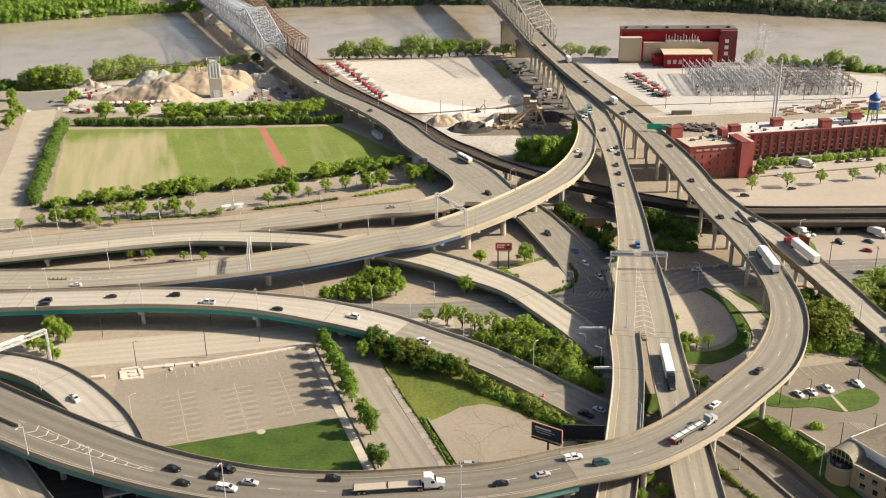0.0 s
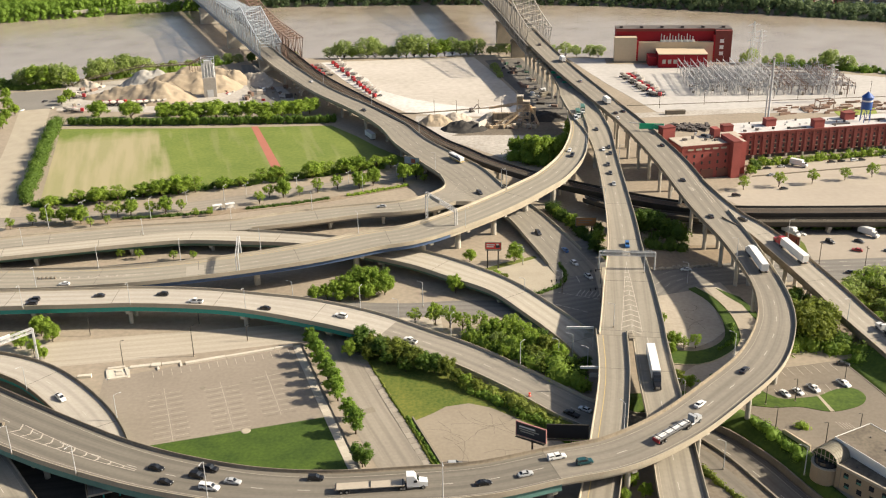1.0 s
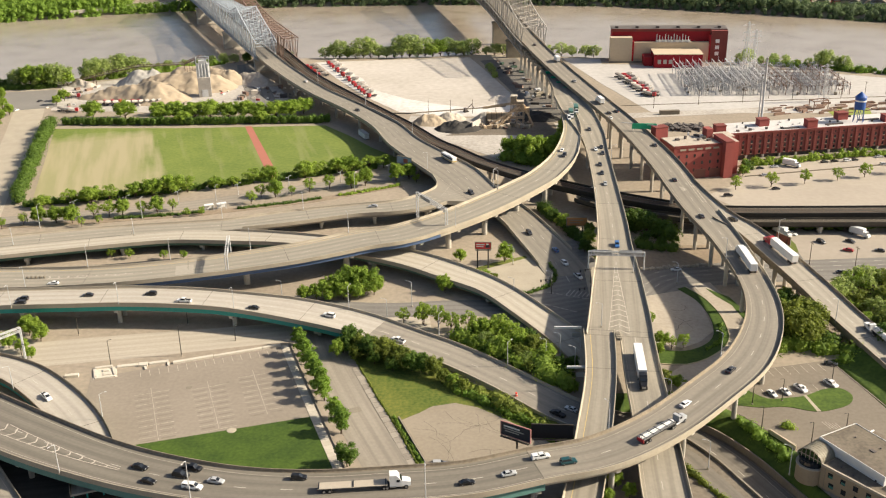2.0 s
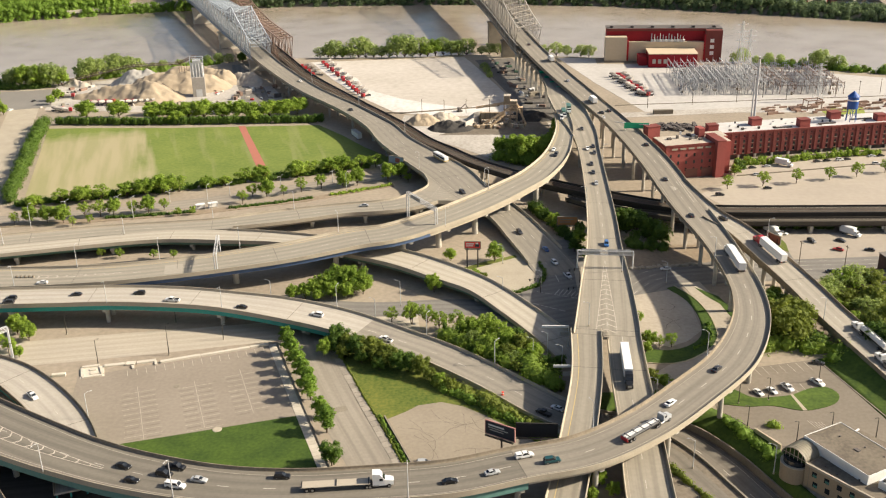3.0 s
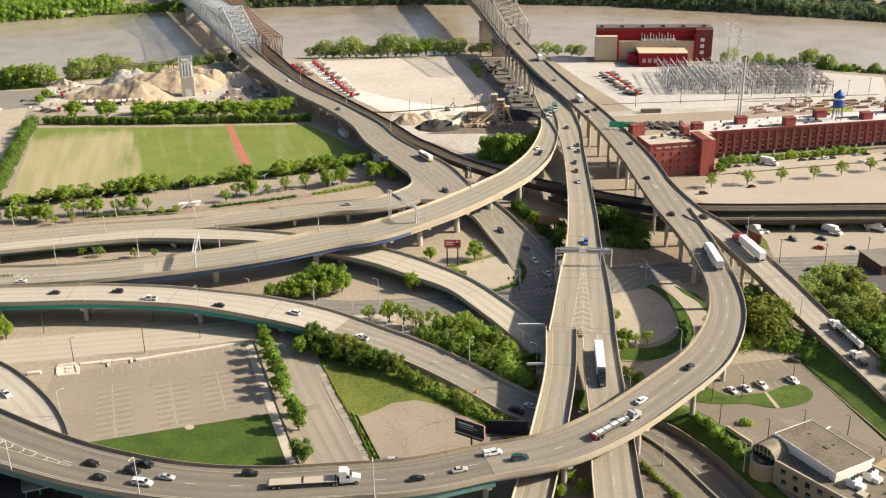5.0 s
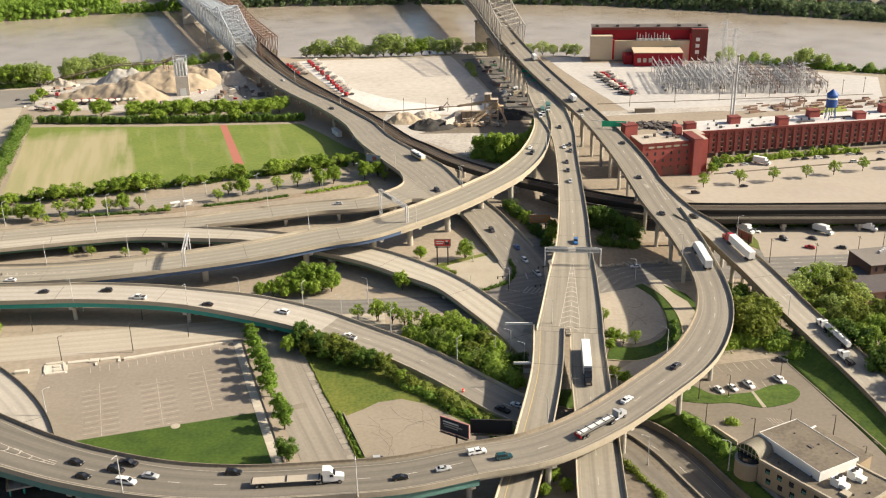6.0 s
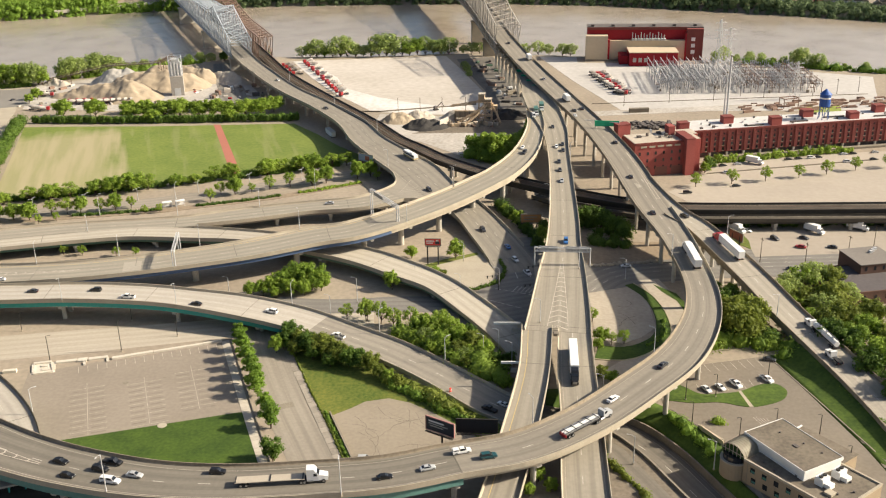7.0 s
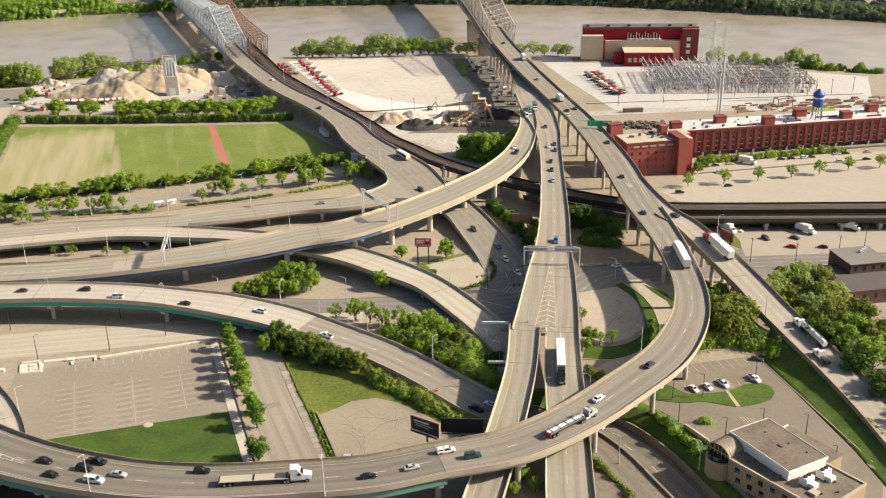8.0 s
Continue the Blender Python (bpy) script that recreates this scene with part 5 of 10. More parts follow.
# dark patch laid in for the shade between the two ramps
patch("underpass_asphalt", [(-232.7, 359), (-180.5, 371.4), (-141, 381.5), (-112.2, 388), (-86.1, 386.3), (-90.6, 368.8), (-130, 361.3), (-180.6, 355.2)], 0.05, M_ASPHALT_SHADE, "dark asphalt underpass between two ramps", "road", uv=20)

patch("weedy_lawn", [(228.3, 616.1), (256.4, 621.5), (252, 604.1), (228.4, 598.6)], 0.12, M_FRESH, "bright yellow-green grass behind the warehouse", "lawn")

# ---- trees, bushes ----
def crown_points(rnd, lobes, n):
    """Leaf places on the outer shells of overlapping uneven lobes: (place, outward)."""
    out = []
    total = sum(r * r for *_, r in lobes)
    for cx, cy, cz, r in lobes:
        for _ in range(int(n * r * r / total)):
            while True:
                d = Vector((rnd.gauss(0, 1), rnd.gauss(0, 1), rnd.gauss(0, 1)))
                if d.length > 0.05:
                    break
            d.normalize()
            if d.z < -0.75:
                d.z = -d.z
            k = rnd.uniform(0.66, 1.16) * (1 + 0.22 * noise.noise(d * 2.3 + Vector((cx, cy, cz))))
            out.append((Vector((cx, cy, cz)) + Vector((d.x * r, d.y * r, d.z * r * 0.9)) * k, d))
    return out


def leaf_mesh(name, rnd, lobes, n, size, material, core=0.74):
    verts, faces = [], []
    for p, d in crown_points(rnd, lobes, n):
        q = (d + Vector((rnd.uniform(-0.75, 0.75), rnd.uniform(-0.75, 0.75), rnd.uniform(-0.3, 0.9)))).normalized()
        a = q.orthogonal().normalized()
        a.rotate(Matrix.Rotation(rnd.uniform(0, 6.28), 3, q))
        b = q.cross(a)
        s = size * rnd.uniform(0.55, 1.25)
        k = len(verts)
        verts += [p - a * s, p + b * s * 0.55 + q * s * 0.12, p + a * s, p - b * s * 0.55 + q * s * 0.12]
        faces.append((k, k + 1, k + 2, k + 3))
    if core:
        for cx, cy, cz, r in lobes:
            bm = bmesh.new()
            bmesh.ops.create_icosphere(bm, subdivisions=1, radius=r * core)
            k = len(verts)
            bm.verts.index_update()
            verts += [v.co + Vector((cx, cy, cz)) for v in bm.verts]
            faces += [tuple(k + v.index for v in f.verts) for f in bm.faces]
            bm.free()
    me = bpy.data.meshes.new(name)
    me.from_pydata([tuple(v) for v in verts], [], faces)
    me.materials.append(material)
    return me


def make_tree(label, height, radius, material, seed, trunk=0.32, n=900, size=0.5, tall=False, category="tree", clumps=15, open_crown=0.0):
    """A tree: tapered trunk, limbs, and a crown of many small leaf clumps with gaps between them."""
    rnd = random.Random(seed)
    root = thing("tree", label, category, at=(0, 0, -50))
    base = height * trunk
    mid, rise = (base + height) / 2, (height - base) / 2
    lobes = []
    for i in range(clumps):
        # clumps sit on an uneven shell, fewer towards the foot, and lean out by different amounts
        up = -0.72 + 1.62 * ((i + rnd.random()) / clumps) ** 0.85
        a = i * 2.4 + rnd.uniform(-0.45, 0.45)
        wide = math.sqrt(max(0.05, 1 - min(abs(up), 0.98) ** 2)) * (0.72 if tall and up > 0.2 else 1)
        out = rnd.uniform(0.42, 0.80) + (0.12 if rnd.random() < 0.25 else 0)
        r = radius * rnd.uniform(0.22, 0.40) * (1 - 0.25 * max(up, 0))
        lobes.append((radius * out * wide * math.cos(a), radius * out * wide * math.sin(a), mid + up * (rise - r * 0.5), r))
    if not open_crown:
        lobes += [(0, 0, mid - rise * 0.2, radius * 0.50), (0, 0, mid + rise * 0.35, radius * 0.42)]
    bm = bmesh.new()
    tube(bm, (0, 0, -0.2), (0.1, 0, base * 1.2), 0.02 * height + 0.06, 0.013 * height + 0.03, 8)
    tube(bm, (0.1, 0, base * 1.15), (0, 0.05, mid + rise * 0.5), 0.013 * height + 0.03, 0.03, 6)
    for i in range(7):
        cx, cy, cz, r = lobes[(i * 2) % len(lobes)]
        tube(bm, (0.08, 0, base * rnd.uniform(0.75, 1.1)), (cx * 0.9, cy * 0.9, cz), 0.009 * height + 0.03, 0.02, 5)
    part("trunk", bm, M_TRUNK, root)
    ob = new("crown", leaf_mesh("crown", rnd, lobes, n, size, material, core=0.0 if open_crown else 0.62))
    ob.parent = root
    return root


KINDS = {
    "round": [make_tree("leafy green round-crowned tree in spring leaf", 8, 3.9, M_LEAF, s, 0.12, n=1900, size=0.34, clumps=18) for s in (1, 2, 3, 4)],
    "light": [make_tree("young light-green street tree on a thin trunk", 6.4, 2.7, M_LEAF_LIGHT, s, 0.2, n=800, size=0.30, clumps=12, open_crown=1) for s in (11, 12, 13)],
    "dark": [make_tree("dense dark green tree with a full crown", 8, 4.0, M_LEAF_DARK, s, 0.1, n=1500, size=0.36, clumps=17) for s in (21, 22, 23)],
    "olive": [make_tree("broad olive-green tree with an uneven crown", 9, 4.8, M_LEAF_OLIVE, s, 0.1, n=1800, size=0.38, clumps=20) for s in (31, 32, 33)],
    "bank": [make_tree("pale green ragged riverbank tree", 9, 4.6, M_LEAF_BANK, s, 0.06, n=1300, size=0.42, clumps=19, open_crown=1) for s in (71, 72, 73, 74)],
    "slim": [make_tree("slim upright green street tree", 8, 2.4, M_LEAF_STREET, s, 0.1, n=1300, size=0.28, tall=True, clumps=16) for s in (41, 42, 43)],
    "bush": [make_tree("low leafy green bush", 2.6, 1.9, m, s, 0.08, n=520, size=0.28, category="bush", clumps=9) for s, m in ((51, M_LEAF), (52, M_LEAF_OLIVE), (53, M_LEAF_LIGHT))],
    "pine": [make_tree("dark conical evergreen shrub", 5, 1.5, M_LEAF_DARK, 61, 0.06, n=480, size=0.26, tall=True, category="shrub", clumps=12)],
}
planted = {k: 0 for k in KINDS}
tree_rnd = random.Random(7)


def plant(kind, x, y, h, z=None, wide=1.0, group=""):
    """A copy of one of the trees, h metres high."""
    src = KINDS[kind][planted[kind] % len(KINDS[kind])]
    planted[kind] += 1
    base = {"round": 8, "light": 6.4, "dark": 8, "olive": 9, "bank": 9, "slim": 8, "bush": 2.6, "pine": 5}[kind]
    k = h / base * tree_rnd.uniform(0.94, 1.06)
    if z is None:
        z = float(land(np.array(float(x)), np.array(float(y))))
    ob = copy_thing(src, pose(x, y, z, 0, 0, tree_rnd.uniform(0, 360)))
    ob.scale = (k * wide, k * wide, k)
    if group:
        tagged(ob, group=group)
    return ob


def hedge(name, label, pts, width, height, material, n_per_m=34, size=0.34, seed=1, z=0.0, uneven=0.25):
    """A long hedge or thicket: leaves over uneven mounds along a line."""
    rnd = random.Random(seed)
    line = Line([(x, y, z, width) for x, y in pts], 2.0)
    lobes = []
    s = 0.0
    while s < line.length:
        r = width / 2 * rnd.uniform(1 - uneven, 1 + uneven)
        a, _, _ = line.at(s, rnd.uniform(-0.25, 0.25) * width)
        hh = height * rnd.uniform(1 - uneven, 1 + uneven)
        lobes.append((a.x, a.y, z + max(hh - r * 0.9, r * 0.3), r))
        if hh > r * 2:
            lobes.append((a.x, a.y, z + r * 0.7, r))
        s += width * 0.42
    ob = new(name, leaf_mesh(name, rnd, lobes, int(line.length * n_per_m), size, material))
    return tagged(ob, label, "hedge", kind="stuff")


# rows beside the parking lot street
for x, y, h in ((-49.6, 310.1, 7), (-47, 303.4, 7.6), (-44.4, 296.5, 8.2), (-42, 290.3, 8.6), (-39.8, 284.6, 8.8), (-37.5, 278.4, 9), (-35.5, 273.5, 8.4), (-30.8, 262, 8.2), (-28, 254.9, 8.6)):
    plant("slim", x + 1.2, y + 0.6, h * 1.1, wide=1.3, group="trees beside the sidewalk")
plant("dark", -23, 238.6, 7.6, wide=1.05)
plant("round", -33.9, 302.1, 6.2, wide=0.9)
# behind the teal viaduct
for x, y, h in ((-51.7, 346.5, 6), (-47.4, 347.4, 7), (-43.2, 349.4, 8.4), (-39, 351.6, 10), (-34.2, 353.6, 11), (-29.5, 352.9, 11), (-25.8, 351.6, 9), (-36.9, 347.4, 7), (-31.5, 347.8, 7), (-42, 345.6, 5)):
    plant("round", x, y, h, wide=1.05, group="trees behind the viaduct")
plant("round", 1.3, 352.9, 7.4)
plant("light", -6, 326.4, 8, wide=0.7)
plant("light", -0.3, 323.9, 8.6)
plant("light", 4.3, 320.9, 7.6)
plant("round", 24.8, 382.1, 8.2)
plant("round", 6.7, 383.3, 5.6, wide=1.1)
plant("bush", 16.9, 367.5, 3.4, wide=1.2)
plant("bush", 20.2, 365.1, 2.8, wide=1.2)
# grove between the ramps
for x, y, h, k in ((6.6, 317.6, 5, "pine"), (11.2, 313.9, 5.4, "pine"), (15, 316.4, 7.6, "round"), (18.1, 312, 8.4, "light"), (21.6, 315.4, 9, "light"), (25.1, 310.3, 9.4, "light"), (28.4, 305.7, 8.6, "round"), (22.3, 303.8, 7, "round"), (32.6, 303.1, 7.6, "olive"),
                   (27.6, 298.9, 6.4, "olive"), (36.7, 297.7, 7.6, "round"), (34, 293.4, 5.4, "dark"), (40.5, 292.1, 6.4, "dark"), (42.3, 286.6, 5.6, "dark"), (18.3, 302, 5.4, "round"), (12.4, 307.9, 5.4, "round"), (44.8, 293.8, 5, "dark"), (38.7, 286.6, 4.6, "round"), (31.5, 310.6, 6.4, "dark"), (8.5, 311.5, 4, "bush"), (25.1, 296.5, 4, "bush"), (30.6, 291.6, 4, "bush"), (43.1, 279.9, 4, "bush")):
    plant(k, x, y, h, group="grove between the ramps")
# embankment thicket
for x, y, h, k in ((-29.7, 307.9, 8.6, "dark"), (-25.8, 304.5, 8, "olive"), (-22.6, 301.5, 8.4, "dark"), (-18.7, 300.5, 7.8, "olive"), (-15.1, 298.4, 7.6, "olive"), (-11.1, 295.1, 7.4, "olive"), (-8.1, 292.8, 6.6, "dark"), (-4.7, 291.7, 6.8, "dark"), (-1.1, 289.6, 7, "olive"), (-20.6, 297.3, 5.6, "dark"),
                   (-14.2, 292.5, 5.4, "dark"), (2.5, 285.6, 5, "olive"), (5.8, 282.7, 4.6, "round"), (9.4, 280.1, 4.4, "olive"), (-27.2, 300.7, 5.6, "olive"), (-32, 304.9, 7, "dark")):
    plant(k, x, y, h, wide=1.12, group="embankment thicket")
hedge("thicket", "tangled green thicket down a road embankment", [(4.9, 284.2), (11.7, 278.7), (19.6, 272.4), (27.3, 264.8), (36, 255.7)], 5.0, 2.6, M_LEAF_OLIVE, 46, 0.36, 5, uneven=0.4)
hedge("thicket", "bright green scrub along a road edge", [(7.8, 279.2), (15.6, 272.9), (23.4, 265.7), (33, 255.4), (39.7, 247.8)], 3.6, 1.7, M_LEAF_STREET, 36, 0.34, 6, uneven=0.4)
hedge("weeds", "ragged weeds along a broken pavement edge", [(-29.3, 305), (-17.1, 274.2), (-8.9, 254.7), (-2.8, 237.9)], 0.8, 0.3, M_LEAF_OLIVE, 24, 0.2, 41, uneven=0.6)
hedge("weeds", "green weeds below a slab's retaining wall", [(-12.2, 264.4), (-6, 249.8), (-1.2, 237.7)], 1.3, 0.3, M_LEAF_STREET, 34, 0.2, 42, uneven=0.5)
for x, y, h, k in ((10.4, 321.7, 7.4, "light"), (20.7, 320.2, 7, "bank"), (27.9, 309.9, 7.4, "light"), (16.8, 308, 6.4, "bank"), (36.1, 299.6, 6.6, "light"), (29.5, 295.9, 5.6, "bank"), (32.1, 296.7, 6, "light"), (-5.6, 326.3, 8.4, "light"), (-13, 327.4, 6.6, "light")):
    plant(k, x, y, h, group="grove between the ramps")
hedge("hedge", "dark clipped hedge around a street corner", [(42.8, 379.7), (44.5, 368.9), (41.6, 359.3), (34.1, 353.1), (27.5, 351.3)], 1.8, 1.3, M_LEAF_DARK, 30, 0.3, 7)
hedge("thicket", "bright green undergrowth between the ramps", [(4.5, 314.4), (12.5, 309.8), (20.3, 304.1), (28.1, 297.2), (35.9, 289.3), (43.4, 279.1)], 8, 3.0, M_LEAF, 70, 0.4, 31, uneven=0.45)
hedge("thicket", "light green saplings on a verge", [(10.7, 318.2), (18.6, 314.7), (26.5, 309.7), (33.3, 303.4)], 6, 4.4, M_LEAF_LIGHT, 70, 0.4, 32, uneven=0.4)
hedge("thicket", "dark bushes below the rail viaduct", [(74.8, 418.6), (82.6, 417.2), (90.2, 411.2), (95.7, 403.2)], 9, 7, M_LEAF_DARK, 110, 0.5, 33, uneven=0.35)
hedge("thicket", "dark scrub at the foot of the piers", [(82, 399.8), (89.6, 393.9), (97.4, 396)], 5, 3, M_LEAF_DARK, 60, 0.4, 34, uneven=0.4)
hedge("thicket", "dark green scrub beside the approach road", [(43.9, 443.1), (48.5, 430.4), (53.1, 417.8), (58.7, 402.7), (62.2, 388.1)], 5.4, 3.4, M_LEAF_DARK, 70, 0.42, 35, uneven=0.5)
# forecourt and loop
for x, y, h, k in ((74.5, 325.1, 5.4, "light"), (75.8, 308.9, 6, "round"), (79.2, 307.3, 5, "light"), (83.6, 308.3, 5.4, "light"), (74.3, 304.1, 4.4, "round"), (76.5, 282.7, 4, "bush"), (73.8, 286.5, 3.6, "bush"), (73, 273.5, 5, "dark")):
    plant(k, x, y, h, group="shrubs round the forecourt")
hedge("hedge", "uneven green hedge along a curved verge", [(99.5, 325.9), (98.6, 319), (97.5, 313.7), (90.6, 306.4)], 1.6, 0.7, M_LEAF_STREET, 20, 0.28, 8, uneven=0.7)
# beside the elevated branch road
for x, y, h, k in ((122.9, 312.3, 13.4, "olive"), (127.7, 316.1, 12.6, "olive"), (124.6, 318.6, 12.8, "olive"), (119.4, 313.6, 9.4, "olive"), (126.4, 310.4, 9, "olive"), (120, 318.3, 10.6, "olive"), (129.9, 323.6, 9, "olive"), (121.6, 328.2, 8, "dark"), (124.7, 335.6, 8, "dark"), (132, 307, 6, "dark"), (116.5, 325.6, 6.4, "dark"), (121.7, 347.4, 6, "round"), (127.4, 344.2, 6, "round"),
                   (144.4, 340.5, 8.6, "bank"), (149.2, 346.4, 9.4, "bank"), (154.5, 348.9, 11.6, "light"), (159.5, 350.4, 11, "bank"), (165, 350.6, 10, "olive"), (151.6, 334.9, 9, "olive"), (155.8, 327.5, 10, "bank"), (160.7, 333.5, 11, "olive"), (166.3, 337, 10, "bank"), (153.5, 314.5, 10, "olive"), (159.1, 317, 12, "olive"),
                   (151, 306, 10, "dark"), (155.7, 299.8, 11, "dark"), (161.3, 304.5, 12, "round"), (169.2, 319.9, 11, "olive"), (156.9, 285.3, 10, "dark"), (163.4, 288.8, 11.6, "round"), (170.2, 301, 12, "olive"), (160, 271.7, 10, "dark"), (167.4, 275.1, 11, "round"), (172.2, 261.3, 11, "dark"), (163.9, 255.8, 9, "olive"), (176.8, 285.8, 12, "round"), (149.2, 321.8, 7, "round"), (146.8, 331.1, 7, "light")):
    plant(k, x, y, h, wide=1.15, group="trees along the branch road")
hedge("thicket", "dense bright green thicket below an elevated road", [(109.5, 303), (117.1, 306.4), (124.6, 307.6), (132, 305.4), (138.3, 301.2)], 8, 3.2, M_LEAF, 60, 0.42, 9, uneven=0.4)
hedge("shrub_island", "round clipped green shrub island in a car park", [(104, 258.9), (106.8, 259)], 3.6, 1.2, M_LEAF, 90, 0.3, 10, uneven=0.15)
hedge("thicket", "green weeds beside the sunken road", [(68.6, 242.1), (74.9, 230.2), (82, 212.7)], 2.4, 1.0, M_LEAF_OLIVE, 26, 0.3, 13, uneven=0.5)
for x, y, h in ((50.5, 229.6, 5), (53.6, 224.8, 4.6), (47.8, 223.2, 4)):
    plant("round", x, y, h)
# below the viaducts, on the left
for x, y, h in ((-145.8, 318.4, 8), (-139.9, 313.9, 7.4), (-142.6, 305.8, 6), (-138.2, 301.6, 4.6), (-149.2, 309.1, 6.6)):
    plant("round", x, y, h, group="trees below the gantry")
for x, y in ((-139.8, 388.7, ), (-131.6, 387.9), (-117, 387.1), (-108.5, 386.2)):
    plant("light", x, y, 4.6, group="small trees between ramps")
# dark trees round the sign and the rail viaduct
for x, y, h, k in ((76.7, 415.9, 9, "dark"), (82.2, 417.2, 10.4, "dark"), (87.3, 414, 10, "dark"), (92, 407.4, 9, "dark"), (85, 401.6, 6, "dark"), (90.7, 397.2, 5, "dark"), (96.2, 400.8, 6, "dark"), (48.1, 428.1, 6, "dark"), (51.2, 419.3, 7, "round"), (54.9, 410.4, 5, "dark"), (60.5, 400.1, 7, "round"), (58.4, 392.3, 6, "dark"), (62.6, 383.4, 5, "round"), (46.3, 435.5, 5, "round"), (61.9, 411.5, 6, "dark")):
    plant(k, x, y, h, group="dark trees below the viaducts")
for x, y, h in ((31.8, 524.7, 12), (37.4, 518.6, 13.6), (43.1, 515, 14.6), (48.8, 516.2, 14), (54, 521.1, 13), (58.8, 528.5, 12), (40, 527.7, 12), (63.8, 563.7, 9), (65.6, 576.6, 9.6)):
    plant("round", x, y, h, group="trees behind the curved ramp")
hedge("thicket", "dense green undergrowth behind the curved ramp", [(30.8, 522), (37, 514.6), (45, 511.6), (53, 516), (60, 526)], 9, 7.4, M_LEAF_STREET, 110, 0.5, 84, uneven=0.35)
hedge("thicket", "low bright green scrub on the office's grass bank", [(91.5, 262.6), (95, 256.4), (98, 250), (100.6, 243)], 3.4, 0.5, M_LEAF_STREET, 50, 0.3, 81, z=-0.7, uneven=0.6)
hedge("thicket", "low dense scrub at the head of the grass slope", [(132.7, 298.6), (138.2, 298.9), (143.7, 298.6)], 4.4, 1.6, M_LEAF_STREET, 50, 0.34, 82, uneven=0.5)
hedge("weeds", "ragged green weeds beside the retaining wall", [(143.2, 286), (146.5, 274.6), (149.6, 262), (153.6, 247.3)], 1.8, 0.6, M_LEAF_STREET, 34, 0.26, 83, z=1.2, uneven=0.5)
# street trees by the field
for x, y, h in ((-193.1, 427.4, 6), (-186.2, 428.8, 8.4), (-178.8, 429.5, 8.8), (-171.3, 429.3, 9.2), (-163.9, 436.3, 8), (-157.1, 437.7, 8), (-151.5, 439.7, 8.6), (-141.8, 440, 7.6), (-135.7, 441.4, 9), (-129.4, 445.3, 6), (-201.2, 422.4, 5.6), (-165.6, 425.3, 5), (-158.7, 428.4, 4.6), (-120.6, 437.6, 4.6), (-113.9, 438.9, 4.4), (-94, 453.9, 7), (-84.1, 463.2, 9), (-91, 463.3, 7.4),
                (-68.4, 470.2, 8), (-59.1, 474.6, 8), (-48.4, 475.5, 9), (-41.9, 479.4, 10), (-27, 485.6, 9.6), (-20.6, 489.2, 9), (-76.4, 465.5, 5.6), (-16.6, 483.5, 5)):
    plant("light" if h < 8.2 else "round", x, y, h, group="street trees by the field")
for x, y, h in ((-193.1, 450.2, 7), (-181.5, 454.6, 9), (-172.3, 457.2, 10), (-164.3, 459.9, 9.6), (-152.9, 464.6, 8.6), (-145, 467, 10.4), (-137.1, 469.3, 10.6), (-129.2, 471.6, 9), (-115.8, 476.1, 7.6), (-108, 479.4, 6.6), (-99.1, 484.7, 9), (-91.4, 488.2, 9.4), (-73.9, 492.8, 10), (-67.4, 496.7, 9), (-57.6, 499, 10.4), (-51.1, 502.1, 10.6), (-42.5, 505.9, 9), (-35.1, 508, 9)):
    plant("round" if int(h * 10) % 3 else "light", x, y, h * 0.86, wide=1.5, group="trees along the field edge")
hedge("hedge", "dark green hedge along the field edge", [(-202.4, 451.9), (-163.2, 463.9), (-118, 478.3), (-73.9, 494.8), (-39.3, 508.9)], 4.4, 3.4, M_LEAF_DARK, 48, 0.46, 14)
hedge("hedge", "tall green hedge beside the riverside street", [(-245.7, 593.3), (-233.4, 547.1), (-221.3, 502.9), (-208.3, 454.2)], 6.6, 6.2, M_LEAF_DARK, 90, 0.5, 15)
hedge("hedge", "clipped dark hedge behind the field", [(-238.5, 597.6), (-183.7, 595.6), (-128.3, 596.2), (-74.7, 598)], 4.2, 5, M_LEAF_DARK, 60, 0.44, 16, uneven=0.12)
for x, y, h in ((-225.2, 611.4, 9.6), (-204.9, 610.8, 10.4), (-181.3, 606.8, 9), (-171.9, 607.3, 10), (-160.3, 607.3, 10), (-150.6, 607.7, 10.4), (-139.6, 607.8, 9.6), (-130.5, 608.3, 10.4), (-121.4, 607.5, 10), (-110.1, 608.8, 10), (-101.1, 611.8, 10.4), (-94.4, 618, 10), (-186, 618.4, 8), (-176.6, 620.2, 8), (-164.9, 620.1, 6.6), (-155.6, 619.3, 6.4), (-141.8, 621.3, 5.6), (-165, 597.9, 7), (-117, 598.8, 7)):
    plant("round", x, y, h * 1.12, wide=1.45, group="trees behind the field")
for x, y, h in ((-305.9, 662.3, 8), (-293, 634.8, 9), (-282.9, 621.6, 8), (-297.8, 615.5, 9), (-260.8, 657.2, 8), (-262, 646.6, 7), (-282.7, 608.1, 8), (-292.4, 580.5, 9), (-284.7, 558.8, 9), (-277.6, 590.8, 8)):
    plant("round", x, y, h)
hedge("hedge", "low clipped green hedge in the planting strip", [(-153.1, 434.5), (-133.9, 437.9), (-113.9, 442.1)], 2.4, 1.4, M_LEAF_DARK, 40, 0.3, 61, uneven=0.2)
hedge("hedge", "low green hedge beside the young trees", [(-98.4, 446.8), (-80.9, 452.8), (-61.4, 460.3)], 2.2, 1.3, M_LEAF_DARK, 40, 0.3, 62, uneven=0.2)
hedge("hedge", "low ragged hedge near the approach road", [(-52.8, 464.3), (-37.8, 471.7), (-25, 479.1)], 2.2, 1.3, M_LEAF, 40, 0.3, 63, uneven=0.3)
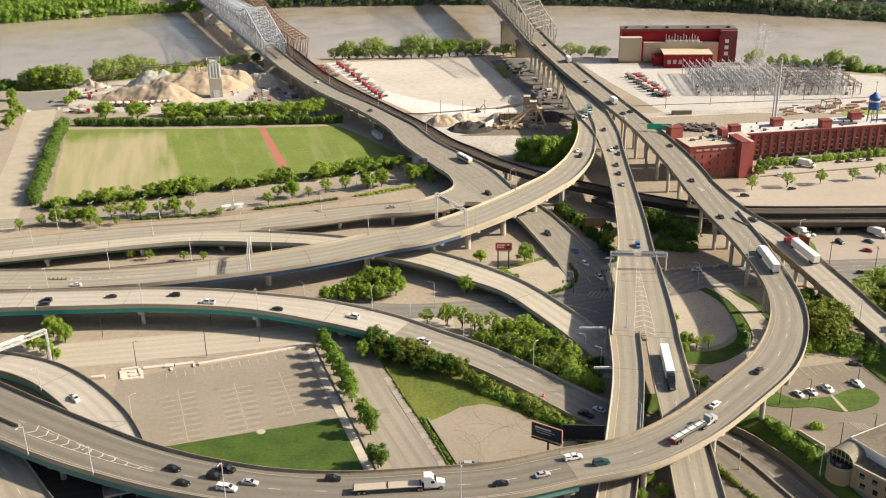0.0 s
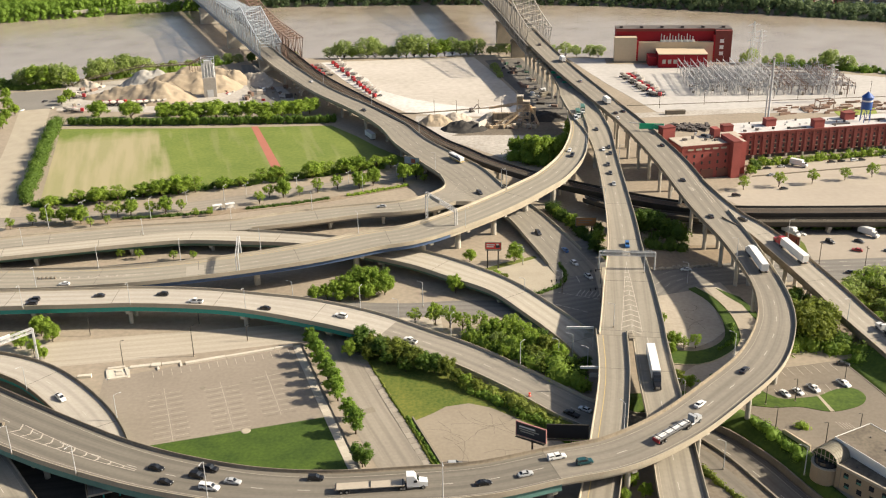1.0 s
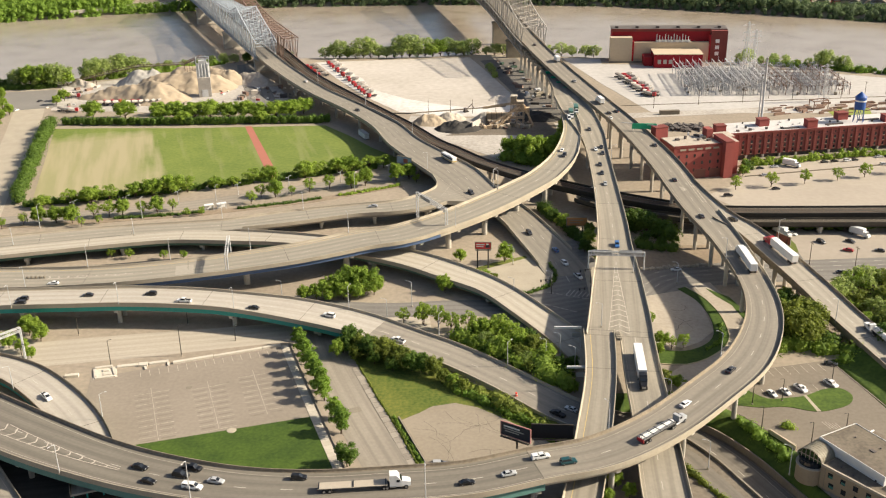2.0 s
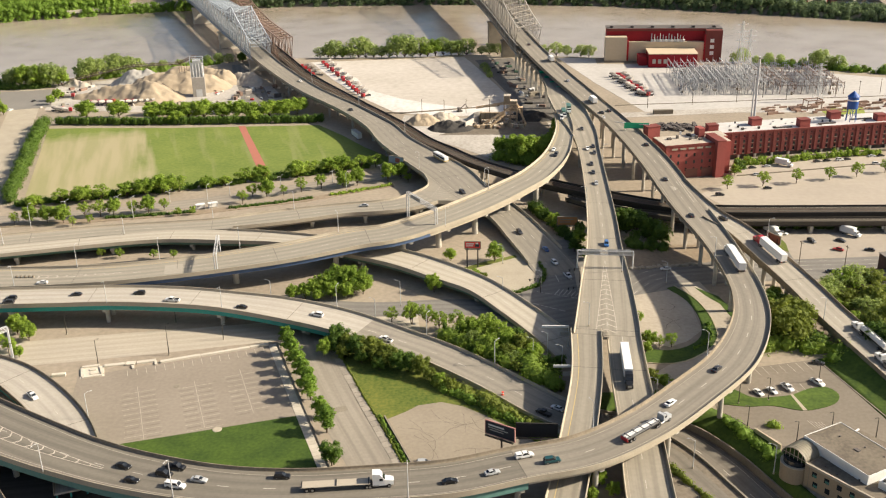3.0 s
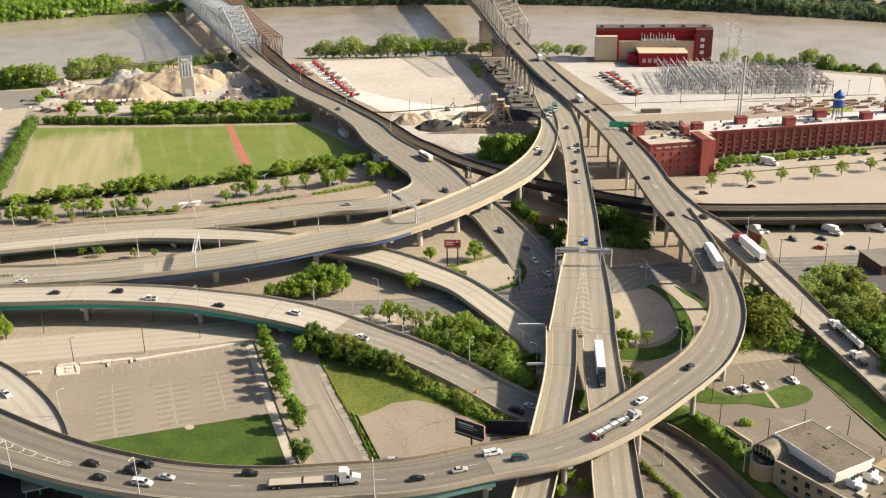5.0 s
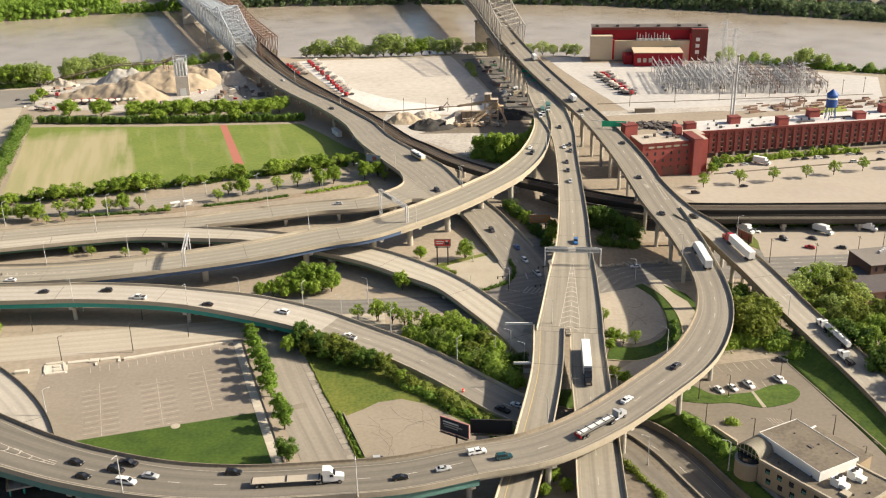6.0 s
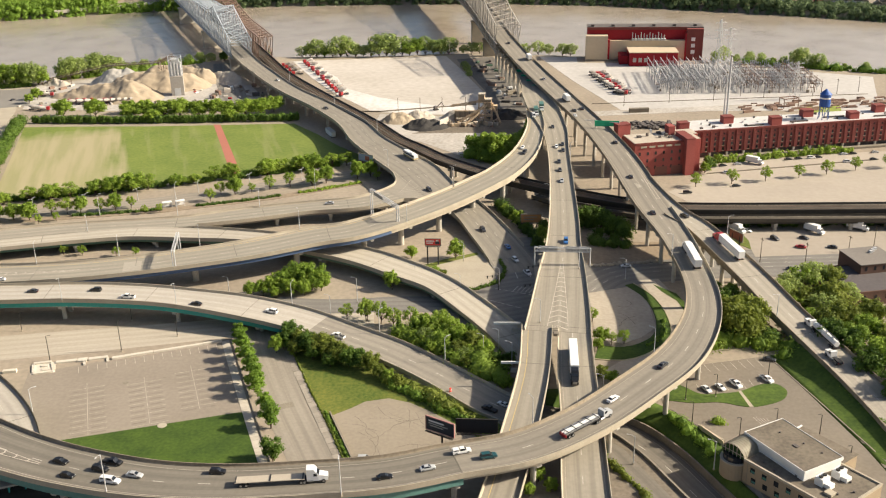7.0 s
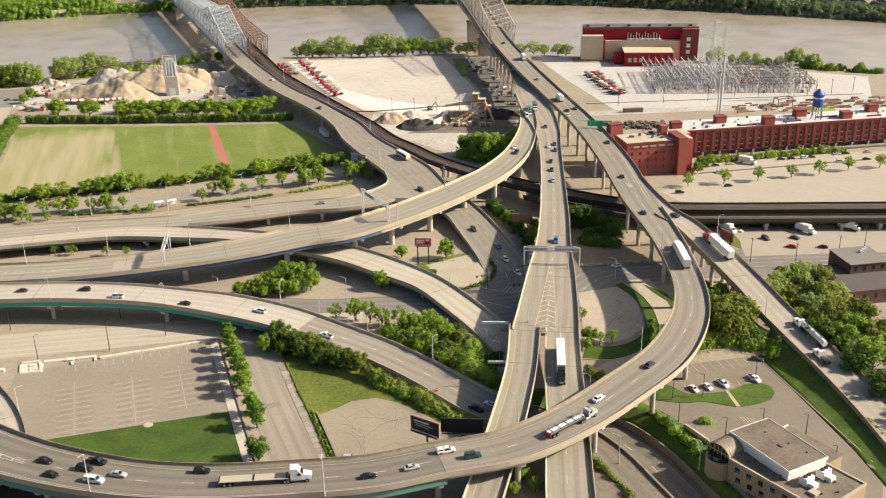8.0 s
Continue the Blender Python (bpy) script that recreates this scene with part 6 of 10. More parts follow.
# river banks
bank_rnd = random.Random(9)
for x in np.arange(-352, -318, 6.5):
    plant("dark", x, near_bank(x) - 14 + bank_rnd.uniform(-3, 3), bank_rnd.uniform(5, 8), z=-0.5, wide=1.3, group="riverbank trees")
for x, h in ((-313, 9), (-309, 13), (-304, 15), (-299, 16), (-293, 17), (-288, 16), (-283, 17), (-278, 15), (-274, 12), (-296, 11), (-286, 10)):
    plant("bank" if h % 2 else "round", x, near_bank(x) - 16 + bank_rnd.uniform(-4, 3), h, z=-0.5, wide=1.1, group="riverbank trees")
hedge("thicket", "dark undergrowth below the riverbank trees", [(-352, 690), (-330, 694), (-305, 692), (-280, 696)], 6, 3.4, M_LEAF_DARK, 50, 0.46, 91, uneven=0.4)
for x, h in ((-267, 14), (-262, 17), (-256, 16), (-249, 18), (-244, 17), (-239, 15), (-233, 14), (-228, 9), (-222, 8), (-215, 9), (-206, 8), (-196, 7), (-188, 8), (-180, 9), (-172, 8)):
    plant("bank", x, near_bank(x) - 1 + bank_rnd.uniform(-3, 3), h, z=-1.2, wide=1.05, group="riverbank trees")
hedge("thicket", "low green scrub along the river's edge", [(-270, 716), (-240, 728), (-205, 752), (-175, 772)], 6, 3, M_LEAF_STREET, 44, 0.46, 92, uneven=0.5)
for x in np.arange(-104, 15, 6):
    plant("bank" if bank_rnd.random() < 0.75 else "round", x, near_bank(x) - 1 + bank_rnd.uniform(-3, 3), bank_rnd.uniform(9, 18), z=-1.2, wide=1.2, group="riverbank trees")
for x, y, h in ((21.6, 791.7, 9), (28, 792.3, 11), (34.3, 793, 11), (40.6, 793.6, 10), (46.8, 789.2, 9), (61.4, 791.1, 12), (69.6, 788.6, 10), (79.7, 786.7, 12), (87.8, 784.2, 10), (97.9, 781.1, 12), (103.8, 779.3, 11), (23.5, 738.4, 7), (25.3, 725.1, 8), (27.1, 711.9, 6)):
    plant("bank", x, y, h * 0.85, z=-1.0, wide=1.1, group="riverbank trees")
for x, h in ((206, 9), (213, 12), (221, 8), (231, 10), (238, 9), (246, 6), (253, 8), (259, 14), (264, 15), (270, 11), (274, 12), (279, 7), (290, 6), (303, 8)):
    plant("bank" if h > 6 else "olive", x, near_bank(x) - 4 + bank_rnd.uniform(-3, 2), h, z=-1.0, wide=0.85, group="riverbank trees")
hedge("thicket", "dense low green scrub on the bank behind the substation", [(228, 742), (244, 736), (258, 731), (272, 724), (290, 716), (316, 704)], 7, 3.2, M_LEAF_STREET, 60, 0.46, 93, uneven=0.45)
for x, y, h in ((-136.3, 770.7, 9), (-129.3, 774.1, 8), (-150.3, 766.6, 9), (-143.2, 780.8, 10), (-162, 772.6, 9)):
    plant("dark", x, y, h, z=-1.0)
hedge("thicket", "dark scrub below the narrow rail viaduct", [(124.8, 418.7), (145.5, 418.4), (173.2, 418.9), (209.4, 418.9), (270.7, 419.4)], 5, 3.4, M_LEAF_DARK, 50, 0.42, 51, uneven=0.5)
# warehouse trees
for x, y in ((139, 469.8), (156.9, 473.6), (174.2, 477.6), (191.8, 482.6), (206.7, 487.2), (222.6, 492.9), (239.7, 497.1), (255.8, 501.5)):
    plant("light", x, y, 7.4, group="young trees in the warehouse car park")
hedge("hedge", "ragged green shrubs along the brick warehouse", [(151.6, 506), (172.4, 510.8), (200.3, 518), (232.1, 524.5)], 3.0, 3.4, M_LEAF, 44, 0.42, 17, uneven=0.5)
plant("dark", 150.3, 495.8, 6.6, wide=1.2)
plant("round", 147.3, 490.6, 6, wide=1.2)


def woods(name, label, x0, x1, depth, seed, material, spacing=5.0, h=13):
    """Far bank woods: a mass of uneven crowns."""
    rnd = random.Random(seed)
    lobes = []
    for x in np.arange(x0, x1, spacing):
        for d in np.arange(2, depth, spacing * 1.1):
            px, py = x + rnd.uniform(-3, 3), far_bank(x) + d + rnd.uniform(-3, 3)
            z = float(land(np.array(px), np.array(py)))
            r = rnd.uniform(3.2, 5.2)
            hh = h * rnd.uniform(0.55, 1.05)
            lobes.append((px, py, z + hh - r, r))
            if d < 11:
                lobes.append((px, py - 2.0, z + 1.4, r * 0.8))
    ob = new(name, leaf_mesh(name, rnd, lobes, len(lobes) * 60, 0.95, material))
    return tagged(ob, label, "woods", kind="stuff")


woods("woods", "green woods on the far river bank", -520, -342, 95, 21, M_LEAF_STREET, spacing=4.0)
woods("bank_scrub", "low light green scrub on the far bank", -342, -266, 20, 25, M_LEAF_STREET, spacing=3.4, h=3.6)
woods("woods", "dark green trees along the far bank", -271, 139, 50, 22, M_LEAF_HAZE)
woods("woods", "mixed green woods on the far shore slope", 139, 317, 56, 23, M_LEAF_HAZE)
woods("woods", "low green trees below far houses", 317, 488, 36, 24, M_LEAF_HAZE, h=8)

for kind in KINDS.values():
    for proto in kind:
        for o in list(proto.children_recursive) + [proto]:
            bpy.data.objects.remove(o)


# ---- lamps, gantries, signs ----
def lamp(at, height, rz=0.0, double=False, dark=False, label="", arm=1.6):
    """A street lamp: tapered pole, curved arm, flat head."""
    root = thing("street_lamp", label or ("slim dark bronze car park lamp post" if dark else "tall galvanised street lamp with a short arm"), "street lamp", at=at, rz=rz)
    m = M_POLE_DARK if dark else M_STEEL
    bm = bmesh.new()
    tube(bm, (0, 0, -0.1), (0, 0, height), 0.16, 0.09, 8)
    part("pole", bm, m, root)
    bm = bmesh.new()
    tube(bm, (0, 0, -0.05), (0, 0, 0.5), 0.28, 0.24, 8)
    part("base", bm, M_CONC, root)
    for sgn in ((1, -1) if double else (1,)):
        bm = bmesh.new()
        a = arm if not dark else 0.7
        tube(bm, (0, 0, height - 0.15), (sgn * a * 0.55, 0, height + 0.28), 0.07, 0.06, 6)
        tube(bm, (sgn * a * 0.55, 0, height + 0.28), (sgn * a, 0, height + 0.3), 0.06, 0.05, 6)
        part("arm", bm, m, root)
        bm = bmesh.new()
        box(bm, -0.34, 0.34, -0.15, 0.15, -0.08, 0.07, Matrix.Translation((sgn * (a + 0.35), 0, height + 0.28)), 0.05)
        part("lamp_head", bm, m, root)
    return root


def deck_lamp(line, s, off, height, face=0.0, **kw):
    a, rz, w = line.at(s, off)
    return lamp(tuple(a), height, rz + face, **kw)


for line, s, side, h in ((A, 1010, 7.3, 9), (A, 1123.3, -7.7, 12), (A, 1066.5, -7.6, 12), (A, 1183.3, -10.2, 9), (A, 1160.9, -9, 9), (A, 952.7, 7, 9), (A, 872.2, 5.8, 9)):
    deck_lamp(line, s, side, h, 90 if side < 0 else -90)
for s, side in ((72, -6.1), (133.9, 7.6), (177.6, -8.6), (217.2, 9.1), (259, 8.9), (290.7, 8.7), (323.4, 8.6), (341.6, -8.6)):
    deck_lamp(D, s, side, 9, 90 if side < 0 else -90)
for s, side in ((68.3, 7.4), (106.6, 7.2), (149.9, 6.6), (187.5, -7.9), (223, -7.2), (250.3, -6.9)):
    deck_lamp(H, s, side, 9, 90 if side < 0 else -90)
for s, side in ((61.8, 7), (98.7, 6.8), (135.4, -5.9), (184.7, -5.7)):
    deck_lamp(F, s, side, 8, 90 if side < 0 else -90)
for s, side in ((624.5, -6.8), (690.2, -7.2), (756.2, -8.7), (849, -9), (814, 9.8)):
    deck_lamp(E, s, side, 9, 90 if side < 0 else -90)
for s, side in ((48.5, 4.9), (121.8, -5.2), (178.4, 5.9), (243.3, -6.1), (286.7, 6.1)):
    deck_lamp(C, s, side, 8.5, 90 if side < 0 else -90)
for s, side in ((69.3, -5.9), (126.3, 5.8), (169.9, -5.8)):
    deck_lamp(B, s, side, 9, 90 if side < 0 else -90)
for s, side in ((64.2, 6.9), (98.6, -6.6)):
    deck_lamp(I, s, side, 8.5, 90 if side < 0 else -90)
# dark posts in the lots
for x, y, h in ((-87.1, 303.1, 11.5), (-109.2, 296.4, 9.3), (-139, 296.8, 7.4), (-128.1, 318.4, 7), (-91.1, 326.6, 5.5), (-71, 314.2, 6)):
    lamp((x, y, 0), h, 20, dark=True)
for x, y, h in ((107, 273.6, 7.8), (96.9, 258.3, 7.4), (108.2, 248.5, 8.2), (120.9, 256.9, 6), (131.9, 252.2, 7), (97.5, 271.7, 7.6), (135, 236.4, 7), (125.7, 284.7, 6)):
    lamp((x, y, 0), h, 200, dark=True)
for x, y, h in ((-18.9, 328.2, 9), (-10.7, 341.1, 10), (-60.9, 349.8, 6.5), (90.9, 360.9, 8.6), (27.4, 348.3, 8), (42.2, 356.5, 7), (28.2, 379.7, 8), (9.6, 361.6, 6), (41.1, 301.2, 9), (45.2, 292.2, 9), (36, 295.5, 10), (72.3, 270.9, 9), (77, 237.7, 9), (98.4, 235.3, 9)):
    lamp((x, y, 0), h, 160)
for x, y, h in ((-174.7, 442, 6), (-151.9, 448.1, 6), (-129.3, 455.3, 6), (-102.6, 465.4, 6), (-79.5, 476, 6), (-54.6, 483.6, 6), (-31.1, 493.7, 6), (-140.7, 434.8, 10), (-183.9, 423.3, 11), (-46.3, 472.1, 9), (-111.5, 457.1, 8)):
    lamp((x, y, 0), h, 65, double=h < 7)
# timber power poles with crossarms
for x, y, h in ((162.2, 371.2, 11), (180.6, 377.1, 11.5), (146.4, 377.3, 10.6), (194.6, 388, 11), (124.4, 624, 10), (153.5, 630.9, 10), (182.1, 635.4, 10), (214.8, 640.9, 10), (246.8, 645.1, 10), (-16.1, 615.8, 9), (-2.3, 615, 9), (11.3, 615.4, 9), (25.8, 615.6, 9), (201.2, 645.7, 10), (263.1, 648.7, 10), (278.4, 653.8, 10)):
    root = thing("utility_pole", "brown wooden utility pole with a crossarm", "utility pole", at=(x, y, 0), rz=15)
    bm = bmesh.new()
    tube(bm, (0, 0, -0.1), (0, 0, h), 0.17, 0.11, 7)
    part("pole", bm, M_TRUNK, root)
    bm = bmesh.new()
    beam(bm, (0, -1.2, h - 0.7), (0, 1.2, h - 0.7), 0.14)
    part("crossarm", bm, M_TRUNK, root)


def lattice(bm, a, b, h, w, bays, r=0.07):
    """A box truss between a and b."""
    a, b = Vector(a), Vector(b)
    d = (b - a).normalized()
    side = Vector((-d.y, d.x, 0)) * w / 2
    up = Vector((0, 0, h))
    for o in (side, -side):
        for u in (Vector(), up):
            beam(bm, a + o + u, b + o + u, r * 2)
    for k in range(bays + 1):
        p = a.lerp(b, k / bays)
        for o in (side, -side):
            beam(bm, p + o, p + o + up, r)
        beam(bm, p + side + up, p - side + up, r)
        if k < bays:
            q = a.lerp(b, (k + 1) / bays)
            for o in (side, -side):
                beam(bm, p + o + (up if k % 2 else Vector()), q + o + (Vector() if k % 2 else up), r)


def gantry(label, p, q, z0, z1, height, signs, depth=1.2):
    root = thing("sign_gantry", label, "sign gantry")
    a, b = Vector((*p, z0)), Vector((*q, z1))
    ta, tb = Vector((*p, z0 + height)), Vector((*q, z0 + height))
    for base, top in ((a, ta), (b, tb)):
        for o in (-0.45, 0.45):
            bm = bmesh.new()
            d = (tb - ta).normalized()
            n = Vector((-d.y, d.x, 0)) * o
            tube(bm, base + n - Vector((0, 0, 0.3)), top + n + Vector((0, 0, depth)), 0.24, sides=8)
            part("post", bm, M_STEEL, root)
    bm = bmesh.new()
    lattice(bm, ta, tb, depth, 0.9, 10, 0.11)
    part("truss", bm, M_STEEL, root)
    d = (tb - ta).normalized()
    n = Vector((-d.y, d.x, 0))
    for s, w, h, front, m in signs:
        c = ta + d * s + n * front + Vector((0, 0, depth / 2))
        bm = bmesh.new()
        box(bm, -w / 2, w / 2, -0.06, 0.06, -h / 2, h / 2)
        bmesh.ops.transform(bm, verts=bm.verts, matrix=Matrix.Translation(c) @ Matrix.Rotation(math.atan2(d.y, d.x), 4, "Z"))
        sp = part("sign_panel", bm, m, root, "flat road sign panel")
        for k in range(int(w / 1.2)):
            bm = bmesh.new()
            box(bm, -0.05, 0.05, -0.16, 0.16, -h / 2 - 0.1, h / 2 + 0.1)
            bmesh.ops.transform(bm, verts=bm.verts, matrix=Matrix.Translation(c + d * (k * 1.2 - w / 2 + 0.6)) @ Matrix.Rotation(math.atan2(d.y, d.x), 4, "Z"))
            part("sign_brace", bm, M_STEEL, sp)
    return root


M_SIGN_BACK = plain("sign_back", (0.42, 0.42, 0.40), rough=0.5, metal=0.3)
gantry("pale steel sign gantry across the tan roadway", (55.3, 351.5), (75.8, 350), 11.13, 11.09, 5.2, ((5, 7, 2.2, 0.6, M_SIGN_BACK), (15.6, 8.4, 2.2, 0.6, M_SIGN_BACK)), 1.4)
gantry("white steel sign gantry beside a curved ramp", (-12.1, 413.8), (1, 392.6), 5.75, 12.18, 12.4, ((8, 8, 1.6, -0.5, M_SIGN_BACK),), 1.5)
gantry("white sign gantry over a curving ramp", (-150, 284.3), (-138.6, 298), 5.61, 0, 6.6, ((6, 9, 2.6, 0.6, M_WHITE),), 1.4)
gantry("light grey sign bridge across a ramp", (-85, 371.6), (-81.6, 352.5), 9.31, 9.35, 6.4, ((10, 4, 1.4, 0.5, M_SIGN_BACK),), 0.9)
# cantilever signs beside the tan roadway
for x, y, z, ln in ((48.5, 307, 3.0, -9), (47.4, 279.8, 2.0, -6)):
    root = thing("cantilever_sign", "pale cantilever sign arm beside the roadway", "road sign", at=(x, y, 0))
    bm = bmesh.new()
    tube(bm, (0, 0, -0.2), (0, 0, 9), 0.2, 0.16, 8)
    part("post", bm, M_STEEL, root)
    bm = bmesh.new()
    box(bm, min(ln, 0), 0, -0.2, 0.2, 8.2, 9.0, None, 0.03)
    part("arm", bm, M_WHITE, root)
    bm = bmesh.new()
    box(bm, -3, 0, -0.35, -0.22, 5.2, 6.8)
    part("sign_panel", bm, M_SIGN_BACK, root)
# large green sign above the highway
root = thing("overhead_sign", "large green overhead sign on a steel frame", "road sign")
bm = bmesh.new()
box(bm, -6.2, 6.2, -0.09, 0.09, -1.5, 1.5, pose(100.2, 511.7, 20.3, 0, 0, -6), 0.04)
part("sign_panel", bm, M_SIGN_GREEN, root, "bright green sign panel")
for dx in (-5.4, 6.2):
    bm = bmesh.new()
    tube(bm, (100.2 + dx, 511.9 - dx * 0.3, 9.8), (100.2 + dx, 511.9 - dx * 0.3, 21.6), 0.2, sides=8)
    part("post", bm, M_STEEL, root)
bm = bmesh.new()
beam(bm, (89.2, 516.2, 21.16), (106.6, 509.7, 21.05), 0.3)
part("crossbeam", bm, M_STEEL, root)


def billboard(label, panels, post, post_h):
    root = thing("billboard", label, "billboard")
    for (x, y), h in zip(post, post_h):
        bm = bmesh.new()
        tube(bm, (x, y, -0.2), (x, y, h), 0.3, 0.26, 10)
        part("post", bm, M_BLACK_STEEL, root)
    for (x0, y0), (x1, y1), z0, z1, m, frame_m, bars in panels:
        d = Vector((x1 - x0, y1 - y0, 0))
        rz = math.degrees(math.atan2(d.y, d.x))
        w = d.length
        base = pose(x0, y0, 0, 0, 0, rz)
        bm = bmesh.new()
        box(bm, 0, w, 0.02, 0.3, z0, z1, base)
        panel = part("panel", bm, M_BLACK_STEEL, root)
        bm = bmesh.new()
        box(bm, 0.25, w - 0.25, -0.03, 0.015, z0 + 0.25, z1 - 0.25, base)
        part("poster", bm, m, panel)
        bm = bmesh.new()
        for a, b, c, e in ((0, w, z0 - 0.05, z0 + 0.2), (0, w, z1 - 0.2, z1 + 0.05), (-0.05, 0.2, z0, z1), (w - 0.2, w + 0.05, z0, z1)):
            box(bm, a, b, -0.09, 0.31, c, e, base)
        part("frame", bm, frame_m, panel)
        for bx, bw, bz, bh, bmat in bars:
            bm = bmesh.new()
            box(bm, bx, bx + bw, -0.045, -0.032, bz, bz + bh, base)
            part("text_bar", bm, bmat, panel)
        bm = bmesh.new()
        box(bm, 0.2, w - 0.2, -0.9, -0.1, z0 - 0.22, z0 - 0.14, base)
        part("catwalk", bm, M_BLACK_STEEL, root)
    return root


M_NAVY = plain("dark_poster", (0.03, 0.035, 0.05), rough=0.5)
M_PINK = plain("faded_pink_trim", (0.42, 0.20, 0.18), rough=0.6)
M_DARK_BACK = plain("dark_panel_back", (0.018, 0.018, 0.02), rough=0.7)
billboard("dark two-sided billboard with a pink frame beside the ramp", [
    ((19.9, 241.8), (27.9, 237), 8.7, 13.1, M_NAVY, M_PINK, ((1.0, 5.0, 11.6, 0.5, M_WHITE), (1.0, 6.2, 10.9, 0.35, M_SIGN_BACK), (1.4, 4.4, 10.2, 0.35, M_SIGN_BACK))),
    ((28.3, 240.6), (39.8, 240.1), 8.3, 12.7, M_DARK_BACK, M_BLACK_STEEL, ())], [(35.3, 241.1), (24.4, 240.3)], [12, 12])
M_ORANGE = plain("faded_orange_board", (0.40, 0.19, 0.07), rough=0.7)
billboard("red billboard with white lettering bars on two posts", [
    ((12.8, 376.2), (19.3, 376), 8.4, 11.5, plain("red_poster", (0.80, 0.06, 0.05), rough=0.5), M_CONC_DARK, ((0.6, 3.2, 10.2, 0.5, M_WHITE), (0.6, 2.8, 9.4, 0.4, M_WHITE), (4.2, 1.7, 9.1, 1.2, M_NAVY), (4.5, 1.0, 10.3, 0.6, M_WHITE)))], [(13.8, 376.6), (18.1, 376.5)], [9, 9])
billboard("faded orange billboard among dark bushes", [((52.4, 412), (61.3, 412), 4.1, 8.2, M_ORANGE, M_CONC_DARK, ((1.2, 6, 6.6, 0.5, M_CONC_DARK), (1.2, 4.6, 5.5, 0.5, M_CONC_DARK)))], [(54.4, 412.8), (59.4, 412.6)], [6, 6])
billboard("small billboard beside the approach road", [((-27.1, 495.4), (-19.1, 490.7), 6.7, 10.7, plain("pale_blue_poster", (0.30, 0.36, 0.45), rough=0.5), M_CONC_DARK, ((4.2, 2.6, 7.5, 2.2, plain("poster_red", (0.36, 0.10, 0.07))),))], [(-25, 495), (-21.2, 492.8)], [8, 8])
billboard("red and white roadside board by the truck lot", [((139.4, 401.2), (143.4, 394.2), 1.6, 5.4, plain("brick_poster", (0.30, 0.09, 0.05), rough=0.6), M_CONC_DARK, ())], [(140.4, 399.6), (142.6, 395.8)], [4, 4])
# orange road marker
root = thing("traffic_barrel", "bright red-orange road work marker on the shoulder", "traffic marker", at=(25.6, 276.2, 0.45))
bm = bmesh.new()
tube(bm, (0, 0, 0), (0, 0, 1.1), 0.42, 0.32, 12)
part("barrel", bm, plain("marker_orange", (0.85, 0.05, 0.02), rough=0.5), root)
bm = bmesh.new()
tube(bm, (0, 0, 0.5), (0, 0, 0.7), 0.40, 0.375, 12)
part("band", bm, M_WHITE, root)


# chevrons in the painted gores
def chevrons(line, s0, s1, off, half, n, label, flip=1):
    root = thing("gore_chevrons", label, "road marking", kind="structure")
    for k in range(n):
        f = k / (n - 1)
        s = s0 + (s1 - s0) * f
        h = half * (0.25 + 0.75 * f)
        for sgn in (-1, 1):
            a, _, _ = line.at(s, off, 0.008)
            b, _, _ = line.at(s + flip * h * 0.7, off + sgn * h, 0.008)
            bm = bmesh.new()
            beam(bm, a, b, 0.42, 0.012)
            part("chevron", bm, M_STALL_LINE, root)
    for sgn in (-1, 1):
        bm = bmesh.new()
        pts = [line.at(s0 + (s1 - s0) * f, off + sgn * half * (0.2 + 0.8 * f), 0.006)[0] for f in np.linspace(-0.1, 1.02, 12)]
        for p, q in zip(pts, pts[1:]):
            beam(bm, p, q, 0.2, 0.012)
        part("gore_line", bm, M_STALL_LINE, root)
    return root


chevrons(C, 243.5, C.length - 4, 0.2, 3.4, 13, "white chevrons in the gore of the split roadway")
chevrons(A, 1152.1, 1191.4, -1.2, 2.3, 10, "white chevrons in the gore of the curve")
chevrons(D, 307.4, 335.8, 1.0, 1.3, 9, "worn white chevrons on the sweeping ramp")
chevrons(A, 756.3, 812.6, -4.4, 0.7, 4, "thin gore lines before the branch")
# crash cushion and barrier ends
root = thing("crash_cushion", "grey crash cushion at the end of a gore", "crash cushion")
for k in range(4):
    bm = bmesh.new()
    box(bm, -0.9, 0.9, -0.45, 0.45, 9.7, 10.7, pose(59.6, 299.3 - k * 1.2, 0, 0, 0, 0), 0.08)
    part("cushion_segment", bm, M_CONC_DARK, root)
root = thing("gore_barrier", "short concrete barrier nose in the ramp gore", "barrier")
bm = bmesh.new()
p, q = A.at(1197.3, -2.1)[0], A.at(1241.8, -2.8)[0]
beam(bm, p + Vector((0, 0, 0.5)), q + Vector((0, 0, 0.5)), 0.8, 1.0)
part("barrier_block", bm, M_CONC_DARK, root)
root = thing("gore_barrier", "row of dark barrels at a ramp split", "barrier")
for k in range(5):
    a, rz, _ = D.at(338 + k * 1.6, 0.8)
    bm = bmesh.new()
    tube(bm, a, a + Vector((0, 0, 0.9)), 0.5, 0.45, 10)
    part("barrel", bm, M_CONC_DARK, root)
# flat square patch across the ramp deck
root = thing("deck_patch", "dark square repair patch on the ramp deck", "patch", kind="structure")
a, rz, w = D.at(288.2, -1)
bm = bmesh.new()
box(bm, -3.4, 3.4, -4.4, 4.6, 0.005, 0.02, D.stand(285, -0.6))
part("repair_patch", bm, M_DECK_BRANCH, root)
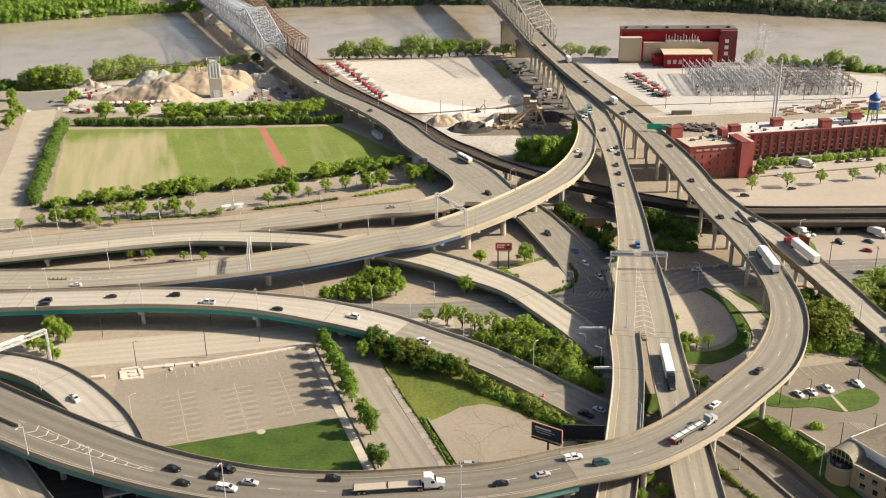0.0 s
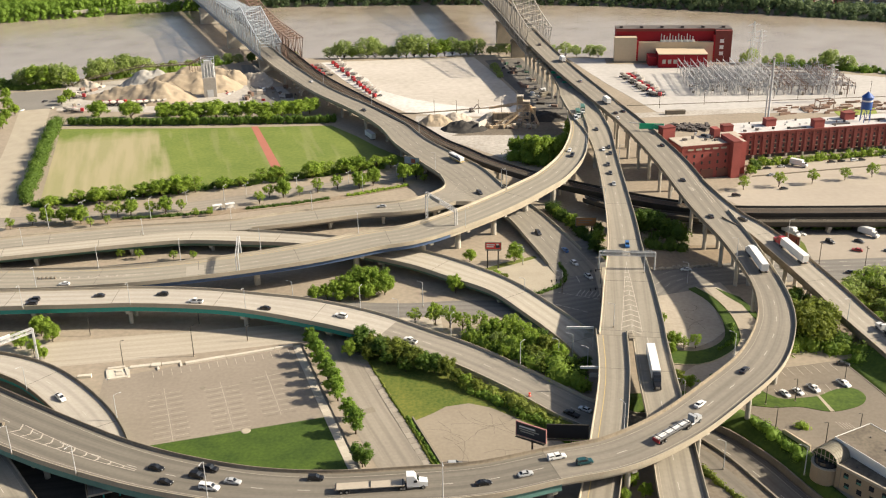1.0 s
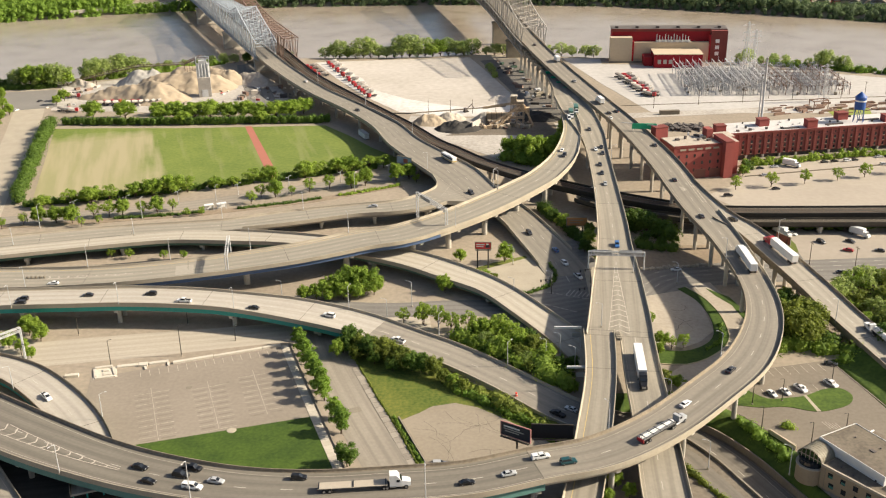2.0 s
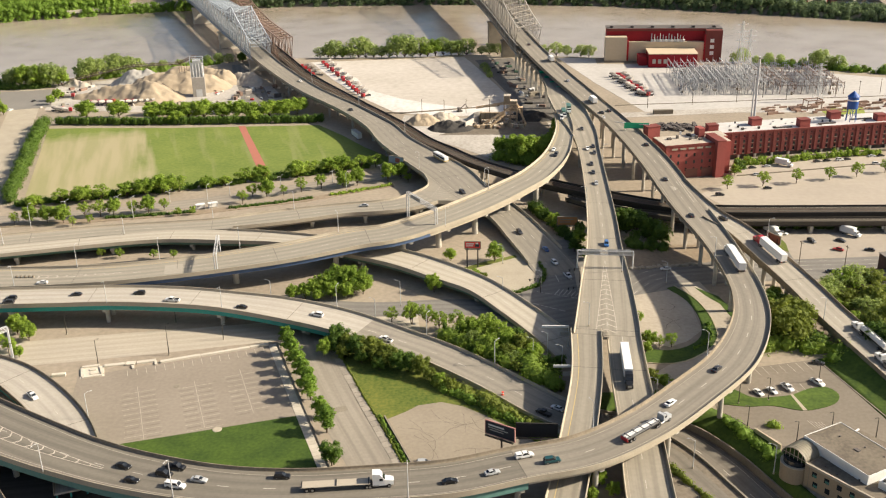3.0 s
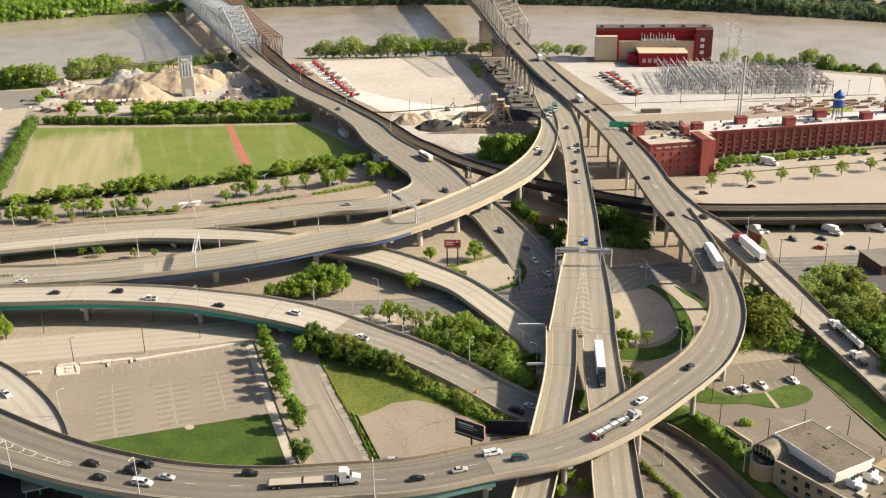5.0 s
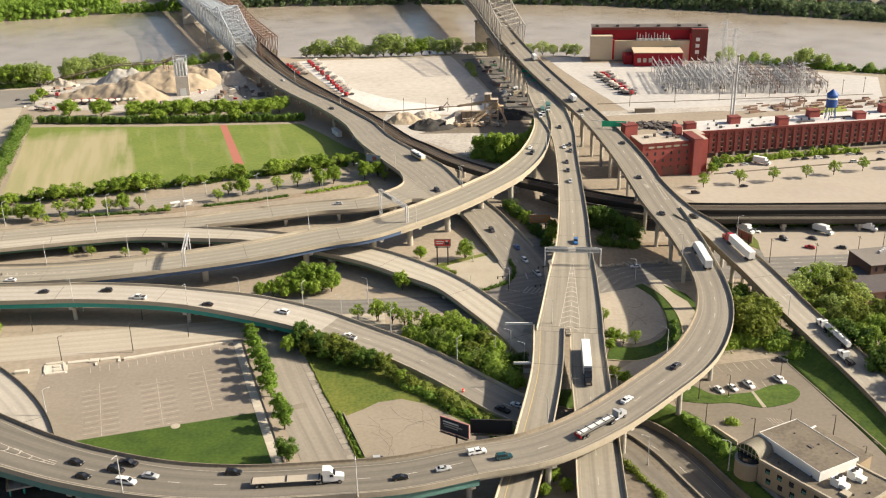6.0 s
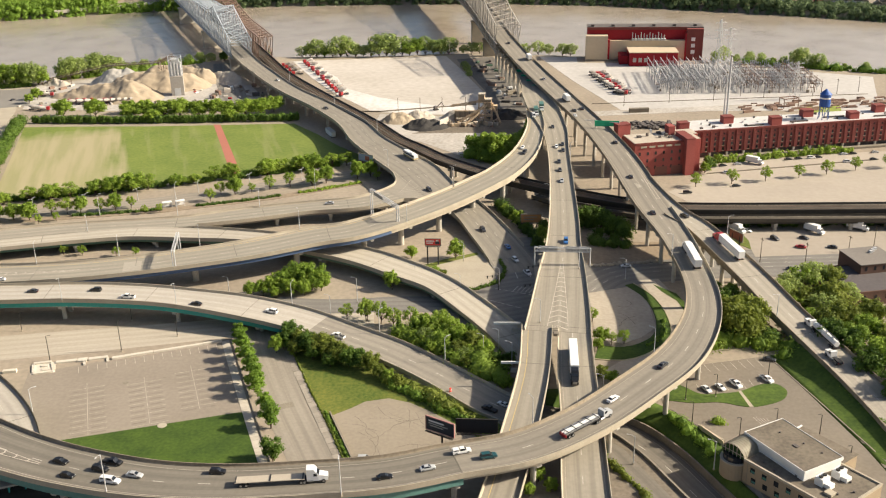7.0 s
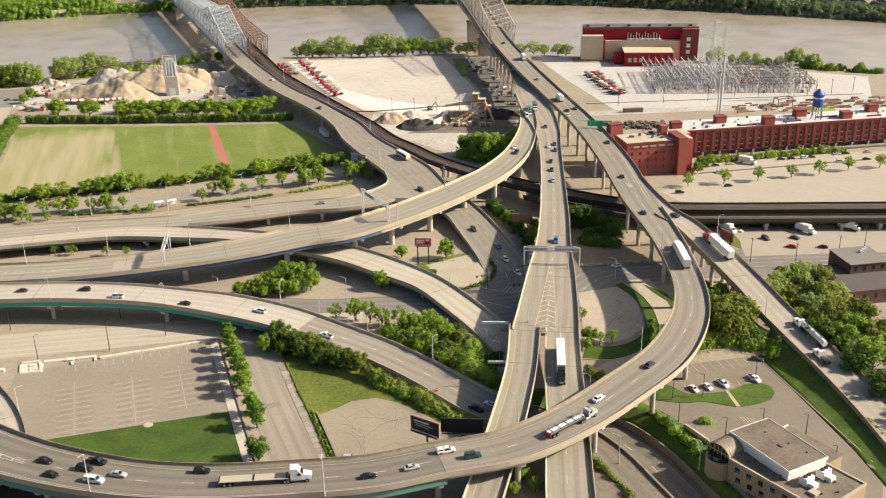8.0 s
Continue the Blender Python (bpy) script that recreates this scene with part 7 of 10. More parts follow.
# signal poles at the intersection
for x, y in ((55.6, 344), (41.8, 351.9), (57.5, 361)):
    root = thing("traffic_signal", "dark traffic signal pole at the intersection", "traffic signal", at=(x, y, 0.1), rz=200)
    bm = bmesh.new()
    tube(bm, (0, 0, 0), (0, 0, 7), 0.15, 0.1, 8)
    part("pole", bm, M_POLE_DARK, root)
    bm = bmesh.new()
    tube(bm, (0, 0, 6), (5, 0, 6.4), 0.09, 0.06, 6)
    part("mast_arm", bm, M_POLE_DARK, root)
    for k in (2.4, 4.4):
        bm = bmesh.new()
        box(bm, k - 0.2, k + 0.2, -0.2, 0.2, 5.5, 6.5, None, 0.05)
        part("signal_head", bm, M_BLACK_STEEL, root)

# ---- vehicles ----
PAINT = {n: plain("car_" + n, c, rough=0.28, spec=0.6) for n, c in {"black": (0.012, 0.012, 0.013), "dark": (0.035, 0.035, 0.04), "white": (0.75, 0.75, 0.74), "silver": (0.42, 0.43, 0.44), "teal": (0.015, 0.07, 0.08), "blue": (0.04, 0.14, 0.36), "red": (0.38, 0.02, 0.025), "green": (0.06, 0.16, 0.12)}.items()}
M_HEAD = plain("headlight_glass", (0.8, 0.8, 0.78), rough=0.15)
M_TAIL = plain("taillight_glass", (0.35, 0.01, 0.01), rough=0.2)
M_RIM = plain("wheel_rim", (0.38, 0.38, 0.38), rough=0.35, metal=0.7)
M_CHASSIS = plain("chassis_black", (0.02, 0.02, 0.022), rough=0.7)
M_TRAILER = mat("trailer_white", (0.78, 0.77, 0.75), (0.66, 0.65, 0.63), big=0.2, small=1.5, rough=0.45, bump=0, space="object")


def loft(bm, rings):
    """Skins rings of equal length and caps the ends."""
    rows = [[bm.verts.new(p) for p in r] for r in rings]
    k = len(rows[0])
    for a, b in zip(rows, rows[1:]):
        for i in range(k):
            bm.faces.new((a[i], a[(i + 1) % k], b[(i + 1) % k], b[i]))
    bm.faces.new(rows[0][::-1])
    bm.faces.new(rows[-1])


def wheel(parent, x, y, r, w=0.22):
    bm = bmesh.new()
    tube(bm, (x, y - w / 2, r), (x, y + w / 2, r), r, sides=14)
    t = part("wheel", bm, M_TYRE, parent)
    bm = bmesh.new()
    s = 1 if y > 0 else -1
    tube(bm, (x, y + s * (w / 2 - 0.02), r), (x, y + s * (w / 2 + 0.02), r), r * 0.6, sides=10)
    part("rim", bm, M_RIM, t)


def shell(bm, prof, hw, z0, tuck=0.06):
    """A body: stations of (x, top z, half-width factor) with rounded shoulders."""
    rings = []
    for x, z, f in prof:
        w = hw * f
        rings.append([(x, -w, z0 + 0.12), (x, -w * 1.0, z0 + (z - z0) * 0.62), (x, -w * 0.93, z - 0.02), (x, -w * 0.7, z), (x, w * 0.7, z), (x, w * 0.93, z - 0.02), (x, w, z0 + (z - z0) * 0.62), (x, w, z0 + 0.12), (x, w * 0.86, z0), (x, -w * 0.86, z0)])
    loft(bm, rings)


CARS = {  # length, half width, body stations, cabin stations
    "sedan": (4.7, 0.9, [(-2.35, 0.72, 0.86), (-2.2, 0.95, 0.96), (-1.4, 1.0, 1), (0, 0.98, 1), (1.0, 0.96, 1), (2.0, 0.82, 0.96), (2.35, 0.62, 0.84)], [(-1.75, 0.98, 0.84), (-1.05, 1.42, 0.72), (0.15, 1.45, 0.72), (1.05, 0.98, 0.84)]),
    "suv": (4.8, 0.95, [(-2.4, 0.85, 0.9), (-2.3, 1.08, 0.97), (-1.4, 1.1, 1), (0, 1.1, 1), (1.0, 1.08, 1), (2.1, 0.98, 0.96), (2.4, 0.72, 0.86)], [(-2.28, 1.08, 0.88), (-1.95, 1.74, 0.76), (0.2, 1.76, 0.76), (1.15, 1.08, 0.86)]),
    "pickup": (5.7, 0.98, [(-2.85, 0.9, 0.95), (-2.8, 1.08, 0.98), (-1.0, 1.08, 1), (0.4, 1.1, 1), (1.4, 1.1, 1), (2.5, 1.02, 0.97), (2.85, 0.75, 0.88)], [(-0.75, 1.08, 0.88), (-0.55, 1.78, 0.78), (0.75, 1.8, 0.78), (1.55, 1.1, 0.86)]),
    "van": (5.6, 1.0, [(-2.8, 1.2, 0.95), (-2.75, 1.3, 0.98), (0, 1.3, 1), (1.6, 1.25, 1), (2.5, 1.05, 0.96), (2.8, 0.75, 0.86)], [(-2.72, 1.3, 0.94), (-2.6, 2.2, 0.86), (0.9, 2.25, 0.86), (1.9, 1.25, 0.88)]),
}
NAMES = {"sedan": "sedan car", "suv": "sport utility car", "pickup": "pickup truck", "van": "delivery van", "cappickup": "pickup truck with a bed cap"}
WORD = {"black": "black", "dark": "dark grey", "white": "white", "silver": "silver", "teal": "dark teal", "blue": "blue", "red": "red", "green": "green"}


def make_car(kind, colour):
    base = "pickup" if kind == "cappickup" else kind
    ln, hw, body, cab = CARS[base]
    r = 0.34 if base == "sedan" else 0.38
    root = thing("pickup_truck" if base == "pickup" else "van" if base == "van" else "car", f"{WORD[colour]} {NAMES[kind]} on the road", "pickup" if base == "pickup" else "van" if base == "van" else "car")
    bm = bmesh.new()
    shell(bm, body, hw, 0.24)
    part("body", bm, PAINT[colour], root)
    bm = bmesh.new()
    rings = [[(x, -hw * f, z), (x, hw * f, z)] for x, z, f in cab]
    lo = [(x, s * hw * 0.9, body[3][1] - 0.05) for x, z, f in cab for s in (-1, 1)]
    (xa, za, fa), (xb, zb, fb), (xc, zc, fc), (xd, zd, fd) = cab
    base_ring = [(xa, -hw * fa, za - 0.06), (xa, hw * fa, za - 0.06), (xd, hw * fd, zd - 0.06), (xd, -hw * fd, zd - 0.06)]
    top_ring = [(xb, -hw * fb, zb - 0.03), (xb, hw * fb, zb - 0.03), (xc, hw * fc, zc - 0.03), (xc, -hw * fc, zc - 0.03)]
    loft(bm, [base_ring, top_ring])
    part("glasshouse", bm, M_GLASS_DARK, root, "dark tinted windows")
    bm = bmesh.new()
    box(bm, xb - 0.06, xc + 0.06, -hw * fb * 1.01, hw * fb * 1.01, zb - 0.05, zb + 0.03, None, 0.03)
    roof = part("roof", bm, PAINT[colour], root)
    for x, z, x2, z2 in ((xa, za - 0.06, xb, zb), (xd, zd - 0.06, xc, zc)):
        for s in (-1, 1):
            bm = bmesh.new()
            beam(bm, (x, s * hw * fa * 0.99, z), (x2, s * hw * fb * 0.99, z2 - 0.02), 0.09)
            part("pillar", bm, PAINT[colour], root)
    if kind == "pickup":
        bm = bmesh.new()
        box(bm, -2.66, -0.86, -hw * 0.8, hw * 0.8, 1.085, 1.1)
        part("bed", bm, M_CHASSIS, root, "dark open load bed")
    if kind == "cappickup":
        bm = bmesh.new()
        box(bm, -2.8, -0.82, -hw * 0.88, hw * 0.88, 1.085, 1.74, None, 0.1)
        cap = part("bed_cap", bm, PAINT[colour], root, "white bed cap")
        for s in (-1, 1):
            bm = bmesh.new()
            box(bm, -2.5, -1.1, s * hw * 0.88 - 0.015, s * hw * 0.88 + 0.015, 1.25, 1.6)
            part("side_window", bm, M_GLASS_DARK, cap)
    wb = ln * 0.3
    for x in (-wb - 0.05, wb + 0.12):
        for y in (-hw + 0.1, hw - 0.1):
            wheel(root, x, y, r)
    for y in (-hw * 0.66, hw * 0.66):
        bm = bmesh.new()
        box(bm, ln / 2 - 0.16, ln / 2 - 0.02, y - 0.17, y + 0.17, 0.58, 0.74, None, 0.02)
        part("headlight", bm, M_HEAD, root)
        bm = bmesh.new()
        box(bm, -ln / 2 - 0.0, -ln / 2 + 0.14, y - 0.15, y + 0.15, 0.66, 0.84, None, 0.02)
        part("taillight", bm, M_TAIL, root)
    return root


def tractor(root, x0, cab, sleeper=True):
    """A truck tractor whose front bumper is at x0."""
    bm = bmesh.new()
    box(bm, x0 - 6.6, x0 - 0.3, -0.5, 0.5, 0.65, 1.0)
    part("chassis", bm, M_CHASSIS, root)
    bm = bmesh.new()
    loft(bm, [[(x, -w, 0.7), (x, w, 0.7), (x, w * 0.96, z), (x, -w * 0.96, z)] for x, w, z in ((x0 - 2.2, 1.05, 2.15), (x0 - 1.0, 1.0, 1.95), (x0 - 0.15, 0.92, 1.75))])
    hood = part("hood", bm, cab, root)
    bm = bmesh.new()
    box(bm, x0 - 0.16, x0 - 0.06, -0.6, 0.6, 0.8, 1.6)
    part("grille", bm, M_RIM, hood)
    bm = bmesh.new()
    back = x0 - (5.0 if sleeper else 3.8)
    loft(bm, [[(x, -1.18, 0.75), (x, 1.18, 0.75), (x, 1.14, z), (x, -1.14, z)] for x, z in ((back, 3.75 if sleeper else 2.9), (x0 - 3.3, 3.7 if sleeper else 2.9), (x0 - 2.75, 3.0 if sleeper else 2.8), (x0 - 2.15, 2.2))])
    c = part("cab", bm, cab, root)
    bm = bmesh.new()
    loft(bm, [[(x0 - 2.70, -1.0, 2.86), (x0 - 2.70, 1.0, 2.86), (x0 - 2.66, 1.0, 2.9), (x0 - 2.66, -1.0, 2.9)], [(x0 - 2.16, -1.05, 2.18), (x0 - 2.16, 1.05, 2.18), (x0 - 2.10, 1.05, 2.24), (x0 - 2.10, -1.05, 2.24)]])
    part("windscreen", bm, M_GLASS_DARK, c)
    for s in (-1, 1):
        bm = bmesh.new()
        box(bm, x0 - 3.4, x0 - 2.6, s * 1.17 - 0.02, s * 1.17 + 0.02, 1.95, 2.6)
        part("side_window", bm, M_GLASS_DARK, c)
        bm = bmesh.new()
        tube(bm, (x0 - 4.9, s * 0.95, 0.75), (x0 - 3.5, s * 0.95, 0.75), 0.32, sides=10)
        part("fuel_tank", bm, M_RIM, root)
    for x in (x0 - 1.2, x0 - 5.6, x0 - 6.3):
        for y in (-1.0, 1.0):
            wheel(root, x, y, 0.5, 0.3 if x > x0 - 2 else 0.55)


def make_truck(kind, colour):
    """Articulated lorries and single trucks; the middle of the whole is the origin."""
    lab = {"semi": "black tractor lorry with a white box trailer" if colour == "black" else "white articulated lorry with a box trailer", "semired": "red tractor lorry with a white box trailer", "flatbed": "white tractor lorry with an empty flatbed trailer", "tanker": "silver tractor lorry hauling long steel beams",
           "tanktrailer": "white tractor lorry with a white tank trailer", "flattractor": "white tractor lorry with a bare chassis", "boxtruck": f"{WORD[colour]} box truck", "bus": "white and yellow city bus"}[kind]
    root = thing("bus" if kind == "bus" else "lorry", lab + " on the road", "bus" if kind == "bus" else "lorry")
    if kind in ("semi", "semired", "flatbed", "tanker", "tanktrailer", "flattractor"):
        front = {"semi": 10.6, "semired": 10.6, "flatbed": 11.6, "tanker": 9.6, "tanktrailer": 9.4, "flattractor": 4.4}[kind]
        tractor(root, front, PAINT["red"] if kind == "semired" else PAINT["silver"] if kind == "tanker" else PAINT["black"] if colour == "black" else PAINT["white"], kind in ("semi", "semired", "flatbed"))
        t1 = front - 4.6 - (0.9 if kind in ("semi", "semired", "flatbed") else 0.2)
        t0 = t1 - {"semi": 16.0, "semired": 15.4, "flatbed": 16.0, "tanker": 13.4, "tanktrailer": 13.0, "flattractor": 3.0}[kind]
        if kind in ("semi", "semired"):
            bm = bmesh.new()
            box(bm, t0, t1, -1.3, 1.3, 1.2, 4.1, None, 0.06)
            tr = part("box_trailer", bm, M_TRAILER, root, "white box trailer")
            bm = bmesh.new()
            box(bm, t0 - 0.05, t0 - 0.01, -1.22, -0.03, 1.35, 3.95)
            part("rear_door", bm, M_TRAILER, tr)
            bm = bmesh.new()
            box(bm, t0 - 0.05, t0 - 0.01, 0.03, 1.22, 1.35, 3.95)
            part("rear_door", bm, M_TRAILER, tr)
            bm = bmesh.new()
            box(bm, t0 - 0.06, t0 + 0.1, -1.3, 1.3, 0.6, 0.75)
            box(bm, t0 + 3, t1 - 2, -0.5, 0.5, 0.95, 1.2)
            part("underframe", bm, M_CHASSIS, root)
        elif kind == "flatbed":
            bm = bmesh.new()
            box(bm, t0, t1, -1.28, 1.28, 1.25, 1.45, None, 0.03)
            fb = part("flatbed", bm, mat("bed_planks", (0.46, 0.40, 0.32), (0.33, 0.29, 0.23), small=3, space="object"), root, "pale planked flatbed")
            bm = bmesh.new()
            for y in (-0.5, 0.5):
                box(bm, t0 + 0.3, t1 - 0.2, y - 0.1, y + 0.1, 0.85, 1.24)
            part("underframe", bm, M_CHASSIS, root)
            for x in (t0 + 0.1, t0 + 8, t1 - 0.5):
                bm = bmesh.new()
                box(bm, x, x + 0.25, -1.2, 1.2, 1.46, 1.62)
                part("chock", bm, M_CHASSIS, fb)
        elif kind == "tanker":
            bm = bmesh.new()
            box(bm, t0, t1, -1.25, 1.25, 1.2, 1.4, None, 0.03)
            fb = part("flatbed", bm, M_CHASSIS, root)
            for y in (-1.05, -0.35, 0.35, 1.05):
                bm = bmesh.new()
                beam(bm, (t0 + 0.2, y, 1.7), (t1 - 0.3, y * 0.8, 1.7), 0.34, 0.5)
                part("steel_beam", bm, M_RIM if abs(y) > 0.5 else M_TRAILER, fb, "long pale steel beam")
            for k in range(5):
                bm = bmesh.new()
                box(bm, t0 + 1 + k * 2.8, t0 + 1.2 + k * 2.8, -1.25, 1.25, 1.96, 2.04)
                part("strap", bm, M_CHASSIS, fb)
            bm = bmesh.new()
            box(bm, t0 - 0.1, t0 + 0.25, -1.2, 1.2, 0.7, 1.6)
            part("tail_board", bm, PAINT["red"], fb, "dark red tail board")
        elif kind == "tanktrailer":
            mm = M_TRAILER if kind == "tanktrailer" else mat("dark_tank", (0.26, 0.26, 0.27), (0.12, 0.12, 0.125), rough=0.35, metal=0.5, bump=0, space="object")
            bm = bmesh.new()
            vs = tube(bm, (t0 + 0.4, 0, 2.1), (t1, 0, 2.1), 0.95, sides=18)
            tk = part("tank", bm, mm, root, "cylindrical tank")
            bm = bmesh.new()
            for y in (-0.7, 0.7):
                beam(bm, (t0 + 1, y, 3.15), (t1 - 1, y, 3.15), 0.08)
            for k in range(10):
                x = t0 + 1 + k * (t1 - t0 - 2) / 9
                beam(bm, (x, -0.7, 3.15), (x, 0.7, 3.15), 0.07)
                beam(bm, (x, -0.7, 2.7), (x, -0.7, 3.15), 0.06)
                beam(bm, (x, 0.7, 2.7), (x, 0.7, 3.15), 0.06)
            part("top_rail", bm, M_RIM, tk)
            for k in range(3):
                bm = bmesh.new()
                tube(bm, (t0 + 3 + k * 3.6, 0, 3.0), (t0 + 3 + k * 3.6, 0, 3.25), 0.35, sides=10)
                part("hatch", bm, M_RIM, tk)
            bm = bmesh.new()
            box(bm, t0, t1, -0.5, 0.5, 0.9, 1.2)
            box(bm, t0 - 0.1, t0 + 0.25, -1.2, 1.2, 0.7, 1.3)
            part("underframe", bm, M_CHASSIS, root)
        else:
            bm = bmesh.new()
            box(bm, t0, t1, -0.6, 0.6, 0.85, 1.2)
            part("underframe", bm, M_CHASSIS, root)
        for x in ((t0 + 1.4, t0 + 2.7) if kind != "flattractor" else (t0 + 1.0,)):
            for y in (-1.0, 1.0):
                wheel(root, x, y, 0.5, 0.55)
        for y in (-0.9, 0.9):
            bm = bmesh.new()
            box(bm, t0 - 0.1, t0 - 0.02, y - 0.15, y + 0.15, 0.95, 1.1)
            part("taillight", bm, M_TAIL, root)
    elif kind == "boxtruck":
        bm = bmesh.new()
        box(bm, -4.6, 2.0, -1.22, 1.22, 1.0, 3.7, None, 0.06)
        part("cargo_box", bm, PAINT["green"] if colour == "teal" else M_TRAILER, root)
        bm = bmesh.new()
        loft(bm, [[(x, -1.1, 0.6), (x, 1.1, 0.6), (x, 1.05, z), (x, -1.05, z)] for x, z in ((2.1, 2.6), (3.1, 2.6), (3.6, 1.7), (4.5, 1.5))])
        c = part("cab", bm, PAINT["white"], root)
        bm = bmesh.new()
        loft(bm, [[(3.13, -0.95, 2.52), (3.13, 0.95, 2.52), (3.17, 0.95, 2.55), (3.17, -0.95, 2.55)], [(3.58, -1.0, 1.76), (3.58, 1.0, 1.76), (3.64, 1.0, 1.8), (3.64, -1.0, 1.8)]])
        part("windscreen", bm, M_GLASS_DARK, c)
        bm = bmesh.new()
        box(bm, -4.5, 4, -0.5, 0.5, 0.6, 0.95)
        part("chassis", bm, M_CHASSIS, root)
        for x in (-3, 3.3):
            for y in (-0.98, 0.98):
                wheel(root, x, y, 0.46, 0.4)
    else:
        bm = bmesh.new()
        box(bm, -5.6, 5.6, -1.28, 1.28, 0.5, 3.1, None, 0.16)
        b = part("body", bm, PAINT["white"], root)
        bm = bmesh.new()
        box(bm, -5.4, 5.63, -1.3, 1.3, 1.75, 2.6)
        part("window_band", bm, M_GLASS_DARK, b, "dark window band")
        bm = bmesh.new()
        box(bm, -5.62, 5.5, -1.31, 1.31, 0.75, 1.3)
        part("stripe", bm, plain("bus_yellow", (0.55, 0.38, 0.08)), b, "yellow side stripe")
        bm = bmesh.new()
        box(bm, -3, -1, -0.8, 0.8, 3.1, 3.4, None, 0.08)
        part("roof_unit", bm, M_WHITE, b)
        for x in (-3.4, 3.6):
            for y in (-1.1, 1.1):
                wheel(root, x, y, 0.5, 0.34)
    return root


FLEET = {}


def vehicle(kind, colour, m):
    key = (kind, colour)
    m = m @ Matrix.Scale(0.94 if kind in NAMES else 1.1 if kind == "flatbed" else 1.0, 4)
    if key in FLEET:
        return copy_thing(FLEET[key], m)
    ob = make_car(kind, colour) if kind in NAMES else make_truck(kind, colour)
    ob.matrix_basis = m
    FLEET[key] = ob
    return ob


LANES = {"A": A, "B": B, "C": C, "CR": CR, "D": D, "E": E, "F": F, "H": H, "I": I}
BACK = {"A", "B", "H"}
TRAFFIC = [
    ("A", 1143.2, 1.1, "sedan", "black"), ("A", 1137.4, -3.5, "sedan", "black"), ("A", 1129.5, 4.8, "pickup", "black"), ("A", 1130.8, 1.2, "suv", "black"),
    ("A", 1125.4, -2.6, "cappickup", "white"), ("A", 1120.6, 1, "sedan", "silver"), ("A", 1099.1, 4.6, "suv", "black"), ("A", 1082.5, -0.4, "flatbed", "white"),
    ("A", 1055.8, -1.8, "sedan", "black"), ("A", 1044.6, -1.4, "sedan", "silver"), ("A", 1034.2, 2.9, "cappickup", "white"), ("A", 1028, -1.2, "suv", "teal"),
    ("A", 998.5, -1.8, "tanker", "silver"), ("A", 983, 1.6, "sedan", "white"), ("A", 957.7, 1.4, "sedan", "dark"), ("A", 873.4, -1, "semi", "white"),
    ("A", 829.3, 2.1, "sedan", "dark"), ("A", 785.8, 1.6, "sedan", "dark"), ("A", 735.4, -3, "sedan", "dark"), ("A", 653.8, 0.1, "boxtruck", "white"),
    ("A", 685.2, 4.6, "sedan", "white"), ("A", 675.7, 2.2, "sedan", "dark"), ("A", 673.4, -2.8, "sedan", "dark"), ("A", 605.2, -0.1, "sedan", "silver"),
    ("A", 550.5, -3.8, "boxtruck", "white"), ("A", 499.7, -0.1, "sedan", "dark"), ("B", 77.7, -1.5, "semired", "white"), ("B", 140, -2.7, "tanktrailer", "white"),
    ("B", 153.2, 1.4, "flattractor", "white"), ("CR", 23.6, 0.8, "semi", "black"), ("C", 219.4, -0.9, "suv", "blue"), ("C", 70.4, 0.2, "sedan", "dark"),
    ("C", 99.7, -2.5, "sedan", "dark"), ("C", 109.2, -2.3, "sedan", "dark"), ("C", 103.2, 0.6, "sedan", "white"), ("C", 125.7, 0.3, "sedan", "dark"),
    ("C", 137.5, 0.3, "sedan", "dark"), ("C", 151.7, -0.1, "sedan", "silver"), ("D", 69.3, 2.4, "sedan", "white"), ("D", 76.9, -0.2, "suv", "dark"),
    ("D", 14.5, 0.6, "van", "white"), ("D", 0.8, -4.3, "boxtruck", "teal"), ("E", 807.1, -6.6, "bus", "white"), ("E", 695.7, 1, "sedan", "dark"),
    ("E", 613.5, -2.2, "sedan", "white"), ("E", 851.4, 4.3, "suv", "dark"), ("F", 31.3, 2.4, "sedan", "silver"), ("E", 901.7, 2, "suv", "dark"),
    ("E", 919.9, -2.2, "sedan", "blue"), ("H", 93, -0.9, "sedan", "dark"), ("H", 115.8, -1.4, "suv", "black"), ("H", 129.6, 3.4, "pickup", "white"),
    ("H", 156, 3.6, "sedan", "black"), ("H", 183.4, -0.2, "suv", "white"), ("H", 212.6, 2.5, "pickup", "white"), ("H", 70.2, 1.2, "suv", "dark"),
    ("H", 70.4, 4.6, "suv", "dark"), ("H", 279.5, 3.6, "pickup", "black"), ("H", 281.4, -1.2, "sedan", "white"), ("I", 76.5, 2, "pickup", "white"),
    ("D", 332.5, -5.4, "sedan", "white"), ("B", 47.2, -1.4, "suv", "dark"), ("D", 9.8, -1, "boxtruck", "teal")
]
for road, s, off, kind, colour in TRAFFIC:
    back = road in BACK or (road == "E" and (kind == "bus" or off < 0))
    vehicle(kind, colour, LANES[road].stand(s, off, 0.015) @ pose(0, 0, 0, 0, 0, 180 if back else 0))
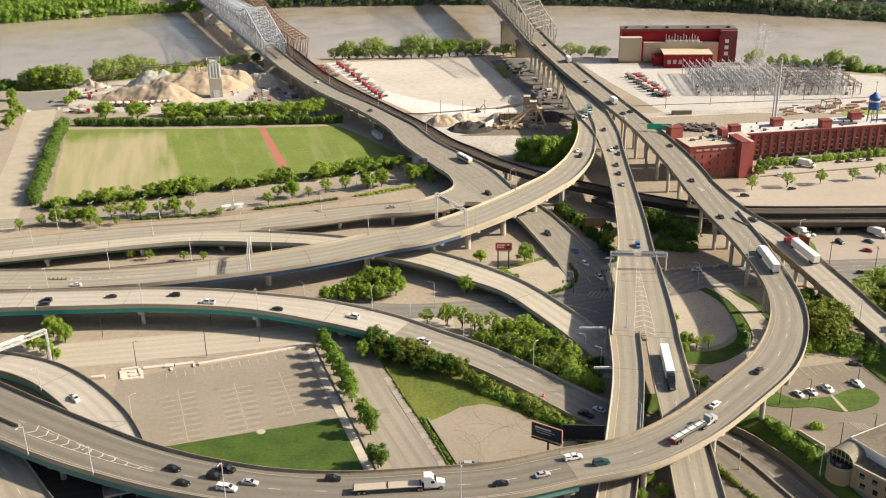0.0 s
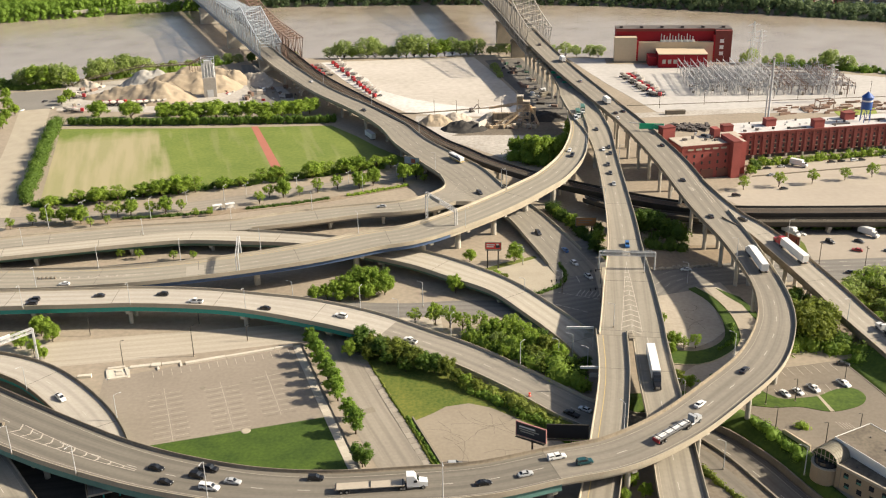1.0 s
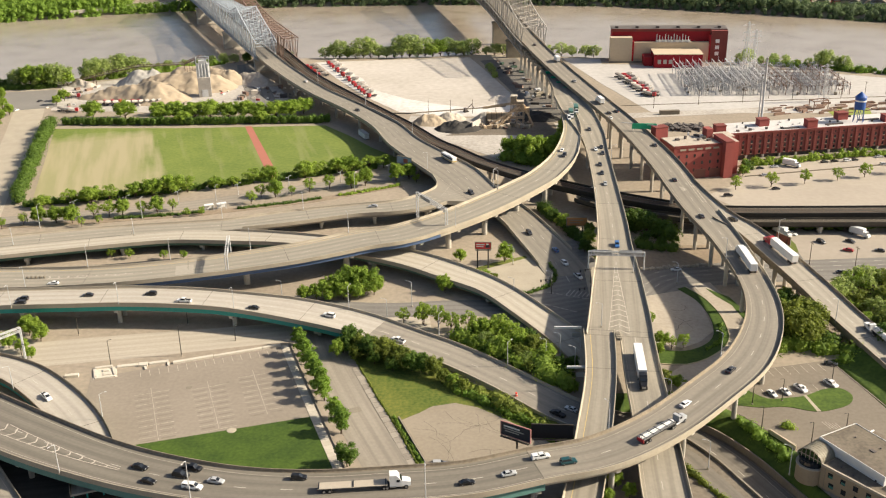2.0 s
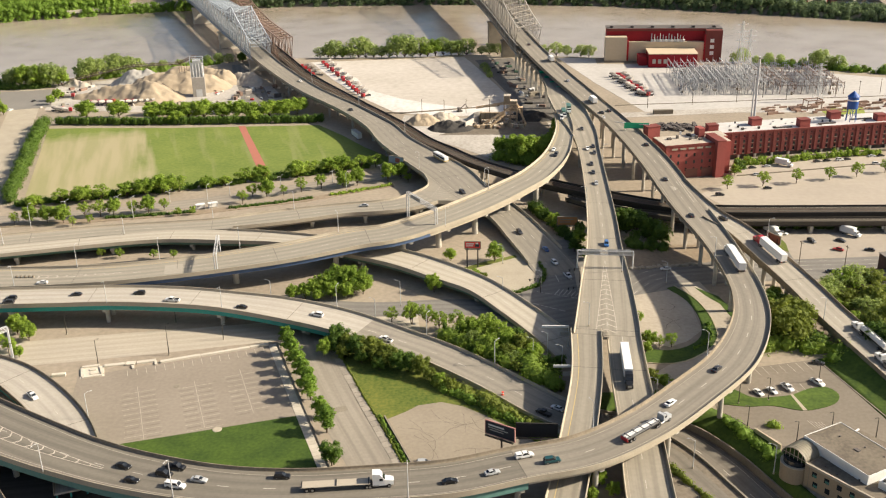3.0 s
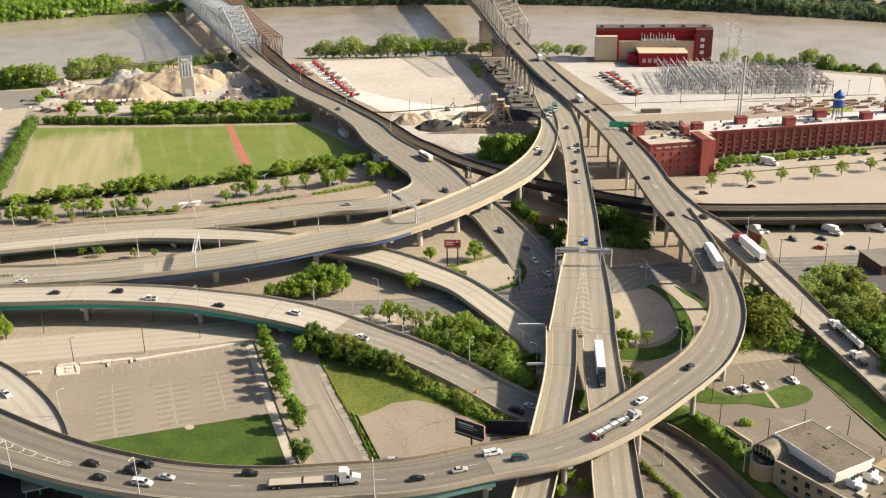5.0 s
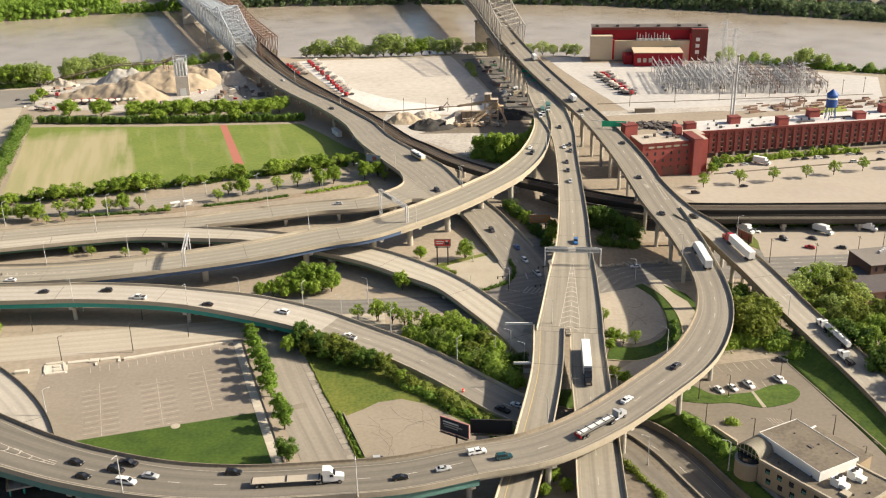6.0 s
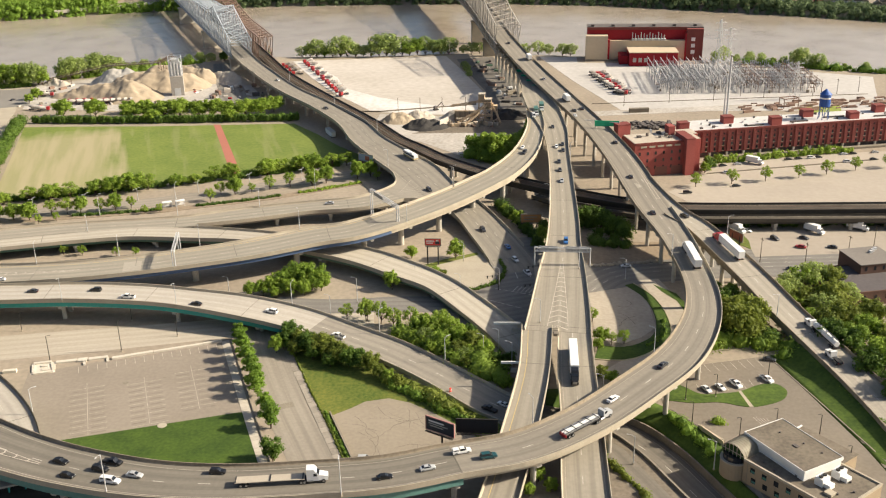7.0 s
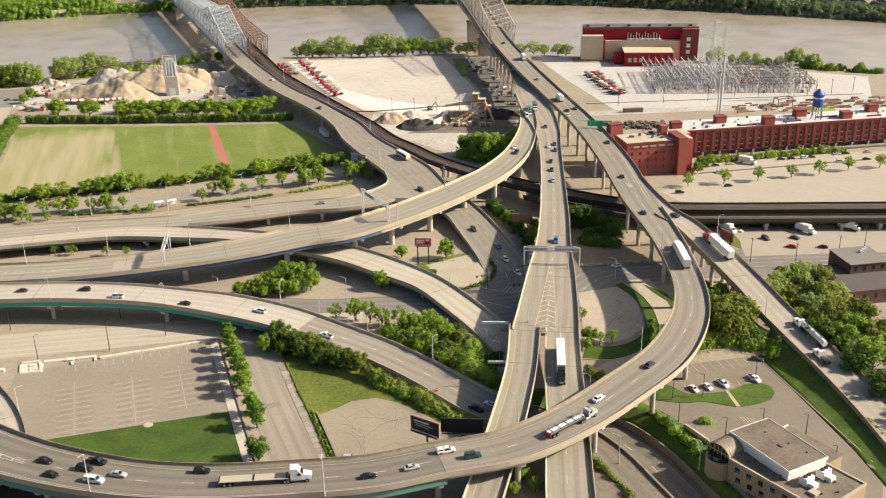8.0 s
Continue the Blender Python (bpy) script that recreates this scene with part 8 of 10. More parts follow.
for x, y, rz, kind, colour, z in ((49.1, 378.9, -67, "suv", "white", 0.5), (53.4, 367, -68, "pickup", "white", 0.08), (2.9, 238.9, 3, "suv", "silver", 0.15), (105, 277.4, -65, "sedan", "white", 0.07), (109.5, 278.6, -65, "sedan", "white", 0.07), (114.7, 280.6, -65, "pickup", "white", 0.07), (125, 283.6, -60, "pickup", "white", 0.07), (129.1, 296.4, -20, "sedan", "dark", 0.07),
                                (153, 499.8, 13, "sedan", "dark", 0.06), (158.8, 501.6, 13, "sedan", "dark", 0.06), (166.6, 503.9, 13, "sedan", "silver", 0.06), (175.9, 505.4, -39, "boxtruck", "white", 0.06), (158.3, 490.5, 13, "sedan", "silver", 0.06), (158.3, 469.8, 14, "sedan", "dark", 0.06), (133.3, 460.5, 7, "suv", "dark", 0.06), (207, 513.5, 13, "suv", "white", 0.06), (211, 514.4, 13, "sedan", "dark", 0.06),
                                (225.5, 519.6, 13, "sedan", "silver", 0.06), (230.5, 520.3, 13, "sedan", "black", 0.06), (223.3, 506.4, 0, "suv", "white", 0.06), (200, 512.3, 13, "sedan", "black", 0.06), (194.5, 511.2, 13, "sedan", "dark", 0.06), (237.7, 510.1, 13, "sedan", "black", 0.06), (242.7, 522.5, 13, "sedan", "silver", 0.06), (249.3, 512, 7, "sedan", "dark", 0.06),
                                (145, 410.9, -60, "boxtruck", "white", 0.1), (149.4, 410.8, -42, "sedan", "white", 0.08), (158.7, 401.6, -60, "suv", "dark", 0.08), (171, 402.1, -47, "sedan", "dark", 0.08), (177.3, 409.1, -50, "boxtruck", "white", 0.08), (166.7, 392.3, 153, "sedan", "red", 0.08), (156.7, 369.9, 0, "sedan", "dark", 0.06), (196.6, 412.3, -33, "boxtruck", "white", 0.08), (179.4, 391.8, 158, "sedan", "dark", 0.08), (211.2, 417.4, -11, "boxtruck", "silver", 0.08),
                                (92.8, 373.3, -177, "sedan", "white", 0.06), (-283, 632.5, 71, "sedan", "white", 0.06), (-276.9, 655.5, 71, "sedan", "dark", 0.06), (-34.2, 323.3, 13, "sedan", "dark", 0.05)):
    vehicle(kind, colour, pose(x, y, z, 0, 0, rz))
# rows of concrete mixers and parked lorries in the yards
def make_mixer():
    root = thing("mixer_truck", "red and white concrete mixer truck parked in a row", "lorry", group="parked mixer trucks")
    bm = bmesh.new()
    box(bm, -4, 3, -0.5, 0.5, 0.6, 1.0)
    part("chassis", bm, M_CHASSIS, root)
    bm = bmesh.new()
    box(bm, 2.2, 4.3, -1.15, 1.15, 0.8, 2.9, None, 0.15)
    part("cab", bm, PAINT["red"], root, "red cab")
    bm = bmesh.new()
    tube(bm, (-3.6, 0, 3.0), (-1.6, 0, 2.5), 0.6, 1.25, 12)
    tube(bm, (-1.6, 0, 2.5), (1.6, 0, 2.0), 1.25, 0.7, 12)
    part("drum", bm, mat("drum_paint", (0.45, 0.42, 0.38), (0.30, 0.27, 0.24), space="object", rand=1.0, bump=0), root, "pale mixer drum")
    for x in (-3, -1.8, 3.3):
        for y in (-1, 1):
            wheel(root, x, y, 0.5, 0.4)
    return root


mixer = make_mixer()
mixer.matrix_basis = pose(-236.2, 643.3, 0.06, 0, 0, 60)
spots = [(-231.4, 644.1), (-226.6, 644.6), (-221.7, 644.8), (-213.3, 644.7), (-209, 645), (-204.7, 645.8), (-200.6, 646.7), (-196.6, 647.4), (-192.6, 648.3)]
spots = [(x, y, 62) for x, y in spots] + [(-244.7, 626.5, 10), (-250.8, 629.2, 10), (-257.2, 664.5, 6), (-264.6, 664.9, 4)]
for f in np.linspace(0, 1, 15):
    spots.append((-95 + 39.8 * f, 761.7 - 102 * f, 215 + 30 * math.sin(f * 40)))
spots += [(-105.4, 743.4, 195), (-101, 733, 195), (-96.6, 722.5, 195), (-108.8, 749.7, 195)]
for f in np.linspace(0, 1, 9):
    spots.append((114.5 + 11.9 * f, 708.6 - 54.8 * f, 15 + 40 * math.sin(f * 30)))
    spots.append((119.5 + 9.9 * f, 709.7 - 54.2 * f, 195 + 40 * math.sin(f * 37)))
for x, y, rz in spots:
    copy_thing(mixer, pose(x, y, 0.08, 0, 0, rz + tree_rnd.uniform(-6, 6)))

# ---- buildings ----
def facade_frame(p, q, deep=1.0):
    """A pose whose local x runs along a wall from p to q and y into the building, in units of deep metres."""
    d = Vector((q[0] - p[0], q[1] - p[1], 0))
    return pose(p[0], p[1], 0, 0, 0, math.degrees(math.atan2(d.y, d.x))) @ Matrix.Diagonal((1, deep, 1, 1)), d.length


def wall_box(name, m, x0, x1, y0, y1, z0, z1, material, parent, label="", bevel=0.0):
    bm = bmesh.new()
    box(bm, x0, x1, y0, y1, z0, z1, m, bevel)
    return part(name, bm, material, parent, label)


# long brick warehouse
M_OLD_BRICK = mat("weathered_brick", (0.29, 0.082, 0.07), (0.17, 0.05, 0.044), big=0.12, small=1.6, amount=0.9)
root = thing("brick_warehouse", "long five-storey red brick warehouse with a white roof", "warehouse")
P, Q = (146, 514.6), (330, 551.8)
m, ln = facade_frame(P, Q)
TOP = 14.6
wall_box("wall", m, 0, ln, 0, 19, 2.9, TOP, M_OLD_BRICK, root, "weathered red brick wall")
wall_box("ground_floor", m, 0.3, ln, 1.6, 18.9, -0.2, 2.88, M_ROOF_DARK, root, "dark open ground floor behind piers")
wall_box("roof", m, -0.3, ln + 0.3, 0.6, 19.3, TOP + 0.02, TOP + 0.35, M_ROOF_WHITE, root, "white flat roof")
wall_box("cornice", m, 0, ln, -0.35, 0.58, TOP - 0.5, TOP + 0.5, M_BRICK_DK, root)
wall_box("belt_course", m, 0, ln, -0.2, -0.01, 11.75, 12.05, M_BRICK_DK, root)
bm = bmesh.new()
arch = [(-0.48, -0.8), (0.48, -0.8), (0.48, 0.45)] + [(0.48 * math.cos(a), 0.45 + 0.42 * math.sin(a)) for a in np.linspace(0.4, math.pi - 0.4, 5)] + [(-0.48, 0.45)]
fr = [bm.verts.new((x, -0.06, z)) for x, z in arch]
bk = [bm.verts.new((x, 0.1, z)) for x, z in arch]
bm.faces.new(fr)
bm.faces.new(bk[::-1])
for a in range(len(arch)):
    b = (a + 1) % len(arch)
    bm.faces.new((fr[a], bk[a], bk[b], fr[b]))
win = mesh_of("window", bm, M_GLASS_DARK)
bm = bmesh.new()
box(bm, -0.62, 0.62, -0.2, 0.05, -0.1, 0.1)
sill = mesh_of("window_sill", bm, M_CONC)
nb = int(ln / 4.6)
for k in range(nb + 1):
    x = k * ln / nb
    wall_box("pilaster", m, x - 0.38, x + 0.38, -0.42, -0.01, 2.9, TOP - 0.5, M_BRICK_DK, root)
    if k % 2 == 0:
        wall_box("ground_pier", m, x - 0.5, x + 0.5, 0.0, 1.2, -0.2, 2.88, M_PIER, root, "pale concrete ground floor pier")
for k in range(nb):
    for row in range(4):
        x = (k + 0.5) * ln / nb
        wo = shared("window", win, root, m @ pose(x, 0, 4.4 + row * 2.75))
        if k < 26 and row < 3:
            shared("window_sill", sill, wo, pose(0, 0, -0.95))
        if row == 3:
            wo.scale = (0.8, 1, 0.55)
wall_box("loading_dock", m, 12, ln, -3.4, -0.5, -0.2, 1.1, M_CONC_DARK, root, "long low concrete loading dock")
for x, y, w, h in ((-8, 1.1, 5.4, 4.2), (19.8, 9.3, 5.6, 3.6), (42.8, 0.8, 5.6, 4), (66, 11.7, 6, 3.6), (88, 2.6, 5.4, 3.4), (108, 11.6, 5.6, 3.8), (131, 4, 5.6, 3.6)):
    pent = wall_box("penthouse", m, x, x + w, y, y + 4.6, TOP + 0.35, TOP + 0.35 + h, M_BRICK, root, "small red brick roof house")
    wall_box("cap", m, x - 0.2, x + w + 0.2, y - 0.2, y + 4.8, TOP + 0.35 + h, TOP + 0.6 + h, M_BRICK_DK, pent)
for x, y, w in ((30, 2, 9), (55, 4, 10), (76, 8, 12), (103, 4, 8)):
    wall_box("roof_duct", m, x, x + w, y, y + 0.9, TOP + 0.36, TOP + 1.1, M_ROOF_DARK, root)
rr = random.Random(4)
for k in range(60):
    x, y = rr.uniform(4, ln - 8), rr.uniform(2, 17)
    s = rr.uniform(0.5, 1.5)
    wall_box("roof_vent", m, x, x + s, y, y + s * 0.8, TOP + 0.36, TOP + 0.4 + rr.uniform(0.4, 1.2), rr.choice((M_STEEL, M_ROOF_DARK, M_BLACK_STEEL)), root)
# end block of the warehouse
root = thing("brick_end_block", "red brick end block of the warehouse with a tan roof", "building")
P, Q = (111.2, 484.8), (136, 490.7)
m, ln = facade_frame(P, Q, 1.2)
wall_box("wall", m, 0, ln, 0, 15, -0.2, 16.6, M_BRICK, root, "red brick wall")
wall_box("roof", m, 0.4, ln - 0.4, 0.4, 14.6, 16.62, 16.9, M_ROOF_PALE, root, "tan gravel roof")
wall_box("parapet", m, 0, ln, -0.15, 0.38, 16.3, 17.3, M_BRICK_DK, root)
wall_box("stair_tower", m, ln, ln + 4.6, -3, 9, -0.2, 18.6, M_BRICK, root, "taller brick corner tower")
wall_box("tower_cap", m, ln - 0.1, ln + 4.7, -3.1, 9.1, 18.62, 18.95, M_BRICK_DK, root)
wall_box("link_wall", m, ln + 0.02, ln + 12.5, 9.12, 17, -0.2, 16.6, M_BRICK, root, "red brick linking wing")
wall_box("link_roof", m, ln + 0.3, ln + 12.2, 9.3, 16.7, 16.62, 16.88, M_ROOF_PALE, root, "pale flat roof")
wall_box("link_wall", m, ln + 4.74, ln + 10, 1.5, 9.1, -0.2, 16.6, M_BRICK, root)
wall_box("link_roof", m, ln + 4.9, ln + 9.8, 1.8, 9.28, 16.62, 16.88, M_ROOF_PALE, root)
wall_box("penthouse", m, ln - 3.4, ln - 0.1, 9.4, 13.8, 16.62, 21.4, M_BRICK, root, "small red brick roof house")
for k in range(6):
    for row in range(3):
        shared("window", win, root, m @ pose(2.6 + k * 4.2, 0, 4.4 + row * 3.7))
for x in (2, 11, 19.5):
    wall_box("loading_bay", m, x, x + 6.4, -0.14, 0.06, 0, 4.6, plain("rusty_door", (0.20, 0.08, 0.06), rough=0.8), root, "rust-brown loading door")
for k in range(5):
    wall_box("letter_bar", m, 3 + k * 4.4, 6 + k * 4.4, -0.26, -0.12, 14.8, 15.7, M_CONC, root, "pale lettering bar")
for k in range(9):
    x, y = rr.uniform(2, ln - 4), rr.uniform(3, 15)
    s = rr.uniform(0.8, 2.2)
    wall_box("roof_vent", m, x, x + s, y, y + s * 0.7, 16.88, 17.2 + rr.uniform(0.4, 1.4), rr.choice((M_STEEL, M_ROOF_DARK)), root)
# low white roofs behind it
root = thing("low_shed", "low shed with a broad stained white roof", "shed")
m, ln = facade_frame((147.7, 525.6), (313.1, 572.9), 1.25)
wall_box("wall", m, 0, ln, 0, 16, -0.2, 6, M_BRICK_DK, root)
wall_box("roof", m, -0.4, ln, -0.2, 16.4, 6.02, 6.4, M_ROOF_WHITE, root, "stained white roof")
for k in range(30):
    x, y, s = rr.uniform(4, ln - 10), rr.uniform(2, 14), rr.uniform(0.8, 3)
    wall_box("roof_vent", m, x, x + s, y, y + s * 0.6, 6.38, 6.5 + rr.uniform(0.4, 1.2), rr.choice((M_ROOF_DARK, M_STEEL, M_RUST)), root)
# scrap and yard clutter beside the warehouse
root = thing("scrap_pile", "dark scattered scrap pile on the pale yard", "scrap", kind="stuff")
bm = bmesh.new()
for k in range(110):
    x, y = rr.gauss(134.4, 6.5), rr.gauss(579.5, 4.2)
    s = rr.uniform(0.6, 2.6)
    box(bm, -s, s, -s * 0.35, s * 0.35, -0.1, rr.uniform(0.3, 1.6), pose(x, y, 0, rr.uniform(-9, 9), rr.uniform(-9, 9), rr.uniform(0, 180)))
part("scrap_piece", bm, M_ROOF_DARK, root)
root = thing("container", "long grey metal container on the pale yard", "container", at=(131.6, 609.5, 0.05), rz=4)
bm = bmesh.new()
box(bm, -6, 6, -1.2, 1.2, 0, 2.6, None, 0.06)
part("container_body", bm, M_CONC_DARK, root)
for k in range(12):
    bm = bmesh.new()
    box(bm, -5.6 + k, -5.3 + k, -1.26, -1.21, 0.2, 2.4)
    part("rib", bm, M_CONC_DARK, root)
# small brick roof house beside the highway
root = thing("brick_stair_house", "small red brick stair house beside the highway", "building")
m0 = pose(105.4, 506.1, 0, 0, 0, 20)
wall_box("wall", m0, 0, 7, 0, 5, -0.2, 20.5, M_BRICK, root, "red brick wall")
wall_box("cap", m0, -0.2, 7.2, -0.2, 5.2, 20.52, 20.9, M_BRICK_DK, root)
# tall stack pair behind the warehouse
for x, y, h in ((168.2, 541.5, 49), (166.9, 542.4, 40)):
    root = thing("chimney_stack", "tall slim grey steel chimney stack", "chimney", at=(x, y, 6.3))
    bm = bmesh.new()
    tube(bm, (0, 0, 0), (0, 0, h - 6.3), 0.62 if h > 45 else 0.42, 0.5 if h > 45 else 0.34, 14)
    part("chimney_tube", bm, M_STEEL, root, smooth=False)
    bm = bmesh.new()
    tube(bm, (0, 0, h - 7.3), (0, 0, h - 6.7), 0.7 if h > 45 else 0.5, sides=14)
    part("rim", bm, M_CONC_DARK, root)
# blue water tower on the roof
root = thing("water_tower", "blue conical-roofed water tower on lattice legs", "water tower", at=(218.1, 536, 14.96))
root.scale = (1.1, 1.1, 1.3)
bm = bmesh.new()
tube(bm, (0, 0, 5.4), (0, 0, 10.4), 2.6, sides=18)
part("tank", bm, M_BLUE, root, "bright blue tank")
bm = bmesh.new()
tube(bm, (0, 0, 10.42), (0, 0, 12.6), 2.9, 0.15, 18)
part("cone_roof", bm, M_BLUE, root)
bm = bmesh.new()
tube(bm, (0, 0, 8.6), (0, 0, 9.2), 2.63, sides=18)
part("pale_band", bm, M_WHITE, root)
for k in range(6):
    a = k * math.pi / 3
    bm = bmesh.new()
    tube(bm, (2.6 * math.cos(a), 2.6 * math.sin(a), 0), (2.2 * math.cos(a), 2.2 * math.sin(a), 5.5), 0.16, sides=6)
    part("leg", bm, M_BLUE, root)
for k in range(6):
    a, b = k * math.pi / 3, (k + 1) * math.pi / 3
    bm = bmesh.new()
    beam(bm, (2.6 * math.cos(a), 2.6 * math.sin(a), 0.2), (2.3 * math.cos(b), 2.3 * math.sin(b), 4.4), 0.1)
    part("brace", bm, M_BLUE, root)
# red and cream power hall
root = thing("power_hall", "large red and cream windowless power hall by the river", "building")
m, ln = facade_frame((113.1, 756.3), (194.5, 752.8), 1.25)
wall_box("hall", m, 1.6, ln - 8, 6, 17, -0.2, 22.4, M_RED_PANEL, root, "deep red cladding")
wall_box("cream_block", m, 0, 16, 0, 5.9, -0.2, 18.6, M_CREAM_PANEL, root, "cream cladding block")
wall_box("cream_wall", m, 17.6, ln - 9, 2.4, 5.9, -0.2, 14.5, M_CREAM_PANEL, root)
wall_box("red_pier", m, 16.05, 17.55, 1.4, 5.9, -0.2, 15.5, M_RED_PANEL, root)
wall_box("brick_tower", m, ln - 7.9, ln + 4, 2, 17, -0.2, 23.0, M_BRICK_DK, root, "dark brick end tower")
wall_box("red_strip", m, ln - 8.95, ln - 8, 1.6, 5.9, -0.2, 20, M_RED_PANEL, root)
wall_box("roof", m, 1.2, ln + 4.4, 5.4, 17.5, 23.05, 23.7, M_ROOF_DARK, root, "dark roof slab")
wall_box("parapet", m, 1.1, ln - 8, 5.2, 5.38, 21.9, 23.9, M_BRICK_DK, root)
for k in range(6):
    x = 4 + k * 15
    wall_box("roof_unit", m, x, x + 2.2, 8, 10, 23.7, 25.2, M_ROOF_DARK, root)
for k in range(3):
    wall_box("round_window", m, ln - 4.6, ln - 1.8, 1.85, 2.05, 5 + k * 4.6, 7.6 + k * 4.6, M_WHITE, root, "pale rounded window")
annex = wall_box("annex", m, 30.5, 65, -14, 2.3, -0.2, 9.6, M_RED_PANEL, root, "low red annex")
wall_box("annex_roof", m, 30.1, 65.4, -14.3, 2.35, 9.62, 10.1, M_CREAM_PANEL, annex, "cream annex roof")
wall_box("annex_low", m, 24, 30, -9, 2.3, -0.2, 6.4, M_RED_PANEL, root)
wall_box("plinth", m, -0.3, 28, -0.4, -0.02, -0.2, 1.4, M_CONC_DARK, root)
for k in range(3):
    wall_box("vent", m, 33 + k * 4, 35.4 + k * 4, -14.25, -13.9, 3, 6, M_SILVER, annex)
for k in range(12):
    x = 34 + k * 2.1
    bm = bmesh.new()
    box(bm, x, x + 0.5, 3.4, 3.9, 13.6, 20.5 - (k % 3), m)
    box(bm, x - 0.2, x + 1.5, 2.6, 4.4, 14.6, 16, m)
    part("exhaust_duct", bm, M_WHITE if k % 2 else M_STEEL, root, "pale exhaust duct")
# substation
root = thing("substation", "dense grey lattice steel electrical substation", "substation")
sr = random.Random(12)
m, _ = facade_frame((151.6, 655.6), (244.5, 653.9), 1.25)
q = lambda a, b, c: m @ Vector((a, b, c))  # noqa: E731
for col in range(24):
    x = col * 4.5
    h = (11, 12, 10.5, 12.6)[col % 4] if col < 13 else sr.uniform(6, 10.5)
    mm = M_STEEL if col < 13 or col % 3 == 0 else M_RUST
    y1 = 50 if col < 17 else 40
    for y in np.arange(0, y1 + 1, 10):
        bm = bmesh.new()
        for oy in (0, 0.8):
            beam(bm, q(x, y + oy, -0.1), q(x, y + 0.4, h), 0.17)
        for k in range(int(h / 1.6)):
            beam(bm, q(x, y + 0.1, k * 1.6), q(x, y + 0.6, k * 1.6 + 1.4), 0.09)
        part("mast", bm, mm, root)
    for z in (h, h * 0.62) if col % 2 == 0 else (h * 0.8,):
        bm = bmesh.new()
        beam(bm, q(x, -0.5, z), q(x, y1 + 1, z), 0.22)
        beam(bm, q(x, -0.5, z - 0.7), q(x, y1 + 1, z - 0.7), 0.12)
        for k in range(int(y1 / 2)):
            beam(bm, q(x, k * 2, z - 0.7 * (k % 2)), q(x, k * 2 + 2, z - 0.7 * ((k + 1) % 2)), 0.08)
        part("bus_beam", bm, mm, root)
for row in range(6):
    for lo, hi in ((0, 58), (58, 104)):
        bm = bmesh.new()
        for z in (9.6, 6.4) if lo == 0 else (6.8, 5):
            beam(bm, q(lo, row * 8 + 3, z), q(hi, row * 8 + 3, z), 0.16)
        part("cross_bus", bm, M_STEEL if lo == 0 else M_RUST, root)
for k in range(190):
    x, y = sr.uniform(0, 104), sr.uniform(-2, 50)
    bm = bmesh.new()
    if k % 3:
        hh = sr.uniform(2, 5)
        beam(bm, q(x, y, -0.1), q(x, y, hh), 0.16)
        beam(bm, q(x - 1.2, y, hh), q(x + 1.2, y, hh), 0.2)
        for o in (-1, 0, 1):
            beam(bm, q(x + o, y, hh), q(x + o, y, hh + 1.4), 0.26)
        part("switch_post", bm, sr.choice((M_STEEL, M_SILVER, M_RUST)), root)
    else:
        box(bm, x, x + sr.uniform(0.8, 2), y, y + sr.uniform(0.8, 1.6), -0.1, sr.uniform(1, 2.4), m, 0.06)
        part("cabinet", bm, sr.choice((M_STEEL, M_CONC_DARK)), root)
M_GEAR = mat("grey_switchgear", (0.52, 0.53, 0.54), (0.36, 0.37, 0.38), rough=0.5, metal=0.1, bump=0, big=0.5, small=4)
bm = bmesh.new()
for k in range(520):
    x, y, hh = sr.uniform(0, 104), sr.uniform(-1, 50), sr.uniform(3, 8.5)
    beam(bm, q(x, y, -0.1), q(x, y, hh), 0.15)
    beam(bm, q(x - 1.6, y, hh), q(x + 1.6, y + 0.3, hh), 0.16)
    for o in (-1.4, 1.4):
        beam(bm, q(x + o, y, hh - 1.5), q(x + o, y, hh + 0.5), 0.24)
tagged(part("switchgear", bm, M_GEAR, root), "crowded grey insulators and switches", kind="stuff")
# pylons
for x, y, h, w in ((192.1, 674.5, 44, 5), (232.8, 636, 24, 5), (210, 721, 30, 4)):
    root = thing("pylon", "grey lattice electricity pylon with crossarms", "pylon", at=(x, y, 0), rz=20)
    bm = bmesh.new()
    n = 9
    ring = lambda k: [Vector((sx * w / 2 * (1 - 0.85 * k / n), sy * w / 2 * (1 - 0.85 * k / n), h * k / n)) for sx, sy in ((-1, -1), (1, -1), (1, 1), (-1, 1))]  # noqa: E731
    for k in range(n):
        a, b = ring(k), ring(k + 1)
        for i in range(4):
            beam(bm, a[i], b[i], 0.2)
            beam(bm, a[i], b[(i + 1) % 4], 0.11)
            beam(bm, b[i], b[(i + 1) % 4], 0.1)
    part("tower_body", bm, M_STEEL, root)
    for f in (0.72, 0.84, 0.95):
        bm = bmesh.new()
        beam(bm, (-4.5, 0, h * f), (4.5, 0, h * f), 0.24)
        beam(bm, (-4.5, 0, h * f), (0, 0, h * f + 1.4), 0.14)
        beam(bm, (4.5, 0, h * f), (0, 0, h * f + 1.4), 0.14)
        part("crossarm", bm, M_STEEL, root)
